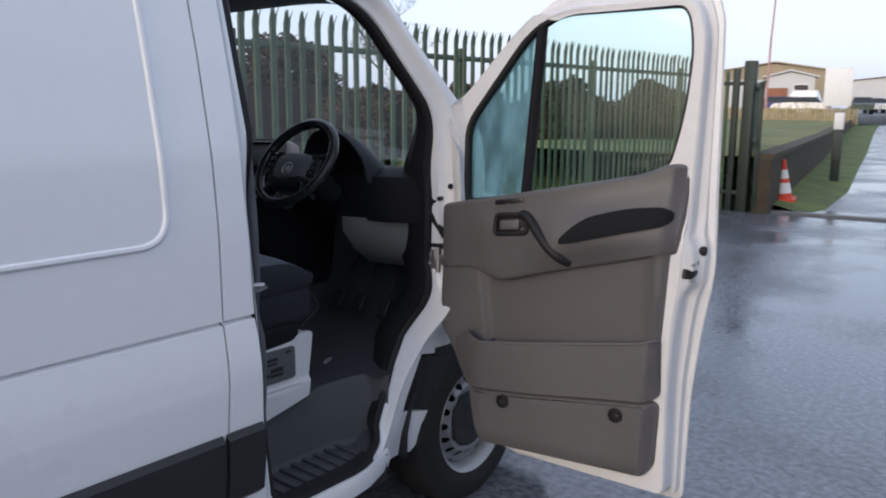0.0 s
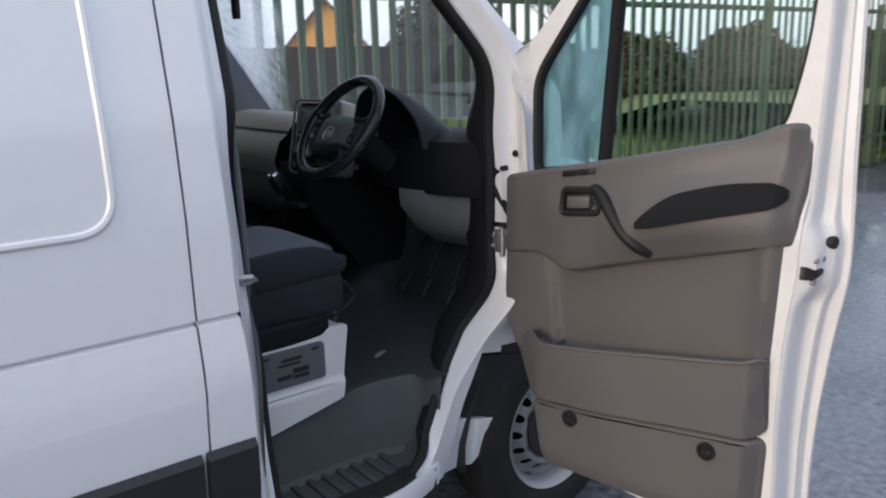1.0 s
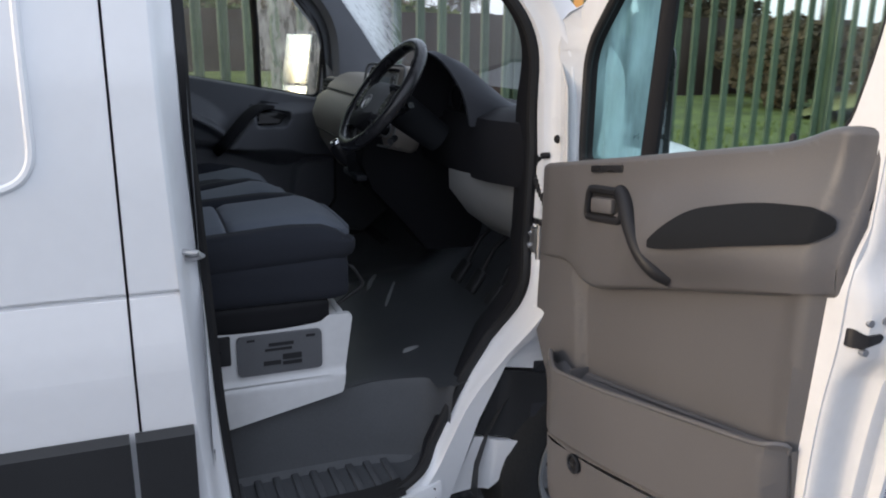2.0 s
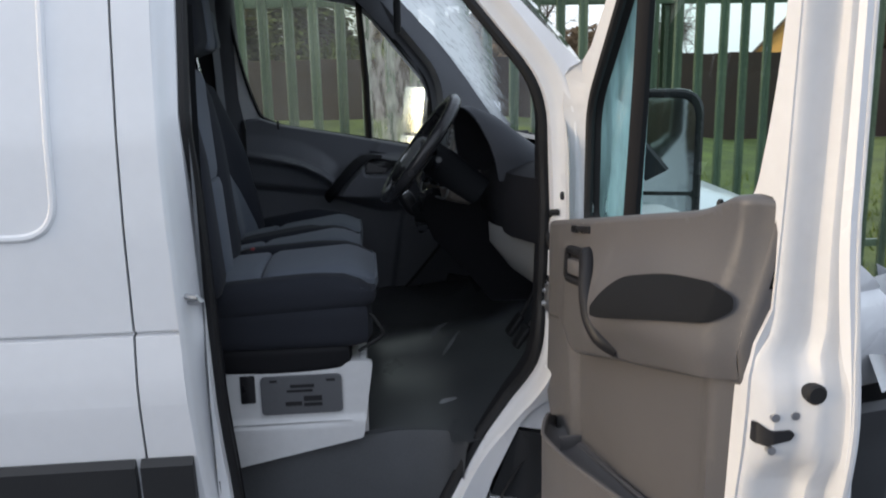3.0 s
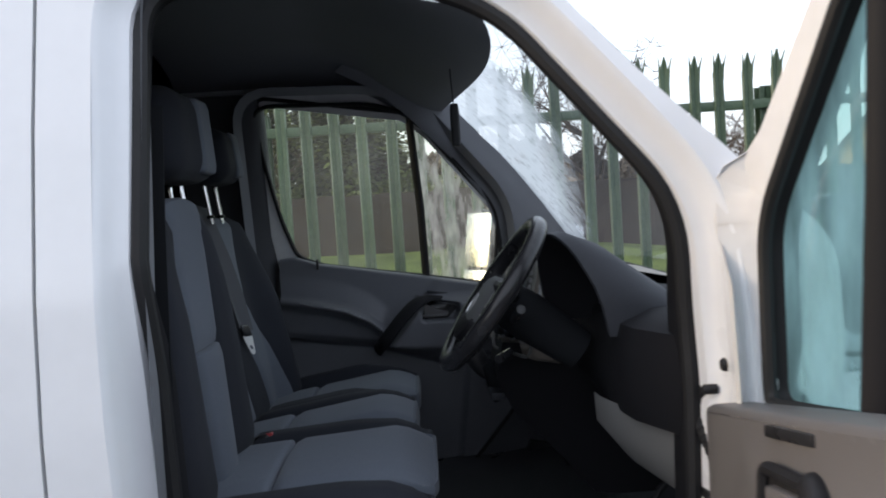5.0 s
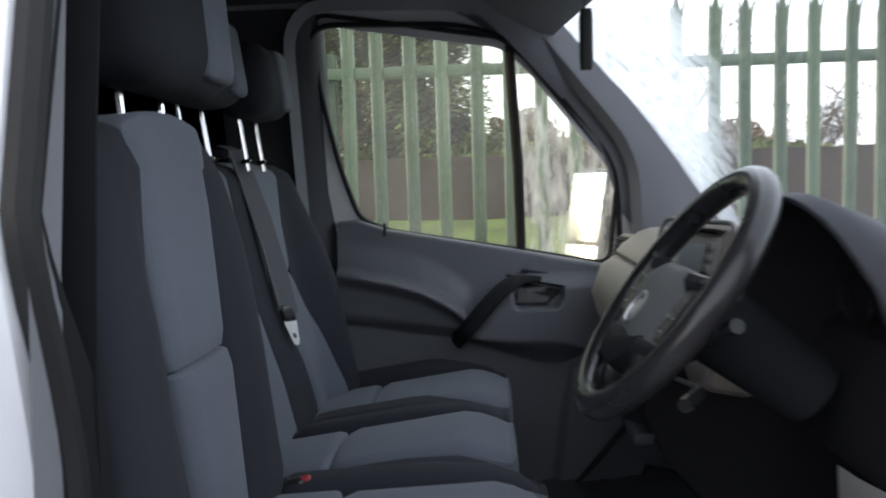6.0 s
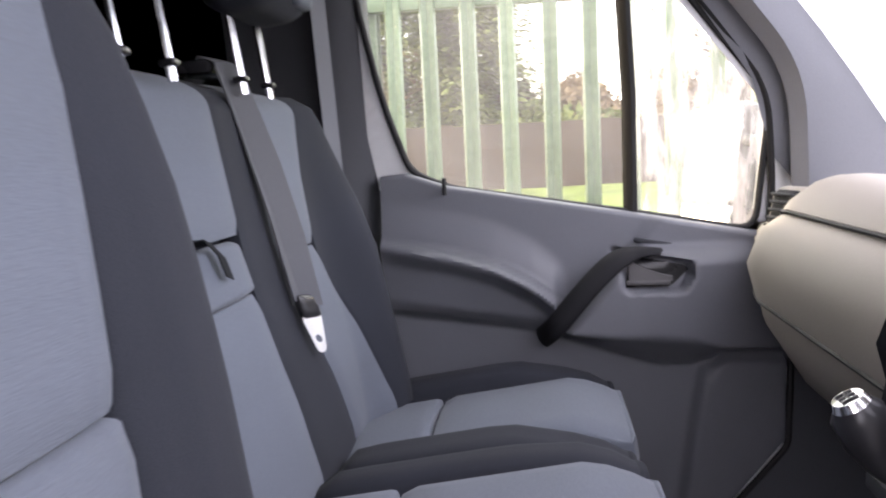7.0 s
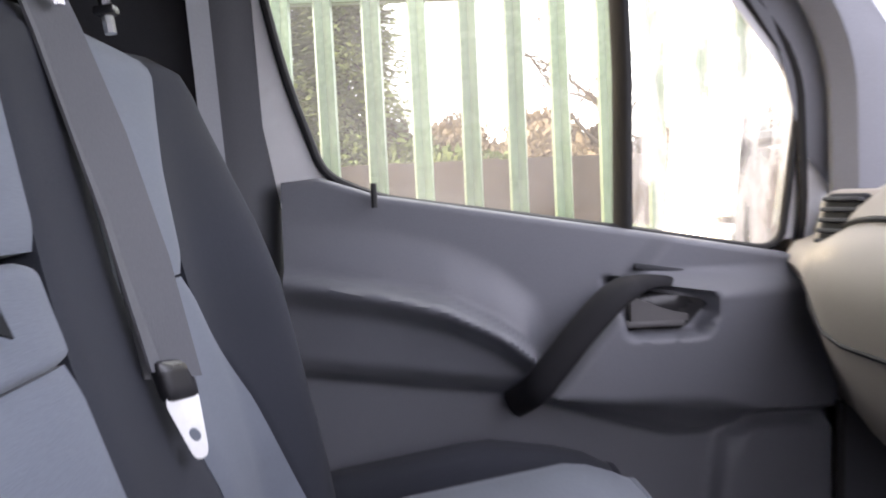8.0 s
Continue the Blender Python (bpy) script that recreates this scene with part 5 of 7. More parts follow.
# driver side: cowl, knee panel, end cap
bm = bmesh.new()
rows = []
for x in np.linspace(0.2, 0.89, 12):
    k = smooth01((x - 0.65) / 0.24)
    rows.append([(x, 0.16, 1.36), (x, -0.05, 1.385 - 0.02 * k), (x, -0.17 + 0.06 * k, 1.385 - 0.02 * k), (x, -0.235 + 0.08 * k, 1.36), (x, -0.255 + 0.09 * k, 1.28), (x, -0.24 + 0.08 * k, 1.19)])
loft(bm, rows, caps=False, closed=False)
part("driver_fascia", bm, HOOD, dash)
bm = bmesh.new()
rows = []
for z, y0, y1 in ((1.2, -0.265, -0.15), (1.14, -0.262, -0.148), (1.06, -0.2, -0.12), (1.0, -0.12, -0.06), (0.98, -0.02, 0.0)):
    rows.append([(x, y0 + (y1 - y0) * smooth01((x - 0.5) / 0.38), z - 0.03 * smooth01((x - 0.62) / 0.25) * (z < 1.1)) for x in np.linspace(0.5, 0.885, 10)])
loft(bm, rows, caps=False, closed=False)
part("knee_panel", bm, DASH_GREY, dash, "light grey plastic knee panel")
bm = bmesh.new()
# instrument hood: an arched shell, its mouth cut back on the door side


def hood_ring(y, w, h, z0, cut):
    ring = []
    for i in range(17):
        a = math.pi * i / 16
        x = 0.5 + w * math.cos(a) * (1.05 if math.sin(a) < 0.5 else 1.0)
        ring.append((x, y + cut * (0.3 * (x - 0.36) - 0.05 * math.sin(a)), z0 + h * math.sin(a) ** 0.75))
    return ring


loft(bm, [hood_ring(-0.335, 0.118, 0.192, 1.338, 1), hood_ring(-0.335, 0.126, 0.2, 1.335, 1), hood_ring(-0.312, 0.13, 0.203, 1.335, 1), hood_ring(-0.25, 0.126, 0.178, 1.335, 0.8), hood_ring(-0.18, 0.118, 0.125, 1.335, 0.5), hood_ring(-0.1, 0.11, 0.06, 1.34, 0), hood_ring(-0.03, 0.1, 0.03, 1.345, 0)], caps=False, closed=False)
part("instrument_hood", bm, DASH, dash, "arched black instrument hood")
bm = bmesh.new()
loft(bm, [hood_ring(-0.335, 0.118, 0.192, 1.338, 1), hood_ring(-0.22, 0.112, 0.13, 1.338, 0.5)], caps=False, closed=False)
sheet(bm, [(0.5 + 0.112 * math.cos(math.pi * i / 16), 1.335 + 0.125 * math.sin(math.pi * i / 16) ** 0.75) for i in range(17)], [], lambda a, b: (a, -0.215 + 0.07 * (a - 0.36), b), 0)
part("dial_face", bm, HOOD, dash)
for i, xx in enumerate((0.44, 0.56)):
    bm = bmesh.new()
    lathe(bm, [(0.042, 0.0), (0.042, 0.006), (0.038, 0.006), (0.038, 0.0)], Matrix.Translation((xx, -0.214, 1.4)) @ Matrix.Rotation(math.pi / 2, 4, "X"), 24)
    part("dial_ring", bm, GLOSS_BLACK, dash)
for i in range(3):
    bm = bmesh.new()
    lathe(bm, [(0.0, 0.012), (0.014, 0.012), (0.016, 0.0)], Matrix.Translation((0.66 + 0.035 * i, -0.232 + 0.02 * i, 1.29)) @ Matrix.Rotation(math.pi / 2, 4, "X"), 16)
    part("switch_knob", bm, GLOSS_BLACK, dash)
bm = bmesh.new()
pad(bm, (0.12, 0.03, 0.1), 0.012, Matrix.Translation((0.79, -0.135, 1.32)) @ Matrix.Rotation(radians(20), 4, "Z"), 6)
part("side_vent", bm, GLOSS_BLACK, dash)
# centre stack: silver-edged panel with radio and heater controls
STACK = Matrix.Translation((0.148, -0.362, 1.355)) @ Matrix.Rotation(radians(20), 4, "Z") @ Matrix.Rotation(radians(-14), 4, "X") @ Matrix.Diagonal((0.8, 1, 1, 1))
bm = bmesh.new()
pad(bm, (0.27, 0.12, 0.27), 0.03, STACK @ Matrix.Translation((0, 0.05, 0)), 8)
stack = part("centre_console_panel", bm, DASH_TAN, dash, "warm grey centre panel")
bm = bmesh.new()
tube(bm, [STACK @ Vector((p[0], -0.012, p[1])) for p in rounded([(-0.13, -0.13), (0.13, -0.13), (0.13, 0.13), (-0.13, 0.13)], 0.03, 5)], 0.0045, 8, True)
part("stack_bezel", bm, DASH_GREY, stack, "grey moulded bezel")
bm = bmesh.new()
box(bm, -0.09, 0.09, -0.018, 0.0, 0.02, 0.105, 0.006, STACK)
part("radio", bm, RADIO_GREY, stack, "grey radio face")
for z0, x0, x1 in ((0.112, -0.085, 0.085), (0.013, -0.09, 0.06), (-0.035, -0.09, 0.09)):
    bm = bmesh.new()
    box(bm, x0, x1, -0.021, -0.005, z0, z0 + 0.006, 0.001, STACK)
    part("slot", bm, HOOD, stack)
bm = bmesh.new()
box(bm, -0.05, 0.05, -0.021, -0.01, 0.035, 0.09, 0.002, STACK)
part("radio_screen", bm, SCREEN, stack, "dim grey radio screen")
for i in range(2):
    for j in range(4):
        bm = bmesh.new()
        x = -0.078 + 0.146 * i
        box(bm, x - 0.004, x + 0.014, -0.024, -0.01, 0.03 + 0.018 * j, 0.042 + 0.018 * j, 0.002, STACK)
        part("radio_button", bm, DASH_GREY, stack)
for i in range(4):
    bm = bmesh.new()
    box(bm, -0.1 + 0.05 * i, -0.06 + 0.05 * i, -0.018, 0.0, -0.025, 0.004, 0.004, STACK)
    part("switch", bm, GLOSS_BLACK, stack)
for i in range(3):
    bm = bmesh.new()
    lathe(bm, [(0.0, 0.03), (0.018, 0.03), (0.021, 0.0)], STACK @ Matrix.Translation((-0.075 + 0.075 * i, 0.0, -0.075)) @ Matrix.Diagonal((1.25, 1, 1, 1)) @ Matrix.Rotation(math.pi / 2, 4, "X"), 20)
    part("heater_knob", bm, GLOSS_BLACK, stack)
    bm = bmesh.new()
    lathe(bm, [(0.022, 0.005), (0.026, 0.005), (0.026, 0.0)], STACK @ Matrix.Translation((-0.075 + 0.075 * i, -0.01, -0.075)) @ Matrix.Diagonal((1.25, 1, 1, 1)) @ Matrix.Rotation(math.pi / 2, 4, "X"), 20)
    part("knob_ring", bm, SILVER, stack)
bm = bmesh.new()
rows = []
for z, y, w in ((1.26, -0.42, 0.135), (1.17, -0.44, 0.13), (1.08, -0.4, 0.11), (0.95, -0.28, 0.09), (0.85, -0.2, 0.08)):
    rows.append([(0.07 - w, 0.0, z), (0.07 - w, y + 0.05, z), (0.07 - w * 0.8, y, z), (0.07 + w * 0.8, y, z), (0.07 + w, y + 0.05, z), (0.07 + w, 0.0, z)])
loft(bm, rows, caps=False, closed=False)
part("lower_console", bm, HOOD, dash)
bm = bmesh.new()
box(bm, -0.02, 0.16, -0.455, -0.42, 1.11, 1.13, 0.004)
part("ashtray_lip", bm, DASH, dash)

# gear lever on the console
gear = thing("gear_lever", "short gear lever with a silver topped knob", "gear lever")
bm = bmesh.new()
lathe(bm, [(0.055, 0.0), (0.045, 0.03), (0.028, 0.06), (0.018, 0.09), (0.0, 0.09)], Matrix.Translation((0.062, -0.4, 1.12)) @ Matrix.Rotation(radians(40), 4, "X"), 20)
part("gaiter", bm, INSERT, gear)
bm = bmesh.new()
tube(bm, [(0.062, -0.415, 1.12), (0.051, -0.468, 1.175)], 0.012, 10)
part("stick", bm, GLOSS_BLACK, gear)
bm = bmesh.new()
lathe(bm, [(0.0, 0.03), (0.015, 0.029), (0.022, 0.02), (0.023, 0.0), (0.018, -0.025), (0.012, -0.04), (0.0, -0.04)], Matrix.Translation((0.05, -0.478, 1.195)) @ Matrix.Rotation(radians(30), 4, "X") @ Matrix.Scale(1.25, 4), 20)
part("knob", bm, GLOSS_BLACK, gear)
bm = bmesh.new()
lathe(bm, [(0.0, 0.002), (0.013, 0.001), (0.016, -0.006), (0.0, -0.006)], Matrix.Translation((0.05, -0.478, 1.195)) @ Matrix.Rotation(radians(30), 4, "X") @ Matrix.Scale(1.25, 4) @ Matrix.Translation((0, 0, 0.034)), 20)
cap = part("knob_cap", bm, CHROME, gear, "bright silver knob cap")
bm = bmesh.new()
KNOB_M = Matrix.Translation((0.05, -0.478, 1.195)) @ Matrix.Rotation(radians(30), 4, "X") @ Matrix.Scale(1.25, 4) @ Matrix.Translation((0, 0, 0.0365))
for x0, x1, y0, y1 in ((-0.008, 0.008, -0.0008, 0.0008), (-0.008, -0.0064, -0.007, 0.007), (-0.0008, 0.0008, -0.007, 0.007), (0.0064, 0.008, -0.007, 0.007)):
    box(bm, x0, x1, y0, y1, -0.002, 0.0004, 0, KNOB_M)
part("shift_pattern", bm, INK, cap)

# ---- steering wheel ----
SW = Matrix.Translation((0.468, -0.461, 1.415)) @ Matrix.Rotation(radians(90 - 36.6), 4, "X")
steer = thing("steering_wheel", "black four-spoke steering wheel with a bright badge", "steering wheel")
bm = bmesh.new()
tube(bm, [SW @ Vector((0.172 * math.cos(2 * math.pi * i / 48), 0.172 * math.sin(2 * math.pi * i / 48), 0.0)) for i in range(48)], 0.0185, 12, True)
part("wheel_rim", bm, GLOSS_BLACK, steer)
bm = bmesh.new()
rows = []
PADO = rounded([(-0.105, 0.035), (-0.06, 0.06), (0.06, 0.06), (0.105, 0.035), (0.085, -0.06), (0.04, -0.1), (-0.04, -0.1), (-0.085, -0.06)], 0.03, 4)
for k, h in ((1.0, -0.03), (1.0, -0.005), (0.93, 0.01), (0.75, 0.018), (0.4, 0.022), (0.1, 0.023)):
    rows.append([SW @ Vector((p[0] * k, p[1] * k - 0.022, h)) for p in PADO])
loft(bm, rows)
part("airbag_pad", bm, PAD_GREY, steer, "grey airbag pad")
for x0, y0, x1, y1 in ((-0.09, 0.02, -0.168, 0.035), (0.09, 0.02, 0.168, 0.035), (-0.06, -0.07, -0.11, -0.132), (0.06, -0.07, 0.11, -0.132)):
    bm = bmesh.new()
    tube(bm, [SW @ Vector((x0, y0, -0.008)), SW @ Vector(((x0 + x1) / 2, (y0 + y1) / 2, -0.012)), SW @ Vector((x1, y1, -0.002))], [0.03, 0.022, 0.018], 10, flat=(0.55, 1.0))
    part("spoke", bm, GLOSS_BLACK, steer)
bm = bmesh.new()
LOWER = [(-0.092, -0.06), (-0.06, -0.075), (-0.03, -0.07), (0.0, -0.066), (0.03, -0.07), (0.06, -0.075), (0.092, -0.06), (0.084, -0.085), (0.042, -0.118), (-0.042, -0.118), (-0.084, -0.085)]
LOWER = rounded(LOWER, 0.015, 4)
loft(bm, [[SW @ Vector((p.x * k, -0.09 + (p.y + 0.09) * k, h)) for p in LOWER] for k, h in ((1.03, -0.025), (1.03, 0.008), (0.95, 0.02), (0.6, 0.026), (0.1, 0.027))])
part("lower_cover", bm, HOOD, steer, "black lower wheel cover")
for s in (-1, 1):
    bm = bmesh.new()
    pad(bm, (0.046, 0.075, 0.016), 0.007, SW @ Matrix.Translation((s * 0.115, -0.02, 0.004)), 5)
    cluster = part("wheel_buttons", bm, GLOSS_BLACK, steer, "black button cluster with pale marks")
    for dx, dy in ((-0.01, 0.022), (0.01, 0.02), (-0.01, -0.004), (0.01, -0.004), (0.0, -0.024)):
        bm = bmesh.new()
        box(bm, -0.003, 0.003, -0.0015, 0.0015, 0.0, 0.002, 0, SW @ Matrix.Translation((s * 0.115 + dx, -0.02 + dy, 0.0118)))
        part("mark", bm, DASH_GREY, cluster)
bm = bmesh.new()
lathe(bm, [(0.024, 0.0), (0.025, 0.003), (0.022, 0.004), (0.021, 0.0)], SW @ Matrix.Translation((0, -0.04, 0.022)), 28)
lathe(bm, [(0.0, 0.003), (0.012, 0.002), (0.014, 0.0)], SW @ Matrix.Translation((0, -0.04, 0.022)), 20)
part("badge", bm, SILVER, steer, "silver ring badge")
bm = bmesh.new()
lathe(bm, [(0.045, -0.02), (0.052, -0.08), (0.045, -0.22), (0.0, -0.22)], SW, 20)
part("column_shroud", bm, INSERT, steer)
for s, yy in ((-1, 0.02), (1, 0.0)):
    bm = bmesh.new()
    tube(bm, [SW @ Vector((s * 0.05, yy - 0.02, -0.06)), SW @ Vector((s * 0.1, yy, -0.05)), SW @ Vector((s * 0.14, yy + 0.01, -0.045))], [0.008, 0.009, 0.009], 8)
    part("stalk", bm, GLOSS_BLACK, steer)
bm = bmesh.new()
tube(bm, [SW @ Vector((0.05, -0.08, -0.09)), SW @ Vector((0.09, -0.1, -0.07))], 0.009, 8)
part("ignition_key", bm, GLOSS_BLACK, steer)

# pedals
for x, w in ((0.36, 0.06), (0.48, 0.06), (0.62, 0.05)):
    ped = thing("pedal", "black rubber faced foot pedal", "pedal", "pedals under the dash")
    bm = bmesh.new()
    pad(bm, (w, 0.02, 0.08), 0.008, Matrix.Translation((x, -0.16, 0.83)) @ Matrix.Rotation(radians(-35), 4, "X"), 5)
    part("pad", bm, RUBBER, ped)
    bm = bmesh.new()
    tube(bm, [(x, -0.15, 0.84), (x, -0.1, 0.93), (x, -0.02, 1.0)], 0.008, 8)
    part("arm", bm, RUBBER, ped)

# ---- seats ----


def tilt(x, y, z, deg):
    return Matrix.Translation((x, y, z)) @ Matrix.Rotation(radians(deg), 4, "X")


def seat_back(parent, x0, x1, y, z, height, rake, side, thick=0.11, depth=0.03, left=None, right=None, seam=0.5, flare=0.0, wing=0.0, taper=0.045, inner=None):
    """A padded back between x0 and x1: a light centre panel between two dark bolsters. y, z: foot of its front face."""
    m = tilt((x0 + x1) / 2, y, z, rake)
    w = x1 - x0
    lw, rw = left or side, right or side
    bm = bmesh.new()
    pad(bm, (w - 0.03, thick * 0.9, height - 0.02), 0.04, m @ Matrix.Translation((0, -thick / 2 - 0.012, height / 2)), 10, lambda a, b, c: (-0.05 * a * smooth01((c - 0.3) / 0.7), 0, 0))
    part("back_shell", bm, FABRIC_DARK, parent)
    for s, sw in ((-1, lw), (1, rw)):
        bm = bmesh.new()
        cx = s * (w / 2 - sw / 2)
        pad(bm, (sw, thick, height), min(0.035, sw * 0.45), m @ Matrix.Translation((cx, -thick / 2 + 0.0, height / 2)), 10,
            lambda a, b, c: (-s * taper * smooth01((c - 0.35) / 0.65) - (flare * (0.5 - 0.5 * c) * (0.5 - 0.5 * a) if s > 0 else wing * (0.5 - 0.5 * c) ** 2 * (0.5 - 0.5 * a) - 0.025 * smooth01((c + 0.2) / 0.8) * (wing > 0)), (depth if s > 0 or inner is None else inner) * (b > 0) * (1 - smooth01((c - 0.2) / 0.8)) * band(s * a, -0.3, 1.2, 0.8), -0.03 * smooth01((c - 0.6) / 0.4) * max(0, s * a)))
        part("side_bolster", bm, FABRIC_DARK, parent, "dark cloth side bolster")
    cw = w - lw - rw
    cx = (lw - rw) / 2
    for z0, z1, nm in ((0.0, seam, "lumbar_panel"), (seam, 1.0, "upper_panel")):
        bm = bmesh.new()
        h = (z1 - z0) * height
        pad(bm, (cw + 0.012, thick * 0.9, h + 0.002), 0.016, m @ Matrix.Translation((cx, -thick / 2 + 0.008, (z0 + z1) / 2 * height)), 10,
            lambda a, b, c: (-flare * (0.5 + 0.5 * a) * (1 - z0 - (z1 - z0) * (0.5 + 0.5 * c)), (0.012 * (1 - a * a) if nm == "lumbar_panel" else -0.004 * a * a) * (b > 0), 0.016 * (1 - a * a) * (c > 0) * (nm == "upper_panel")))
        part(nm, bm, FABRIC_GREY, parent, "grey ribbed cloth panel")


def headrest(parent, x, y, z, w=0.25, h=0.17, posts=True, rake=10):
    m = tilt(x, y, z, rake)
    bm = bmesh.new()
    pad(bm, (w, 0.13, h), 0.05, m @ Matrix.Translation((0, 0.03, h / 2)), 10, lambda a, b, c: (-0.02 * a * (c > 0) * c, 0, 0))
    part("headrest", bm, FABRIC_DARK, parent, "dark cloth headrest")
    bm = bmesh.new()
    pad(bm, (w * 0.34, 0.03, h * 0.84), 0.013, m @ Matrix.Translation((-w * 0.2, 0.084, h / 2)), 8)
    part("headrest_panel", bm, FABRIC_GREY, parent)
    for s in (-1, 1):
        bm = bmesh.new()
        tube(bm, [m @ Vector((s * 0.062, 0, 0.02)), m @ Vector((s * 0.062, 0.0, -0.12))], 0.0065, 8)
        part("headrest_post", bm, CHROME, parent, "bright metal headrest post")
        bm = bmesh.new()
        pad(bm, (0.022, 0.022, 0.01), 0.004, m @ Matrix.Translation((s * 0.062, 0, -0.097)), 5)
        part("post_sleeve", bm, GLOSS_BLACK, parent)


def cushion(parent, x0, x1, y0, y1, z, side, thick=0.13, left=None, right=None, rise=4, swell=0.012):
    """A seat cushion from its rear y0 to its front y1, top at z: light centre with a rear seam, dark sides and nose."""
    lw, rw = left or side, right or side
    w, d = x1 - x0, y1 - y0
    cx, cy = (x0 + x1) / 2, (y0 + y1) / 2
    m = tilt(cx, cy, z - thick / 2, rise)
    bm = bmesh.new()
    pad(bm, (w - 0.01, d - 0.012, thick - 0.012), 0.045, m @ Matrix.Translation((0, 0, -0.01)), 10, lambda a, b, c: (0, 0, -0.034 * smooth01((b - 0.6) / 0.4) * max(0.0, c)))
    part("cushion_base", bm, FABRIC_DARK, parent, "dark cloth cushion skirt")
    for s, sw in ((-1, lw), (1, rw)):
        bm = bmesh.new()
        pad(bm, (sw, d, thick), min(0.04, sw * 0.45), m @ Matrix.Translation((s * (w / 2 - sw / 2), 0, 0.004)), 10, lambda a, b, c: (0, 0, swell * max(0.0, c) * band(b, -1.0, 0.45, 0.6) - 0.032 * smooth01((b - 0.6) / 0.4) * max(0.0, c)))
        part("cushion_bolster", bm, FABRIC_DARK, parent)
    cw = w - lw - rw
    for b0, b1, nm in ((-0.5, -0.2, "rear_panel"), (-0.2, 0.515, "front_panel")):
        bm = bmesh.new()
        pad(bm, (cw + 0.012, (b1 - b0) * d + 0.002, thick * 0.8), 0.015 if nm == "rear_panel" else 0.028, m @ Matrix.Translation(((lw - rw) / 2, (b0 + b1) / 2 * d, 0.018)), 10,
            lambda a, b, c: (0, 0, (0.01 * (1 - a * a)) * max(0.0, c) - (0.035 * smooth01((b - 0.45) / 0.55) if nm == "front_panel" else 0) * max(0.0, c)))
        part(nm, bm, FABRIC_GREY, parent, "grey ribbed cloth panel")


driver = thing("driver_seat", "driver seat in grey and dark cloth on a white steel box", "seat")
seat_back(driver, 0.29, 0.795, -1.03, 1.06, 0.58, 3.5, 0.14, left=0.14, depth=0.03, inner=0.01, flare=0.1, wing=0.07)
headrest(driver, 0.455, -1.14, 1.685, 0.3, 0.19, rake=4)
cushion(driver, 0.18, 0.73, -1.06, -0.605, 1.085, 0.1, thick=0.095)
bm = bmesh.new()
pad(bm, (0.53, 0.45, 0.14), 0.04, Matrix.Translation((0.462, -0.845, 0.965)), 8)
part("suspension_cover", bm, FABRIC_DARK, driver)
bm = bmesh.new()
pad(bm, (0.5, 0.38, 0.07), 0.02, Matrix.Translation((0.47, -0.87, 0.876)), 8, lambda a, b, c: (0, 0, -0.012 * (1 - b * b) * (c < 0)))
part("seat_skirt", bm, HOOD, driver, "black plastic seat skirt")
bm = bmesh.new()
lathe(bm, [(0.0, 0.02), (0.028, 0.02), (0.033, 0.0), (0.033, -0.02)], Matrix.Translation((0.705, -1.0, 0.97)) @ Matrix.Rotation(math.pi / 2, 4, "Y"), 20)
part("recliner_knob", bm, DASH_GREY, driver, "grey recliner knob")
bm = bmesh.new()
tube(bm, rounded([Vector((0.7, -0.66, 0.885)), Vector((0.71, -0.585, 0.935)), Vector((0.705, -0.62, 0.99)), Vector((0.68, -0.64, 0.985))], 0.02, 4, False), 0.005, 8)
part("adjuster_wire", bm, RUBBER, driver)

bench = thing("passenger_bench", "double passenger bench in grey and dark cloth", "seat")
BENCH_M = tilt(0, -1.15, 0.97, 11)


def bench_depth(x, w):
    """How far the bench back stands forward: a deep bolster beside the door, a soft lumbar, a rolled top."""
    d = 0.055 * smooth01((-0.6 - x) / 0.13) * (1 - smooth01((w - 0.3) / 0.36)) + 0.02 * smooth01((-0.62 - x) / 0.12)
    d -= 0.07 * smooth01((-0.75 - x) / 0.05)
    d += 0.012 * math.exp(-((w - 0.16) / 0.14) ** 2) * smooth01((x + 0.72) / 0.1)
    return d - 0.06 * max(0.0, (w - 0.615) / 0.06) ** 2


def bench_piece(name, material, near, far, w0, w1, label="", crown=0.008, across=14, up=22):
    """One sewn panel of the bench back between two edges, puffed between its seams."""
    bm = bmesh.new()
    rows = []
    for j in range(-1, up + 2):
        q = min(1.0, max(0.0, j / up))
        w = w0 + (w1 - w0) * q
        xa, xb = near(w), far(w)
        row = []
        for i in range(-1, across + 2):
            u = min(1.0, max(0.0, i / across))
            x = xa + (xb - xa) * u
            puff = 1 - (1 - min(1.0, 5 * u, 5 * (1 - u))) ** 2 * 0.7 - (1 - min(1.0, 9 * q, 9 * (1 - q))) ** 2 * 0.7
            sunk = 0.03 if i in (-1, across + 1) or j in (-1, up + 1) else 0.0
            row.append(BENCH_M @ Vector((x, bench_depth(x, w) + crown * puff - sunk, w)))
        rows.append(row)
    loft(bm, rows, caps=False, closed=False)
    return part(name, bm, material, bench, label, 60)


def edge(ws, xs):
    return lambda w: float(np.interp(w, ws, xs))


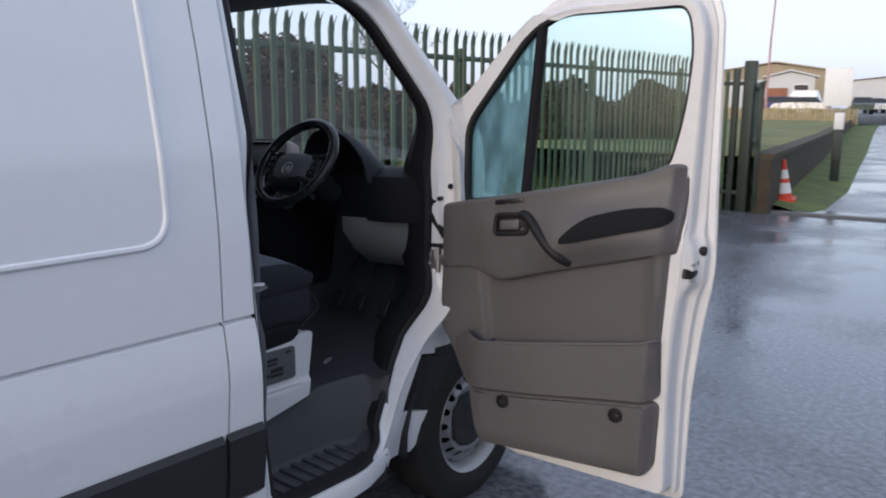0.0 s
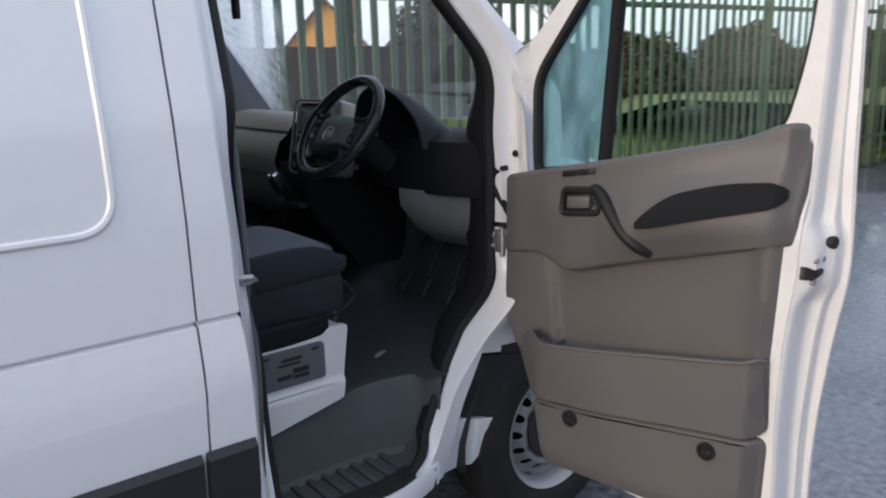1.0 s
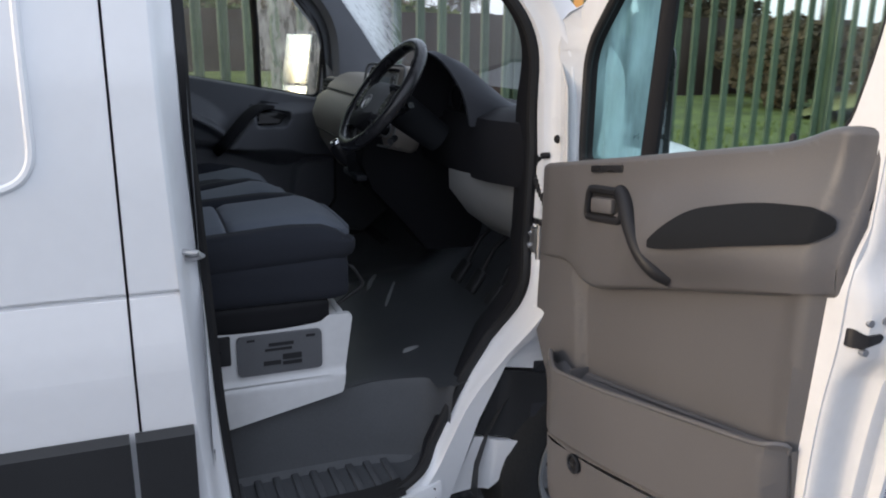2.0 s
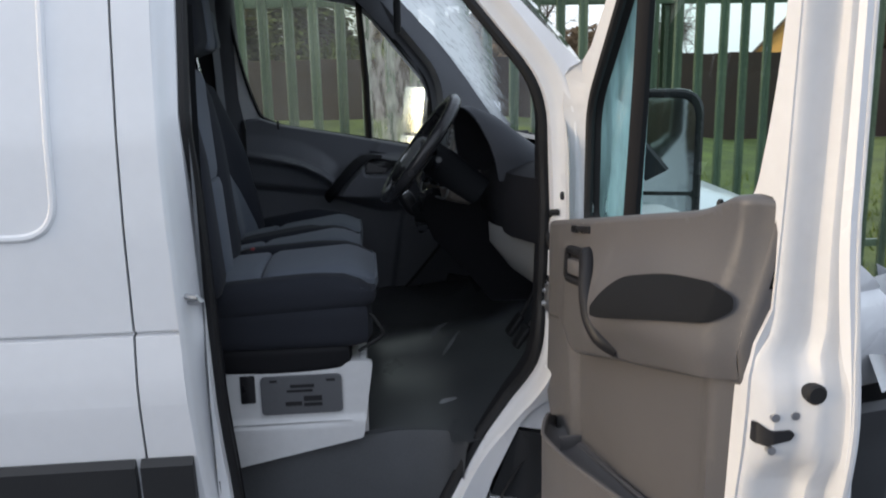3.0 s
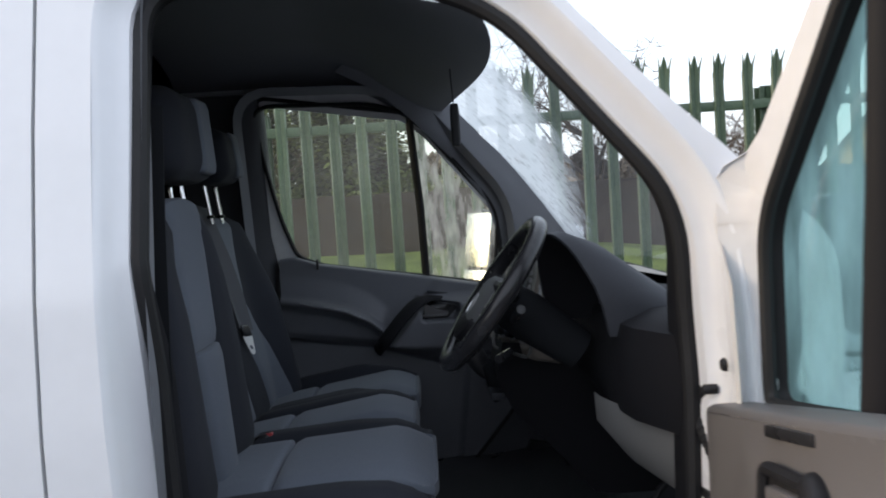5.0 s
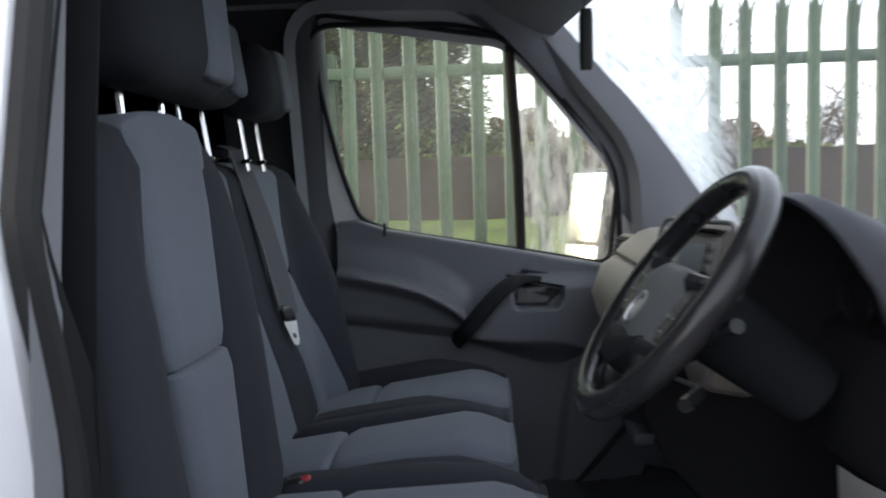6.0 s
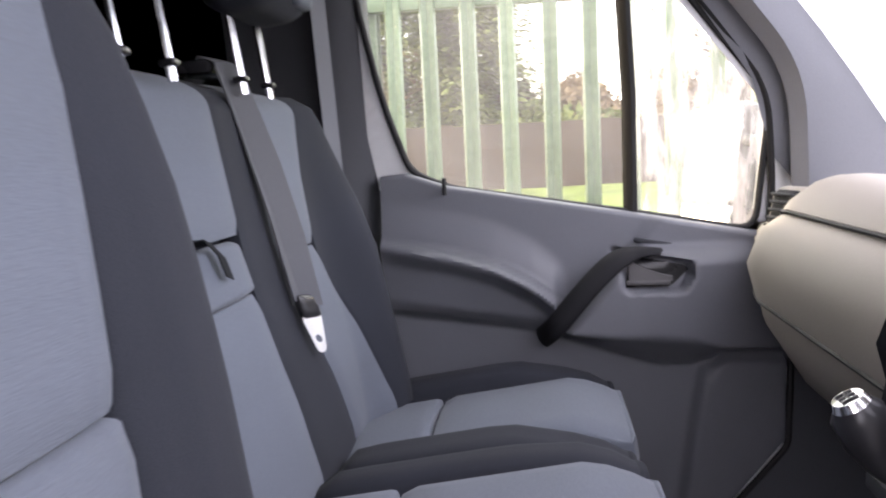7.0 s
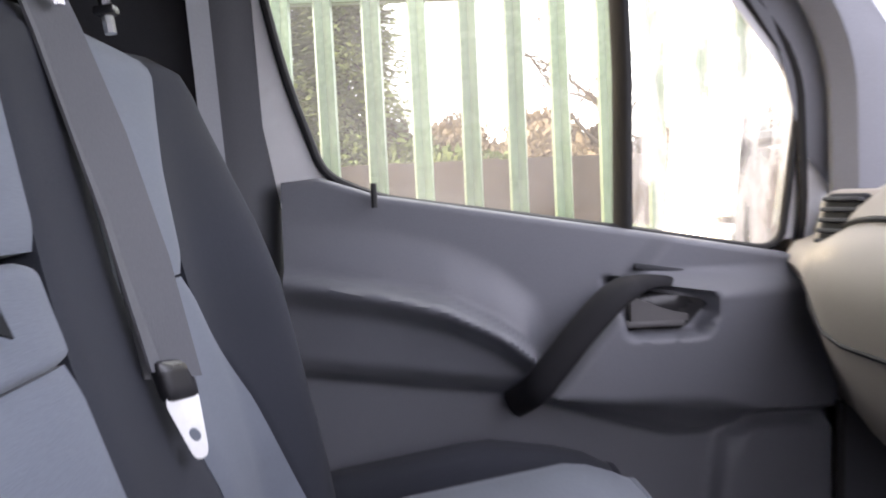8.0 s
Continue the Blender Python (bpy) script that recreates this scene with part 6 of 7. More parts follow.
MID_NEAR, MID_FAR = edge([0, 0.65], [0.075, 0.06]), edge([0.0, 0.1, 0.22, 0.35, 0.65], [-0.31, -0.275, -0.245, -0.232, -0.25])
OUT_NEAR, OUT_FAR = edge([0.0, 0.15, 0.26, 0.4, 0.65], [-0.53, -0.46, -0.395, -0.365, -0.37]), edge([0.0, 0.2, 0.37, 0.5, 0.65], [-0.69, -0.64, -0.575, -0.6, -0.66])
for w0, w1, nm in ((0.0, 0.34, "lumbar_panel"), (0.428, 0.678, "upper_panel")):
    bench_piece(nm, FABRIC_GREY, MID_NEAR, MID_FAR, w0, w1, "grey ribbed cloth panel")
bench_piece("fold_tab", FABRIC_GREY, edge([0, 1], [0.07, 0.07]), edge([0.34, 0.36, 0.41, 0.425], [-0.232, -0.23, -0.222, -0.205]), 0.342, 0.422, "grey fold-down tab", 0.013)
for w0, w1, nm in ((0.0, 0.372, "lumbar_panel"), (0.376, 0.672, "upper_panel")):
    bench_piece(nm, FABRIC_GREY, OUT_NEAR, OUT_FAR, w0, w1, "grey ribbed cloth panel")
bench_piece("centre_band", FABRIC_DARK, MID_FAR, OUT_NEAR, 0.0, 0.675, "dark cloth band between the seats", 0.004)
bench_piece("side_bolster", FABRIC_DARK, OUT_FAR, edge([0, 0.3, 0.67], [-0.805, -0.8, -0.735]), 0.0, 0.662, "dark cloth side bolster", 0.004)
bench_piece("side_bolster", FABRIC_DARK, edge([0, 1], [0.15, 0.14]), MID_NEAR, 0.0, 0.665, "dark cloth side bolster", 0.01)
bm = bmesh.new()
pad(bm, (0.92, 0.1, 0.66), 0.04, BENCH_M @ Matrix.Translation((-0.315, -0.082, 0.325)), 10, lambda a, b, c: (0.03 * (a < 0) * smooth01((c - 0.2) / 0.8), 0, 0))
part("back_shell", bm, FABRIC_DARK, bench)
headrest(bench, -0.035, -1.262, 1.715, 0.25, 0.17, rake=8)
headrest(bench, -0.405, -1.262, 1.715, 0.25, 0.17, rake=8)
cushion(bench, -0.31, 0.14, -1.15, -0.65, 1.036, 0.1, rise=9)
cushion(bench, -0.84, -0.312, -1.15, -0.65, 1.0, 0.1, rise=9, right=0.13, swell=0.035)
bm = bmesh.new()
box(bm, -0.8, 0.1, -1.1, -0.66, 0.64, 0.93, 0.02)
part("bench_box", bm, BULKHEAD, bench)
# pull strap of the fold-down tab
bm = bmesh.new()
ribbon(bm, [BENCH_M @ Vector(p) for p in ((-0.075, 0.0, 0.432), (-0.085, 0.02, 0.43), (-0.1, 0.026, 0.408), (-0.112, 0.025, 0.378))], (0.012, 0, 0.004), 0.002)
part("strap_tab", bm, INSERT, bench, "black pull strap")

# white seat box under the driver's seat
sbox = thing("seat_box", "white steel seat box with a grey battery cover", "seat base")
SIDE = rounded([(-1.03, 0.565), (-0.655, 0.64), (-0.622, 0.86), (-0.69, 0.862), (-0.71, 0.845), (-1.03, 0.84)], [0, 0.01, 0.015, 0.01, 0.01, 0], 3)
bm = bmesh.new()
sheet(bm, SIDE, [], lambda y, z: (0.716 + 0.012 * smooth01((0.7 - z) / 0.015 + 0.5) - 0.007 * band(z, 0.684, 0.692, 0.006) * band(y, -1.1, -0.7, 0.015), y, z), (-0.02, 0, 0), (0.1, 0.008))
part("side_panel", bm, WHITE_IN, sbox, "white painted steel side")
bm = bmesh.new()
box(bm, 0.22, 0.695, -0.66, -0.64, 0.64, 0.86, 0.006)
box(bm, 0.22, 0.695, -1.02, -0.66, 0.845, 0.858, 0.004)
part("front_panel", bm, WHITE_IN, sbox)
bm = bmesh.new()
sheet(bm, rounded([(-0.93, 0.72), (-0.71, 0.72), (-0.71, 0.83), (-0.93, 0.83)], 0.014), [], lambda y, z: (0.724, y, z), (-0.01, 0, 0))
plate = part("cover_plate", bm, PLATE, sbox, "grey plastic battery cover")
for y0, y1, z0, z1 in ((-0.85, -0.785, 0.797, 0.806), (-0.86, -0.79, 0.784, 0.791), (-0.865, -0.82, 0.745, 0.757), (-0.815, -0.765, 0.757, 0.772), (-0.815, -0.765, 0.742, 0.752), (-0.905, -0.885, 0.815, 0.821), (-0.752, -0.728, 0.812, 0.819)):
    bm = bmesh.new()
    box(bm, 0.7245, 0.7262, y0, y1, z0, z1)
    part("label_bar", bm, INK, plate)
bm = bmesh.new()
box(bm, 0.71, 0.722, -0.985, -0.945, 0.755, 0.835, 0.004)
part("socket", bm, GLOSS_BLACK, sbox)

# buckles and belts
buckle = thing("belt_buckle", "black belt buckle with a red button", "buckle")
bm = bmesh.new()
pad(bm, (0.03, 0.04, 0.09), 0.01, tilt(0.245, -1.005, 1.045, 12), 6)
part("body", bm, GLOSS_BLACK, buckle)
bm = bmesh.new()
pad(bm, (0.018, 0.024, 0.014), 0.005, tilt(0.245, -0.998, 1.085, 12), 5)
part("button", bm, RED, buckle, "red release button")
belt = thing("seat_belt", "grey shoulder belt hanging with a bright tongue", "seat belt")
# the webbing comes over the top of the back and hangs down its front
TOP, TIP = Vector((-0.35, -1.274, 1.645)), Vector((-0.371, -1.177, 1.259))
run = (TIP - TOP).normalized()
BELT_M = Matrix.Translation(TIP) @ Matrix(((0.93, 0.35, -run.x), (-0.35, 0.92, -run.y), (0.1, 0.15, -run.z))).to_4x4()
bm = bmesh.new()
pts = [TOP + Vector((-0.05, -0.09, -0.03)), TOP + Vector((-0.02, -0.035, 0.012)), TOP] + [TOP.lerp(TIP, k) + Vector((0, 0.012 * math.sin(math.pi * k), 0)) for k in (0.15, 0.4, 0.7, 1.0)]
ribbon(bm, pts, [Vector((0.025 - 0.004 * k, -0.006 - 0.014 * k, 0.004 * k)) for k in np.linspace(0, 1, 7)], 0.003)
pts = [TOP + Vector((0.006, -0.004, -0.01))] + [TOP.lerp(TIP, k) + Vector((0.007, -0.006 + 0.006 * math.sin(math.pi * k), 0)) for k in (0.2, 0.6, 0.98)]
ribbon(bm, pts, [Vector((0.021, -0.004, 0.004))] * 4, 0.003)
part("webbing", bm, BELT, belt, "grey belt webbing")
bm = bmesh.new()
pad(bm, (0.046, 0.016, 0.04), 0.006, BELT_M @ Matrix.Translation((0, 0, -0.002)), 5)
part("tongue_cover", bm, GLOSS_BLACK, belt)
bm = bmesh.new()
sheet(bm, rounded([(-0.026, 0.0), (0.026, 0.0), (0.021, -0.02), (0.011, -0.062), (-0.011, -0.062), (-0.021, -0.02)], 0.01), [circle(0, -0.04, 0.009, 12)], lambda a, b: BELT_M @ Vector((a, 0.002, b - 0.016)), 0.004)
part("tongue", bm, BELT_STEEL, belt, "bright steel belt tongue")
bm = bmesh.new()
box(bm, -0.05, 0.05, -0.035, 0.035, -0.012, 0.01, 0.008, Matrix.Translation(TOP + Vector((-0.02, -0.05, -0.004))))
part("belt_guide", bm, GLOSS_BLACK, belt)
# passenger B-pillar trim
bm = bmesh.new()
loft(bm, [[(-(half(z) - h), y, z) for h, y in ((0.0, -1.16), (0.03, -1.164), (0.055, -1.175), (0.075, -1.196), (0.088, -1.23), (0.093, -1.27), (0.094, -1.33), (0.09, -1.46))] for z in np.linspace(0.6, 2.05, 24)], caps=False, closed=False)
part("pillar_trim", bm, PILLAR_DARK, van, "dark grey moulded door pillar trim", 80)
bm = bmesh.new()
loft(bm, [[((half(z) - 0.03), -1.02, z), ((half(z) - 0.075), -1.02, z), ((half(z) - 0.1), -1.08, z), ((half(z) - 0.1), -1.46, z)] for z in np.linspace(0.6, 2.03, 20)], caps=False, closed=False)
part("pillar_trim", bm, LINER, van)
# driver's belt lying down the rear pillar
dbelt = thing("seat_belt", "dark driver belt hanging down the door pillar with a bright tongue", "seat belt")
bm = bmesh.new()
ribbon(bm, [(half(z) - 0.118, -1.035, z) for z in (1.8, 1.6, 1.4, 1.2, 1.0, 0.8)], [(0.0, 0.02, 0)] * 6, 0.003)
part("webbing", bm, INSERT, dbelt, "black belt webbing")
bm = bmesh.new()
box(bm, 0.842, 0.852, -1.04, -1.018, 1.385, 1.405, 0.004)
part("tongue_cover", bm, GLOSS_BLACK, dbelt)
bm = bmesh.new()
box(bm, 0.846, 0.85, -1.037, -1.022, 1.355, 1.386, 0.002)
part("tongue", bm, BELT_STEEL, dbelt, "bright steel belt tongue")
# strap hanging at the screen's upper corner
clip = thing("hanging_strap", "short black strap hanging inside the windscreen", "strap")
bm = bmesh.new()
pad(bm, (0.03, 0.026, 0.12), 0.006, Matrix.Translation((-0.16, -0.488, 1.835)), 5)
part("strap", bm, RUBBER, clip)
bm = bmesh.new()
tube(bm, [(-0.16, -0.488, 1.87), (-0.16, -0.5, 2.12)], 0.002, 6)
part("cord", bm, RUBBER, clip)

# ---- palisade fence ----
FX, PITCH = -2.25, 0.1505
PALE_Y0 = 0.16
fence = thing("palisade_fence", "green steel palisade fence with pointed pales", "fence")


def pale_mesh():
    """A pressed W-section pale with a splayed three-pointed top."""
    bm = bmesh.new()
    sec = [(-0.031, -0.009), (-0.025, 0.005), (-0.014, 0.006), (0.0, -0.003), (0.014, 0.006), (0.025, 0.005), (0.031, -0.009), (0.027, -0.008), (0.015, 0.001), (0.0, -0.008), (-0.015, 0.001), (-0.027, -0.008)]
    rows = [[(d, y, z) for y, d in sec] for z in (0.06, 1.2, 2.23)]
    rows.append([(d * 1.0 + 0.004, y * 0.7, 2.28) for y, d in sec])
    rows.append([(d * 0.5 + 0.012, y * 0.12, 2.34) for y, d in sec])
    loft(bm, rows)
    for s in (-1, 1):
        tube(bm, [(0.0, s * 0.021, 2.2), (0.006, s * 0.025, 2.27), (0.03, s * 0.037, 2.335)], [0.009, 0.007, 0.002], 5)
    return finish("pale", bm, GREEN_STEEL)


PALE = pale_mesh()
N0, N1 = -45, 65
for i in range(N0, N1):
    ob = new("pale", PALE)
    ob.parent = fence
    ob.matrix_basis = pose(FX + 0.03 + random.uniform(-0.003, 0.003), PALE_Y0 + i * PITCH, random.uniform(-0.012, 0.012), random.uniform(-0.4, 0.4), 0, random.uniform(-2, 2))
POST_Y = [4.1 - 2.77 * k for k in range(-2, 5)]
for y in POST_Y:
    bm = bmesh.new()
    for a, b, c, d in ((-0.032, 0.032, -0.04, -0.034), (-0.032, 0.032, 0.034, 0.04), (-0.003, 0.003, -0.04, 0.04)):
        box(bm, FX - 0.06 + c, FX - 0.06 + d, y + a, y + b, 0, 2.16)
    part("post", bm, GREEN_STEEL, fence, "green I-section post")
for z in (2.06, 0.45):
    bm = bmesh.new()
    box(bm, FX - 0.012, FX + 0.018, PALE_Y0 + N0 * PITCH - 0.1, 10.0, z - 0.025, z + 0.025, 0.003)
    box(bm, FX - 0.03, FX - 0.012, PALE_Y0 + N0 * PITCH - 0.1, 10.0, z - 0.025, z - 0.019)
    part("rail", bm, GREEN_STEEL, fence, "green angle rail")
# gate: a panel to the square post, and the leaf folded open beyond it
gate = thing("gate_leaf", "green palisade gate leaf standing open on a square post", "gate")
bm = bmesh.new()
box(bm, -1.45, -1.29, 9.95, 10.11, 0, 2.26, 0.01)
part("gate_post", bm, GREEN_DARK, gate, "dark green square post")
bm = bmesh.new()
box(bm, -1.62, -1.53, 9.98, 10.07, 0, 2.15, 0.008)
part("slam_post", bm, GREEN_DARK, gate)
bm = bmesh.new()
for z in (0.25, 1.9):
    box(bm, -2.3, -1.45, 10.0, 10.05, z, z + 0.06, 0.004)
part("panel_rail", bm, GREEN_DARK, gate)
LEAF_M = pose(-1.16, 9.93, 0, 0, 0, 111)
bm = bmesh.new()
for x in (0.0, 2.9):
    box(bm, x, x + 0.07, -0.035, 0.035, 0.08, 1.95, 0.004, LEAF_M)
for z in (0.2, 1.0, 1.85):
    box(bm, 0.0, 2.95, -0.03, 0.03, z, z + 0.06, 0.004, LEAF_M)
part("leaf_frame", bm, GREEN_DARK, gate)
for i in range(5):
    ob = new("gate_pale", PALE)
    ob.parent = gate
    ob.matrix_basis = pose(-2.16 + 0.15 * i, 10.02, -0.2, 0, 0, -90)
for i in range(17):
    ob = new("gate_pale", PALE)
    ob.parent = gate
    ob.matrix_basis = LEAF_M @ pose(0.15 + 0.16 * i, -0.04, -0.36, 0, 0, -90)

# unseen wall, added to darken reflections and side light and close the yard
bm = bmesh.new()
box(bm, 13.0, 13.3, -40, 60, 0, 3.4, 0.02)
tagged(new("wall_yard", finish("wall_yard", bm, BRICK_WALL)), "unseen plain dark brick wall added to darken reflections", "wall", kind="structure")

# ---- beyond the gate: kerb, verge, wall, road furniture ----
bm = bmesh.new()
loft(bm, [[(x, y - 0.07, 0), (x, y - 0.06, 0.03), (x, y + 0.06, 0.035), (x, y + 0.12, 0.0)] for x, y in ((-1.0, 10.15), (0.6, 10.36), (6, 11.0), (30, 14))])
tagged(new("kerb", finish("kerb", bm, ASPHALT_DRY)), "low worn kerb across the yard entrance", "kerb", kind="structure")
WALL_LINE = [(-1.07, 9.95, 0.9), (-1.65, 13.4, 0.88), (-3.3, 22.3, 0.8), (-6.7, 39.5, 0.68), (-9.5, 54, 0.6), (-15.6, 86, 0.45)]
EDGE_LINE = [(-0.5, 10.45), (-0.4, 11), (-0.75, 14.1), (-1.8, 20), (-3.2, 28), (-6.26, 44.7), (-8.6, 58), (-13.2, 84)]
bm = bmesh.new()
wl_y = [p[1] for p in WALL_LINE]
rows = []
for x, y in EDGE_LINE:
    wx = float(np.interp(y, wl_y, [p[0] for p in WALL_LINE]))
    rows.append([(wx + (x - wx) * k, y, 0.12 * (1 - k) ** 1.5 + 0.03 * math.sin(9 * y + 7 * k) * k * (1 - k)) for k in np.linspace(0, 1, 7)])
loft(bm, rows, caps=False, closed=False)
tagged(new("verge", finish("verge", bm, GRASS)), "strip of rough grass along the road", "grass", kind="structure")
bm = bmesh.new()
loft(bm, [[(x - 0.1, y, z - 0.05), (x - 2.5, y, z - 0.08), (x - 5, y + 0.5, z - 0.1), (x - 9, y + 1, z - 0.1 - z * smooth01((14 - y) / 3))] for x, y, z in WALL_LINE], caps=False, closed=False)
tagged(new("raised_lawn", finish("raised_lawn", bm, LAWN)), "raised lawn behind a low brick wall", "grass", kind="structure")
wall = thing("garden_wall", "low dark mossy brick retaining wall", "wall")
bm = bmesh.new()
loft(bm, [[(x - 0.12, y, 0), (x + 0.12, y, 0), (x + 0.12, y, z - 0.08), (x - 0.12, y, z - 0.08)] for x, y, z in WALL_LINE])
part("core", bm, BRICK_WALL, wall)
bm = bmesh.new()
loft(bm, [[(x - 0.15, y, z - 0.08), (x + 0.15, y, z - 0.08), (x + 0.15, y, z), (x - 0.15, y, z)] for x, y, z in WALL_LINE])
part("coping", bm, BRICK_WALL, wall)

cone = thing("traffic_cone", "orange and white traffic cone on the verge", "cone", at=pose(-1.12, 11.3, 0.06, 4, -3, 12))
bm = bmesh.new()
box(bm, -0.19, 0.19, -0.19, 0.19, 0, 0.05, 0.015)
part("base", bm, CONE_RED, cone)
for r0, z0, r1, z1, mt in ((0.14, 0.05, 0.125, 0.14, CONE_RED), (0.125, 0.14, 0.093, 0.31, CONE_WHITE), (0.093, 0.31, 0.08, 0.38, CONE_RED), (0.08, 0.38, 0.055, 0.52, CONE_WHITE), (0.055, 0.52, 0.028, 0.68, CONE_RED)):
    bm = bmesh.new()
    lathe(bm, [(r0, z0), (r1, z1)] + ([(0.0, z1)] if z1 > 0.6 else []), Matrix.Identity(4), 24)
    part("cone_band", bm, mt, cone)
marker = thing("marker_post", "weathered white-topped timber marker post", "post", at=pose(-1.46, 16.05, 0, 0, 0, 10))
bm = bmesh.new()
box(bm, -0.09, 0.09, -0.09, 0.09, 0, 1.1, 0.01)
part("shaft", bm, GREEN_DARK, marker)
bm = bmesh.new()
box(bm, -0.095, 0.095, -0.095, 0.095, 1.1, 1.45, 0.02)
part("cap", bm, CONE_WHITE, marker)
sign = thing("sign_board", "blank white sign board on two posts", "sign", at=pose(-9.5, 50.5, 0.5, 0, 0, 10))
bm = bmesh.new()
box(bm, -0.76, 0.76, -0.03, 0.03, 1.0, 3.25, 0.01)
part("board", bm, SIGN_WHITE, sign)
for x in (-0.6, 0.65):
    bm = bmesh.new()
    box(bm, x - 0.05, x + 0.05, 0.03, 0.1, 0, 3.1)
    part("post", bm, TIMBER, sign)
mast = thing("mast", "tall thin faded red mast", "mast", at=pose(-16.0, 58, 0))
bm = bmesh.new()
tube(bm, [(0, 0, 0), (0.05, 0, 6), (0.35, 0, 14)], [0.09, 0.08, 0.05], 8)
part("pole", bm, PINK_STEEL, mast)
pf = thing("picket_fence", "low pale timber board fence", "fence")
P0, P1 = Vector((-24.5, 58)), Vector((-9.3, 55))
for i in range(70):
    p = P0.lerp(P1, i / 69)
    bm = bmesh.new()
    box(bm, p.x - 0.085, p.x + 0.085, p.y - 0.012, p.y + 0.012, 0.3, 1.32 + random.uniform(-0.03, 0.05))
    part("board", bm, TIMBER, pf)


def shed(name, label, x, y, w, d, h, ridge, wall_mat, roof_mat, turn, doors=(), windows=()):
    t = thing(name, label, "building", at=pose(x, y, 0, 0, 0, turn))
    bm = bmesh.new()
    loft(bm, [[(-w / 2, yy, 0), (w / 2, yy, 0), (w / 2, yy, h), (0, yy, h + ridge), (-w / 2, yy, h)] for yy in (-d / 2, d / 2)])
    part("wall", bm, wall_mat, t)
    bm = bmesh.new()
    loft(bm, [[(-w / 2 - 0.4, yy, h - 0.05), (0, yy, h + ridge + 0.12), (w / 2 + 0.4, yy, h - 0.05), (w / 2 + 0.4, yy, h + 0.1), (0, yy, h + ridge + 0.3), (-w / 2 - 0.4, yy, h + 0.1)] for yy in (-d / 2 - 0.3, d / 2 + 0.3)])
    part("roof", bm, roof_mat, t)
    for x0, x1, z0, z1, mt in doors:
        bm = bmesh.new()
        box(bm, x0, x1, -d / 2 - 0.12, -d / 2 + 0.05, z0, z1, 0.03)
        part("door", bm, mt, t)
    for x0, x1, z0, z1 in windows:
        bm = bmesh.new()
        box(bm, x0, x1, -d / 2 - 0.1, -d / 2 + 0.05, z0, z1, 0.02)
        wd = part("window", bm, SIGN_WHITE, t)
        bm = bmesh.new()
        box(bm, x0 + 0.1, x1 - 0.1, -d / 2 - 0.13, -d / 2, z0 + 0.1, z1 - 0.1)
        part("pane", bm, DARK_GLASS, wd)
    return t


shed("warehouse", "tan clad warehouse with pale roller doors", -29.5, 104, 13, 10, 5.4, 0.9, SHED, SHED, 18, [(-5.5, -0.5, 0, 4.4, SHED_GREY), (0.5, 4, 0, 4.2, SHED_DARK)])
shed("workshop", "white clad workshop with brick base", -22.9, 88, 4.6, 5, 4.3, 0.5, SHED_GREY, SHED_GREY, 16, [(-2.1, -0.2, 0, 3.2, BRICK_RED)], [(0.3, 1.8, 2.6, 3.6)])
shed("far_unit", "long low brown clad industrial unit", -13.5, 150, 32, 16, 5.2, 1.6, SHED_GREY, SHED_DARK, 6, [(-12, 12, 0, 1.6, SHED_DARK)])


def car(name, label, x, y, turn, paint, van_like=False):
    t = thing(name, label, "car", "parked cars beyond the yard", at=pose(x, y, 0.75, 0, 0, turn))
    L, W = (4.4, 1.75) if not van_like else (5.0, 1.9)
    bm = bmesh.new()
    prof = [(-L / 2, 0.4), (-L / 2, 0.85), (-L / 2 + 0.15, 0.95), (-1.1, 0.98), (1.0, 0.98), (L / 2 - 0.2, 0.85), (L / 2, 0.65), (L / 2, 0.35)]
    loft(bm, [[(sx * W / 2, yy, zz) for yy, zz in prof] for sx in (-1, -0.9, 0.9, 1)])
    part("body", bm, paint, t)
    bm = bmesh.new()
    top = 1.45 if not van_like else 2.1
    loft(bm, [[(-W / 2 + 0.1 + i, -1.7, 0.96) if False else (sx * (W / 2 - 0.08 - i), yy, zz) for sx, yy in ((-1, -1.75 + 3 * i), (1, -1.75 + 3 * i), (1, 1.15 - 4 * i), (-1, 1.15 - 4 * i))] for i, zz in ((0.0, 0.96), (0.14, top - 0.05))])
    part("cabin", bm, DARK_GLASS if not van_like else paint, t)
    bm = bmesh.new()
    box(bm, -W / 2 + 0.2, W / 2 - 0.2, -1.35, 0.6, top - 0.06, top, 0.03)
    part("roof", bm, paint, t)
    for sx in (-1, 1):
        for wy in (-1.35, 1.35):
            bm = bmesh.new()
            lathe(bm, [(0.0, 0.0), (0.2, 0.0), (0.31, -0.02), (0.31, -0.18), (0.0, -0.18)], Matrix.Translation((sx * W / 2, wy, 0.31)) @ Matrix.Rotation(sx * math.pi / 2, 4, "Y"), 16)
            part("wheel", bm, TYRE, t)
    return t


bm = bmesh.new()
box(bm, -45, -10.8, 62, 130, 0.0, 0.75, 0.02)
tagged(new("car_park", finish("car_park", bm, ASPHALT_DRY)), "raised car park beyond the board fence", "pavement", kind="structure")
car("parked_car", "dark blue hatchback parked beyond the fence", -18.9, 70, 100, CAR_BLUE)
car("parked_car", "silver saloon parked beyond the fence", -16.9, 70, 100, CAR_SILVER)
car("parked_car", "white van parked beyond the fence", -19.0, 78, 95, WHITE, True)
car("parked_car", "dark green people carrier at the roadside", -13.2, 75, 15, CAR_DARK)
car("parked_car", "silver hatchback at the roadside", -13.9, 84, 15, CAR_SILVER)
car("parked_car", "white hatchback at the roadside", -14.5, 92, 15, WHITE)

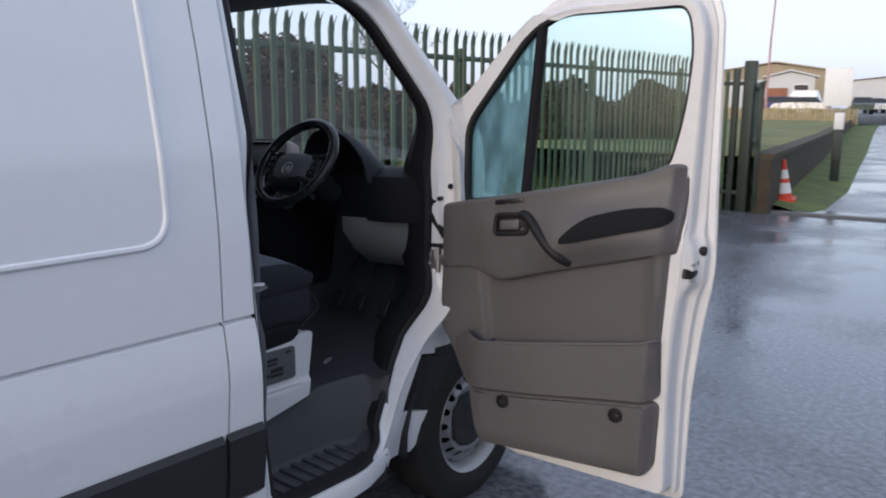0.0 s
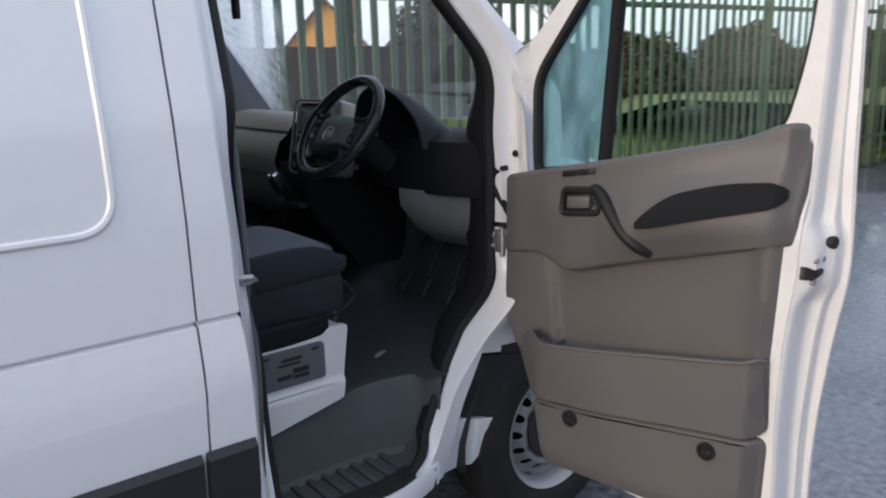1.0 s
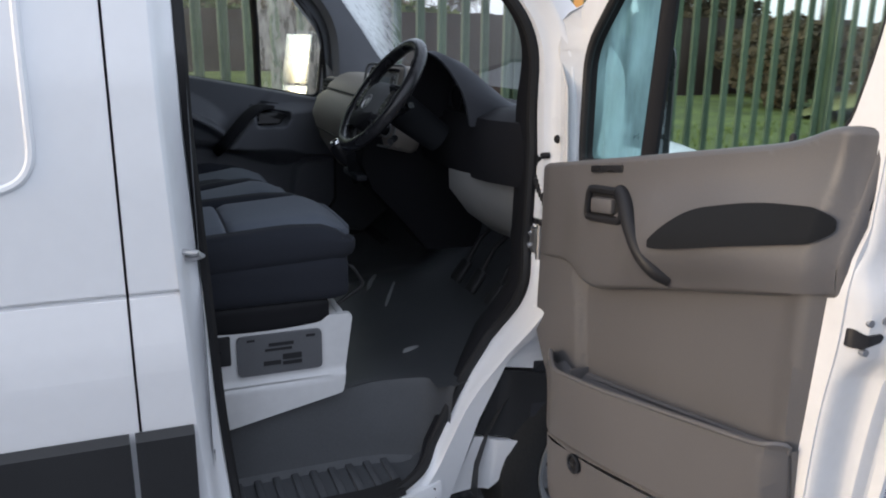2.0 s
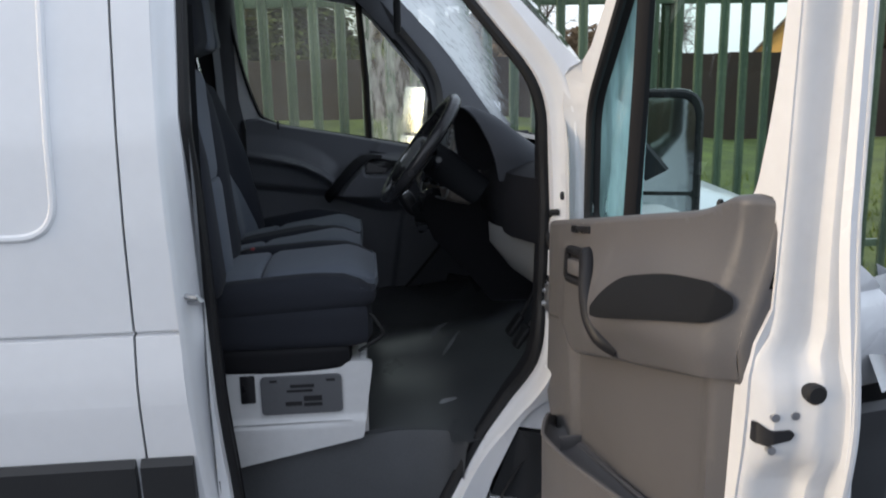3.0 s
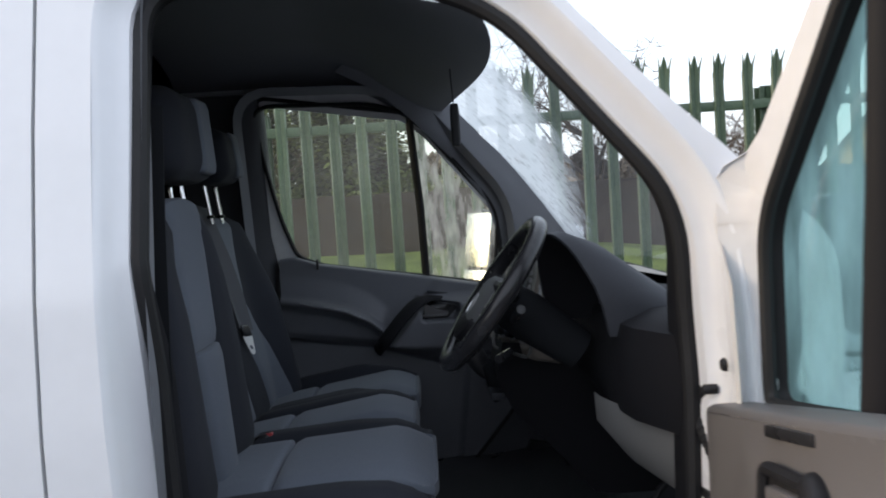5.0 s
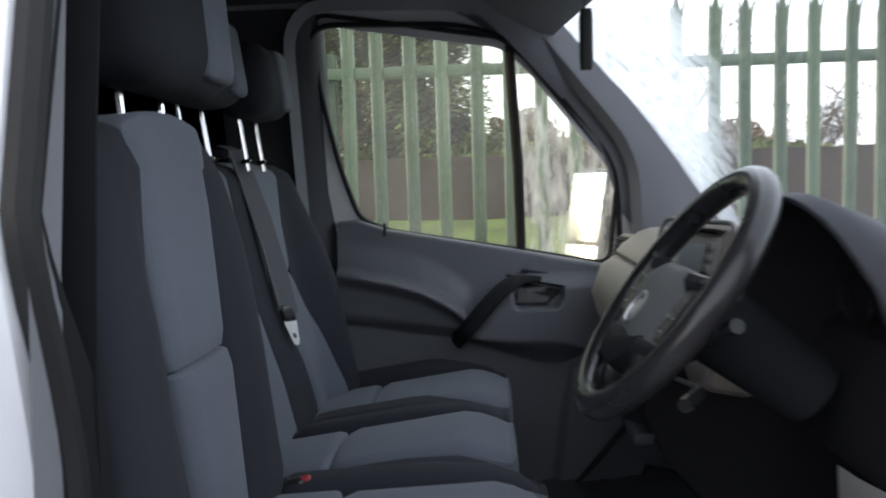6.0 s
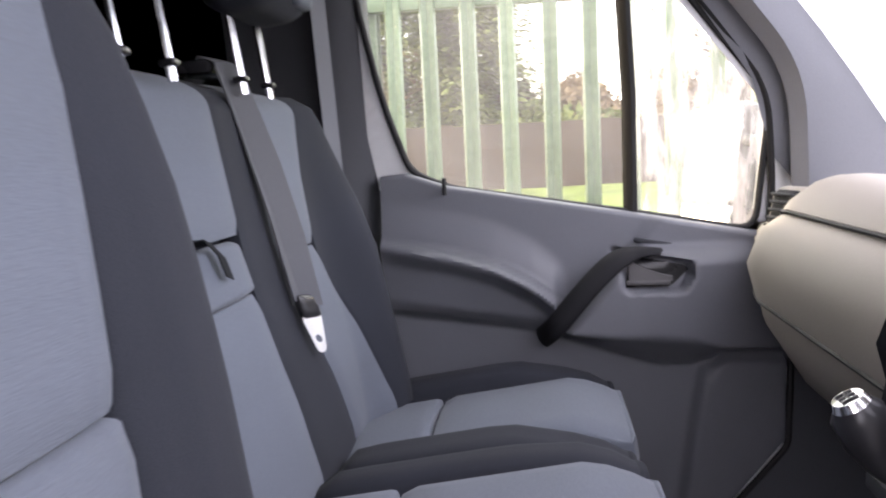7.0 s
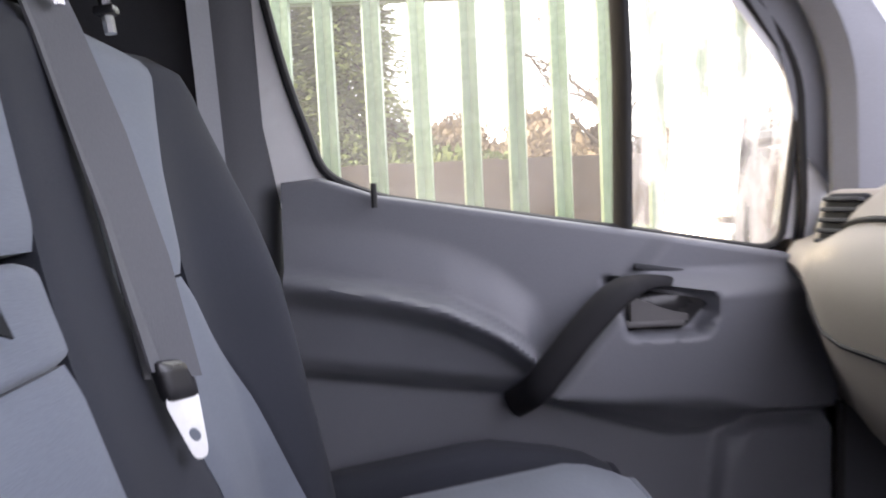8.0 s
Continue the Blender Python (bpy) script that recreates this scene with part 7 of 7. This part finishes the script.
# ---- across the grass: boundary, house, trees ----
bw = thing("boundary_fence", "long dark brown boarded boundary fence", "fence")
for i in range(110):
    y = -18 + i * 0.33
    bm = bmesh.new()
    box(bm, -15.3 - 0.03 * (i % 2), -15.26, y, y + 0.334, 0.0, 2.0 + random.uniform(-0.02, 0.02))
    part("board", bm, TIMBER_DARK, bw)
# the grass rises gently to the foot of the boards
bm = bmesh.new()
rows = []
for y in np.linspace(-18, 9, 40):
    k = 0.74 * smooth01((9 - y) / 7)
    rows.append([(-15.24 + 7.5 * u, y, -0.03 + (k + 0.02 * math.sin(y * 1.3)) * (1 - smooth01(u))) for u in np.linspace(0, 1, 14)])
loft(bm, rows, caps=False, closed=False)
tagged(new("grass_bank", finish("grass_bank", bm, GRASS)), "grass rising to the foot of a boarded fence", "grass", kind="structure")


def house(x, y, turn):
    t = thing("house", "orange brick bungalow gable with a dark tiled roof", "house", at=pose(x, y, 0, 0, 0, turn))
    w, h, r, d = 5.2, 1.6, 2.9, 9
    bm = bmesh.new()
    loft(bm, [[(-w / 2, yy, 0), (w / 2, yy, 0), (w / 2, yy, h), (0, yy, h + r), (-w / 2, yy, h)] for yy in (0, d)])
    part("wall", bm, HOUSE_WALL, t)
    for s in (-1, 1):
        bm = bmesh.new()
        loft(bm, [[(0, yy, h + r), (s * (w / 2 + 0.35), yy, h - 0.4), (s * (w / 2 + 0.35), yy, h - 0.25), (0, yy, h + r + 0.18)] for yy in (-0.25, d + 0.2)])
        part("roof", bm, ROOF_TILE, t)
    bm = bmesh.new()
    box(bm, 1.2, 1.8, 3, 3.7, h + 1.0, h + 3.6, 0.03)
    part("chimney", bm, BRICK_RED, t)


house(-32.2, 18.9, 61)


def leaves(bm, centre, radii, count, size, seed, hollow=0.55):
    rnd = random.Random(seed)
    for _ in range(count):
        d = Vector((rnd.gauss(0, 1), rnd.gauss(0, 1), rnd.gauss(0, 1))).normalized()
        k = hollow + (1 - hollow) * rnd.random() ** 0.5
        lump = 0.82 + 0.3 * noise.noise(d * 2.3 + Vector((seed, 0, 0)))
        p = Vector(centre) + Vector((d.x * radii[0], d.y * radii[1], d.z * radii[2])) * k * lump
        a = Vector((rnd.gauss(0, 1), rnd.gauss(0, 1), rnd.gauss(0, 1))).normalized() * size * rnd.uniform(0.5, 1.2)
        b = a.orthogonal().normalized() * a.length * 0.55
        vs = [bm.verts.new(p + q) for q in (a, b, -a, -b)]
        bm.faces.new(vs)


def branches(bm, base, direction, length, radius, level, rnd, tips):
    p, d = Vector(base), Vector(direction).normalized()
    path, rad = [p.copy()], [radius]
    for i in range(4):
        d = (d + Vector((rnd.gauss(0, 0.14), rnd.gauss(0, 0.14), rnd.gauss(0.04, 0.1)))).normalized()
        p = p + d * length / 4
        path.append(p.copy())
        rad.append(radius * (1 - 0.2 * (i + 1)))
    tube(bm, path, rad, 5 if level < 2 else 3)
    tips.append(p)
    if level < 3:
        for _ in range(5 if level else 7):
            k = rnd.randint(1, 4)
            nd = (d + Vector((rnd.gauss(0, 0.7), rnd.gauss(0, 0.7), rnd.gauss(0.1, 0.4)))).normalized()
            branches(bm, path[k], nd, length * rnd.uniform(0.4, 0.65), radius * 0.42, level + 1, rnd, tips)


def bare_tree(x, y, h, seed, z=0.0):
    t = thing("bare_tree", "leafless winter tree with fine twigs", "tree", "trees across the grass", at=pose(x, y, z))
    rnd = random.Random(seed)
    bm = bmesh.new()
    tips = []
    branches(bm, (0, 0, 0), (0.03, 0, 1), h * 0.55, h * 0.02, 0, rnd, tips)
    part("trunk", bm, BARK, t)
    bm = bmesh.new()
    for p in tips:
        for _ in range(7):
            d = Vector((rnd.gauss(0, 1), rnd.gauss(0, 1), rnd.gauss(0.3, 0.7))).normalized() * rnd.uniform(0.3, 0.8)
            q = d.orthogonal().normalized() * 0.008
            vs = [bm.verts.new(v) for v in (p - q, p + q, p + d)]
            bm.faces.new(vs)
    part("crown", bm, TWIG, t, "crown of fine bare twigs")


def conifer(x, y, h, r, seed):
    t = thing("conifer", "tall dark evergreen conifer", "tree", "trees across the grass", at=pose(x, y, 0))
    bm = bmesh.new()
    tube(bm, [(0, 0, 0), (0.05, 0, h * 0.5), (0, 0.03, h)], [0.2, 0.12, 0.02], 8)
    rnd = random.Random(seed)
    for i in range(60):
        z = h * rnd.uniform(0.12, 0.95)
        a = rnd.uniform(0, 6.28)
        l = r * (1 - z / h) * 1.1
        tube(bm, [(0, 0, z), (l * 0.6 * math.cos(a), l * 0.6 * math.sin(a), z + 0.05), (l * math.cos(a), l * math.sin(a), z - 0.15 * l)], [0.03, 0.02, 0.006], 4)
    part("trunk", bm, BARK, t)
    bm = bmesh.new()
    for i in range(44000):
        z = h * (0.16 + 0.84 * rnd.random() ** 1.2)
        a = rnd.uniform(0, 6.28)
        l = r * (1 - z / h) * rnd.uniform(0.35, 1.12) * (1 + 0.25 * math.sin(5 * a + z * 3))
        p = Vector((l * math.cos(a), l * math.sin(a), z - 0.12 * l))
        d = Vector((math.cos(a), math.sin(a), rnd.uniform(-0.5, 0.2))) * rnd.uniform(0.08, 0.22)
        q = Vector((-math.sin(a), math.cos(a), rnd.uniform(-0.4, 0.4))) * rnd.uniform(0.03, 0.075)
        bm.faces.new([bm.verts.new(v) for v in (p - q, p + d, p + q, p - d * 0.3)])
    part("crown", bm, LEAF_DARK, t)


def bush(x, y, rx, ry, rz, seed, material, label, count=5000, size=0.16):
    t = thing("bush", label, "bush", "bushes across the grass", at=pose(x, y, 0))
    bm = bmesh.new()
    rnd = random.Random(seed)
    for i in range(16):
        a = rnd.uniform(0, 6.28)
        tube(bm, [(0.3 * math.cos(a), 0.3 * math.sin(a), 0), (0.5 * rx * math.cos(a), 0.5 * ry * math.sin(a), rz * 0.9), (0.8 * rx * math.cos(a), 0.8 * ry * math.sin(a), rz * rnd.uniform(1.1, 1.6))], [0.06, 0.03, 0.008], 5)
    part("stems", bm, BARK, t)
    bm = bmesh.new()
    leaves(bm, (0, 0, rz * 0.95), (rx, ry, rz), count, size, seed)
    part("crown", bm, material, t)


conifer(-17.4, -2.3, 11.5, 1.9, 3)
conifer(-18.4, -4.0, 13.0, 2.6, 5)
conifer(-18.6, -6.0, 10.0, 2.4, 7)
bare_tree(-16.5, 3.5, 7.5, 11)
bare_tree(-18.5, 7.0, 4.5, 12)
bare_tree(-17.0, -6.0, 8.0, 14)
bare_tree(-24, 26, 7.5, 15)
bush(-18.4, 15.4, 2.0, 2.3, 2.1, 21, HEDGE, "large dark rounded winter hedge", 18000, 0.09)
bush(-14.3, 15.2, 1.6, 2.6, 1.1, 22, HEDGE, "large dark rounded winter hedge", 14000, 0.09)
for k, (x, y, a, rr) in enumerate(((-9.4, 13.6, 1.5, 1.15), (-7.6, 15.2, 1.5, 1.2), (-6.0, 16.8, 1.3, 1.15), (-11.4, 12.4, 1.6, 1.1))):
    bush(x, y, a, 1.5, rr, 50 + k, HEDGE, "dense dark green hedge clump behind the fence", 11000, 0.075)
for k, (x, y, rr) in enumerate(((-17.2, -8, 1.3), (-17.0, -3, 1.2), (-17.4, 2.0, 1.4), (-17.2, 6.0, 1.2), (-17.4, 9.2, 0.75), (-16.6, -0.6, 1.35), (-16.8, -5.4, 1.3))):
    bush(x, y, 1.2, 2.6, rr, 30 + k, SCRUB if k % 2 == 0 else LEAF_DARK, "straggling bush behind the boundary fence", 3000, 0.14)

# ragged brown scrub along the back of the boards
rnd = random.Random(91)
for k in range(9):
    y = -1.2 + 1.6 * k + rnd.uniform(-0.4, 0.4)
    bush(-17.6 - rnd.uniform(0, 1.2), y, 1.2, 1.4, (1.65 if y < 6 else 0.95) + rnd.uniform(-0.2, 0.2), 60 + k, SCRUB if k % 3 else TWIG, "ragged brown winter scrub behind the boundary fence", 9000, 0.1)

# loose grass along the fence foot
rnd = random.Random(77)
bm = bmesh.new()
for i in range(9000):
    x, y = -2.35 - 6.5 * rnd.random() ** 1.8, rnd.uniform(-4, 12)
    h = rnd.uniform(0.05, 0.16)
    a = rnd.uniform(0, 6.28)
    dx, dy = 0.012 * math.cos(a), 0.012 * math.sin(a)
    lx, ly = rnd.gauss(0, 0.04), rnd.gauss(0, 0.04)
    bm.faces.new([bm.verts.new(v) for v in ((x - dx, y - dy, 0.03), (x + dx, y + dy, 0.03), (x + lx, y + ly, 0.03 + h))])
single("grass_blades", bm, BLADE, "loose blades of rough green grass", "grass", kind="stuff")
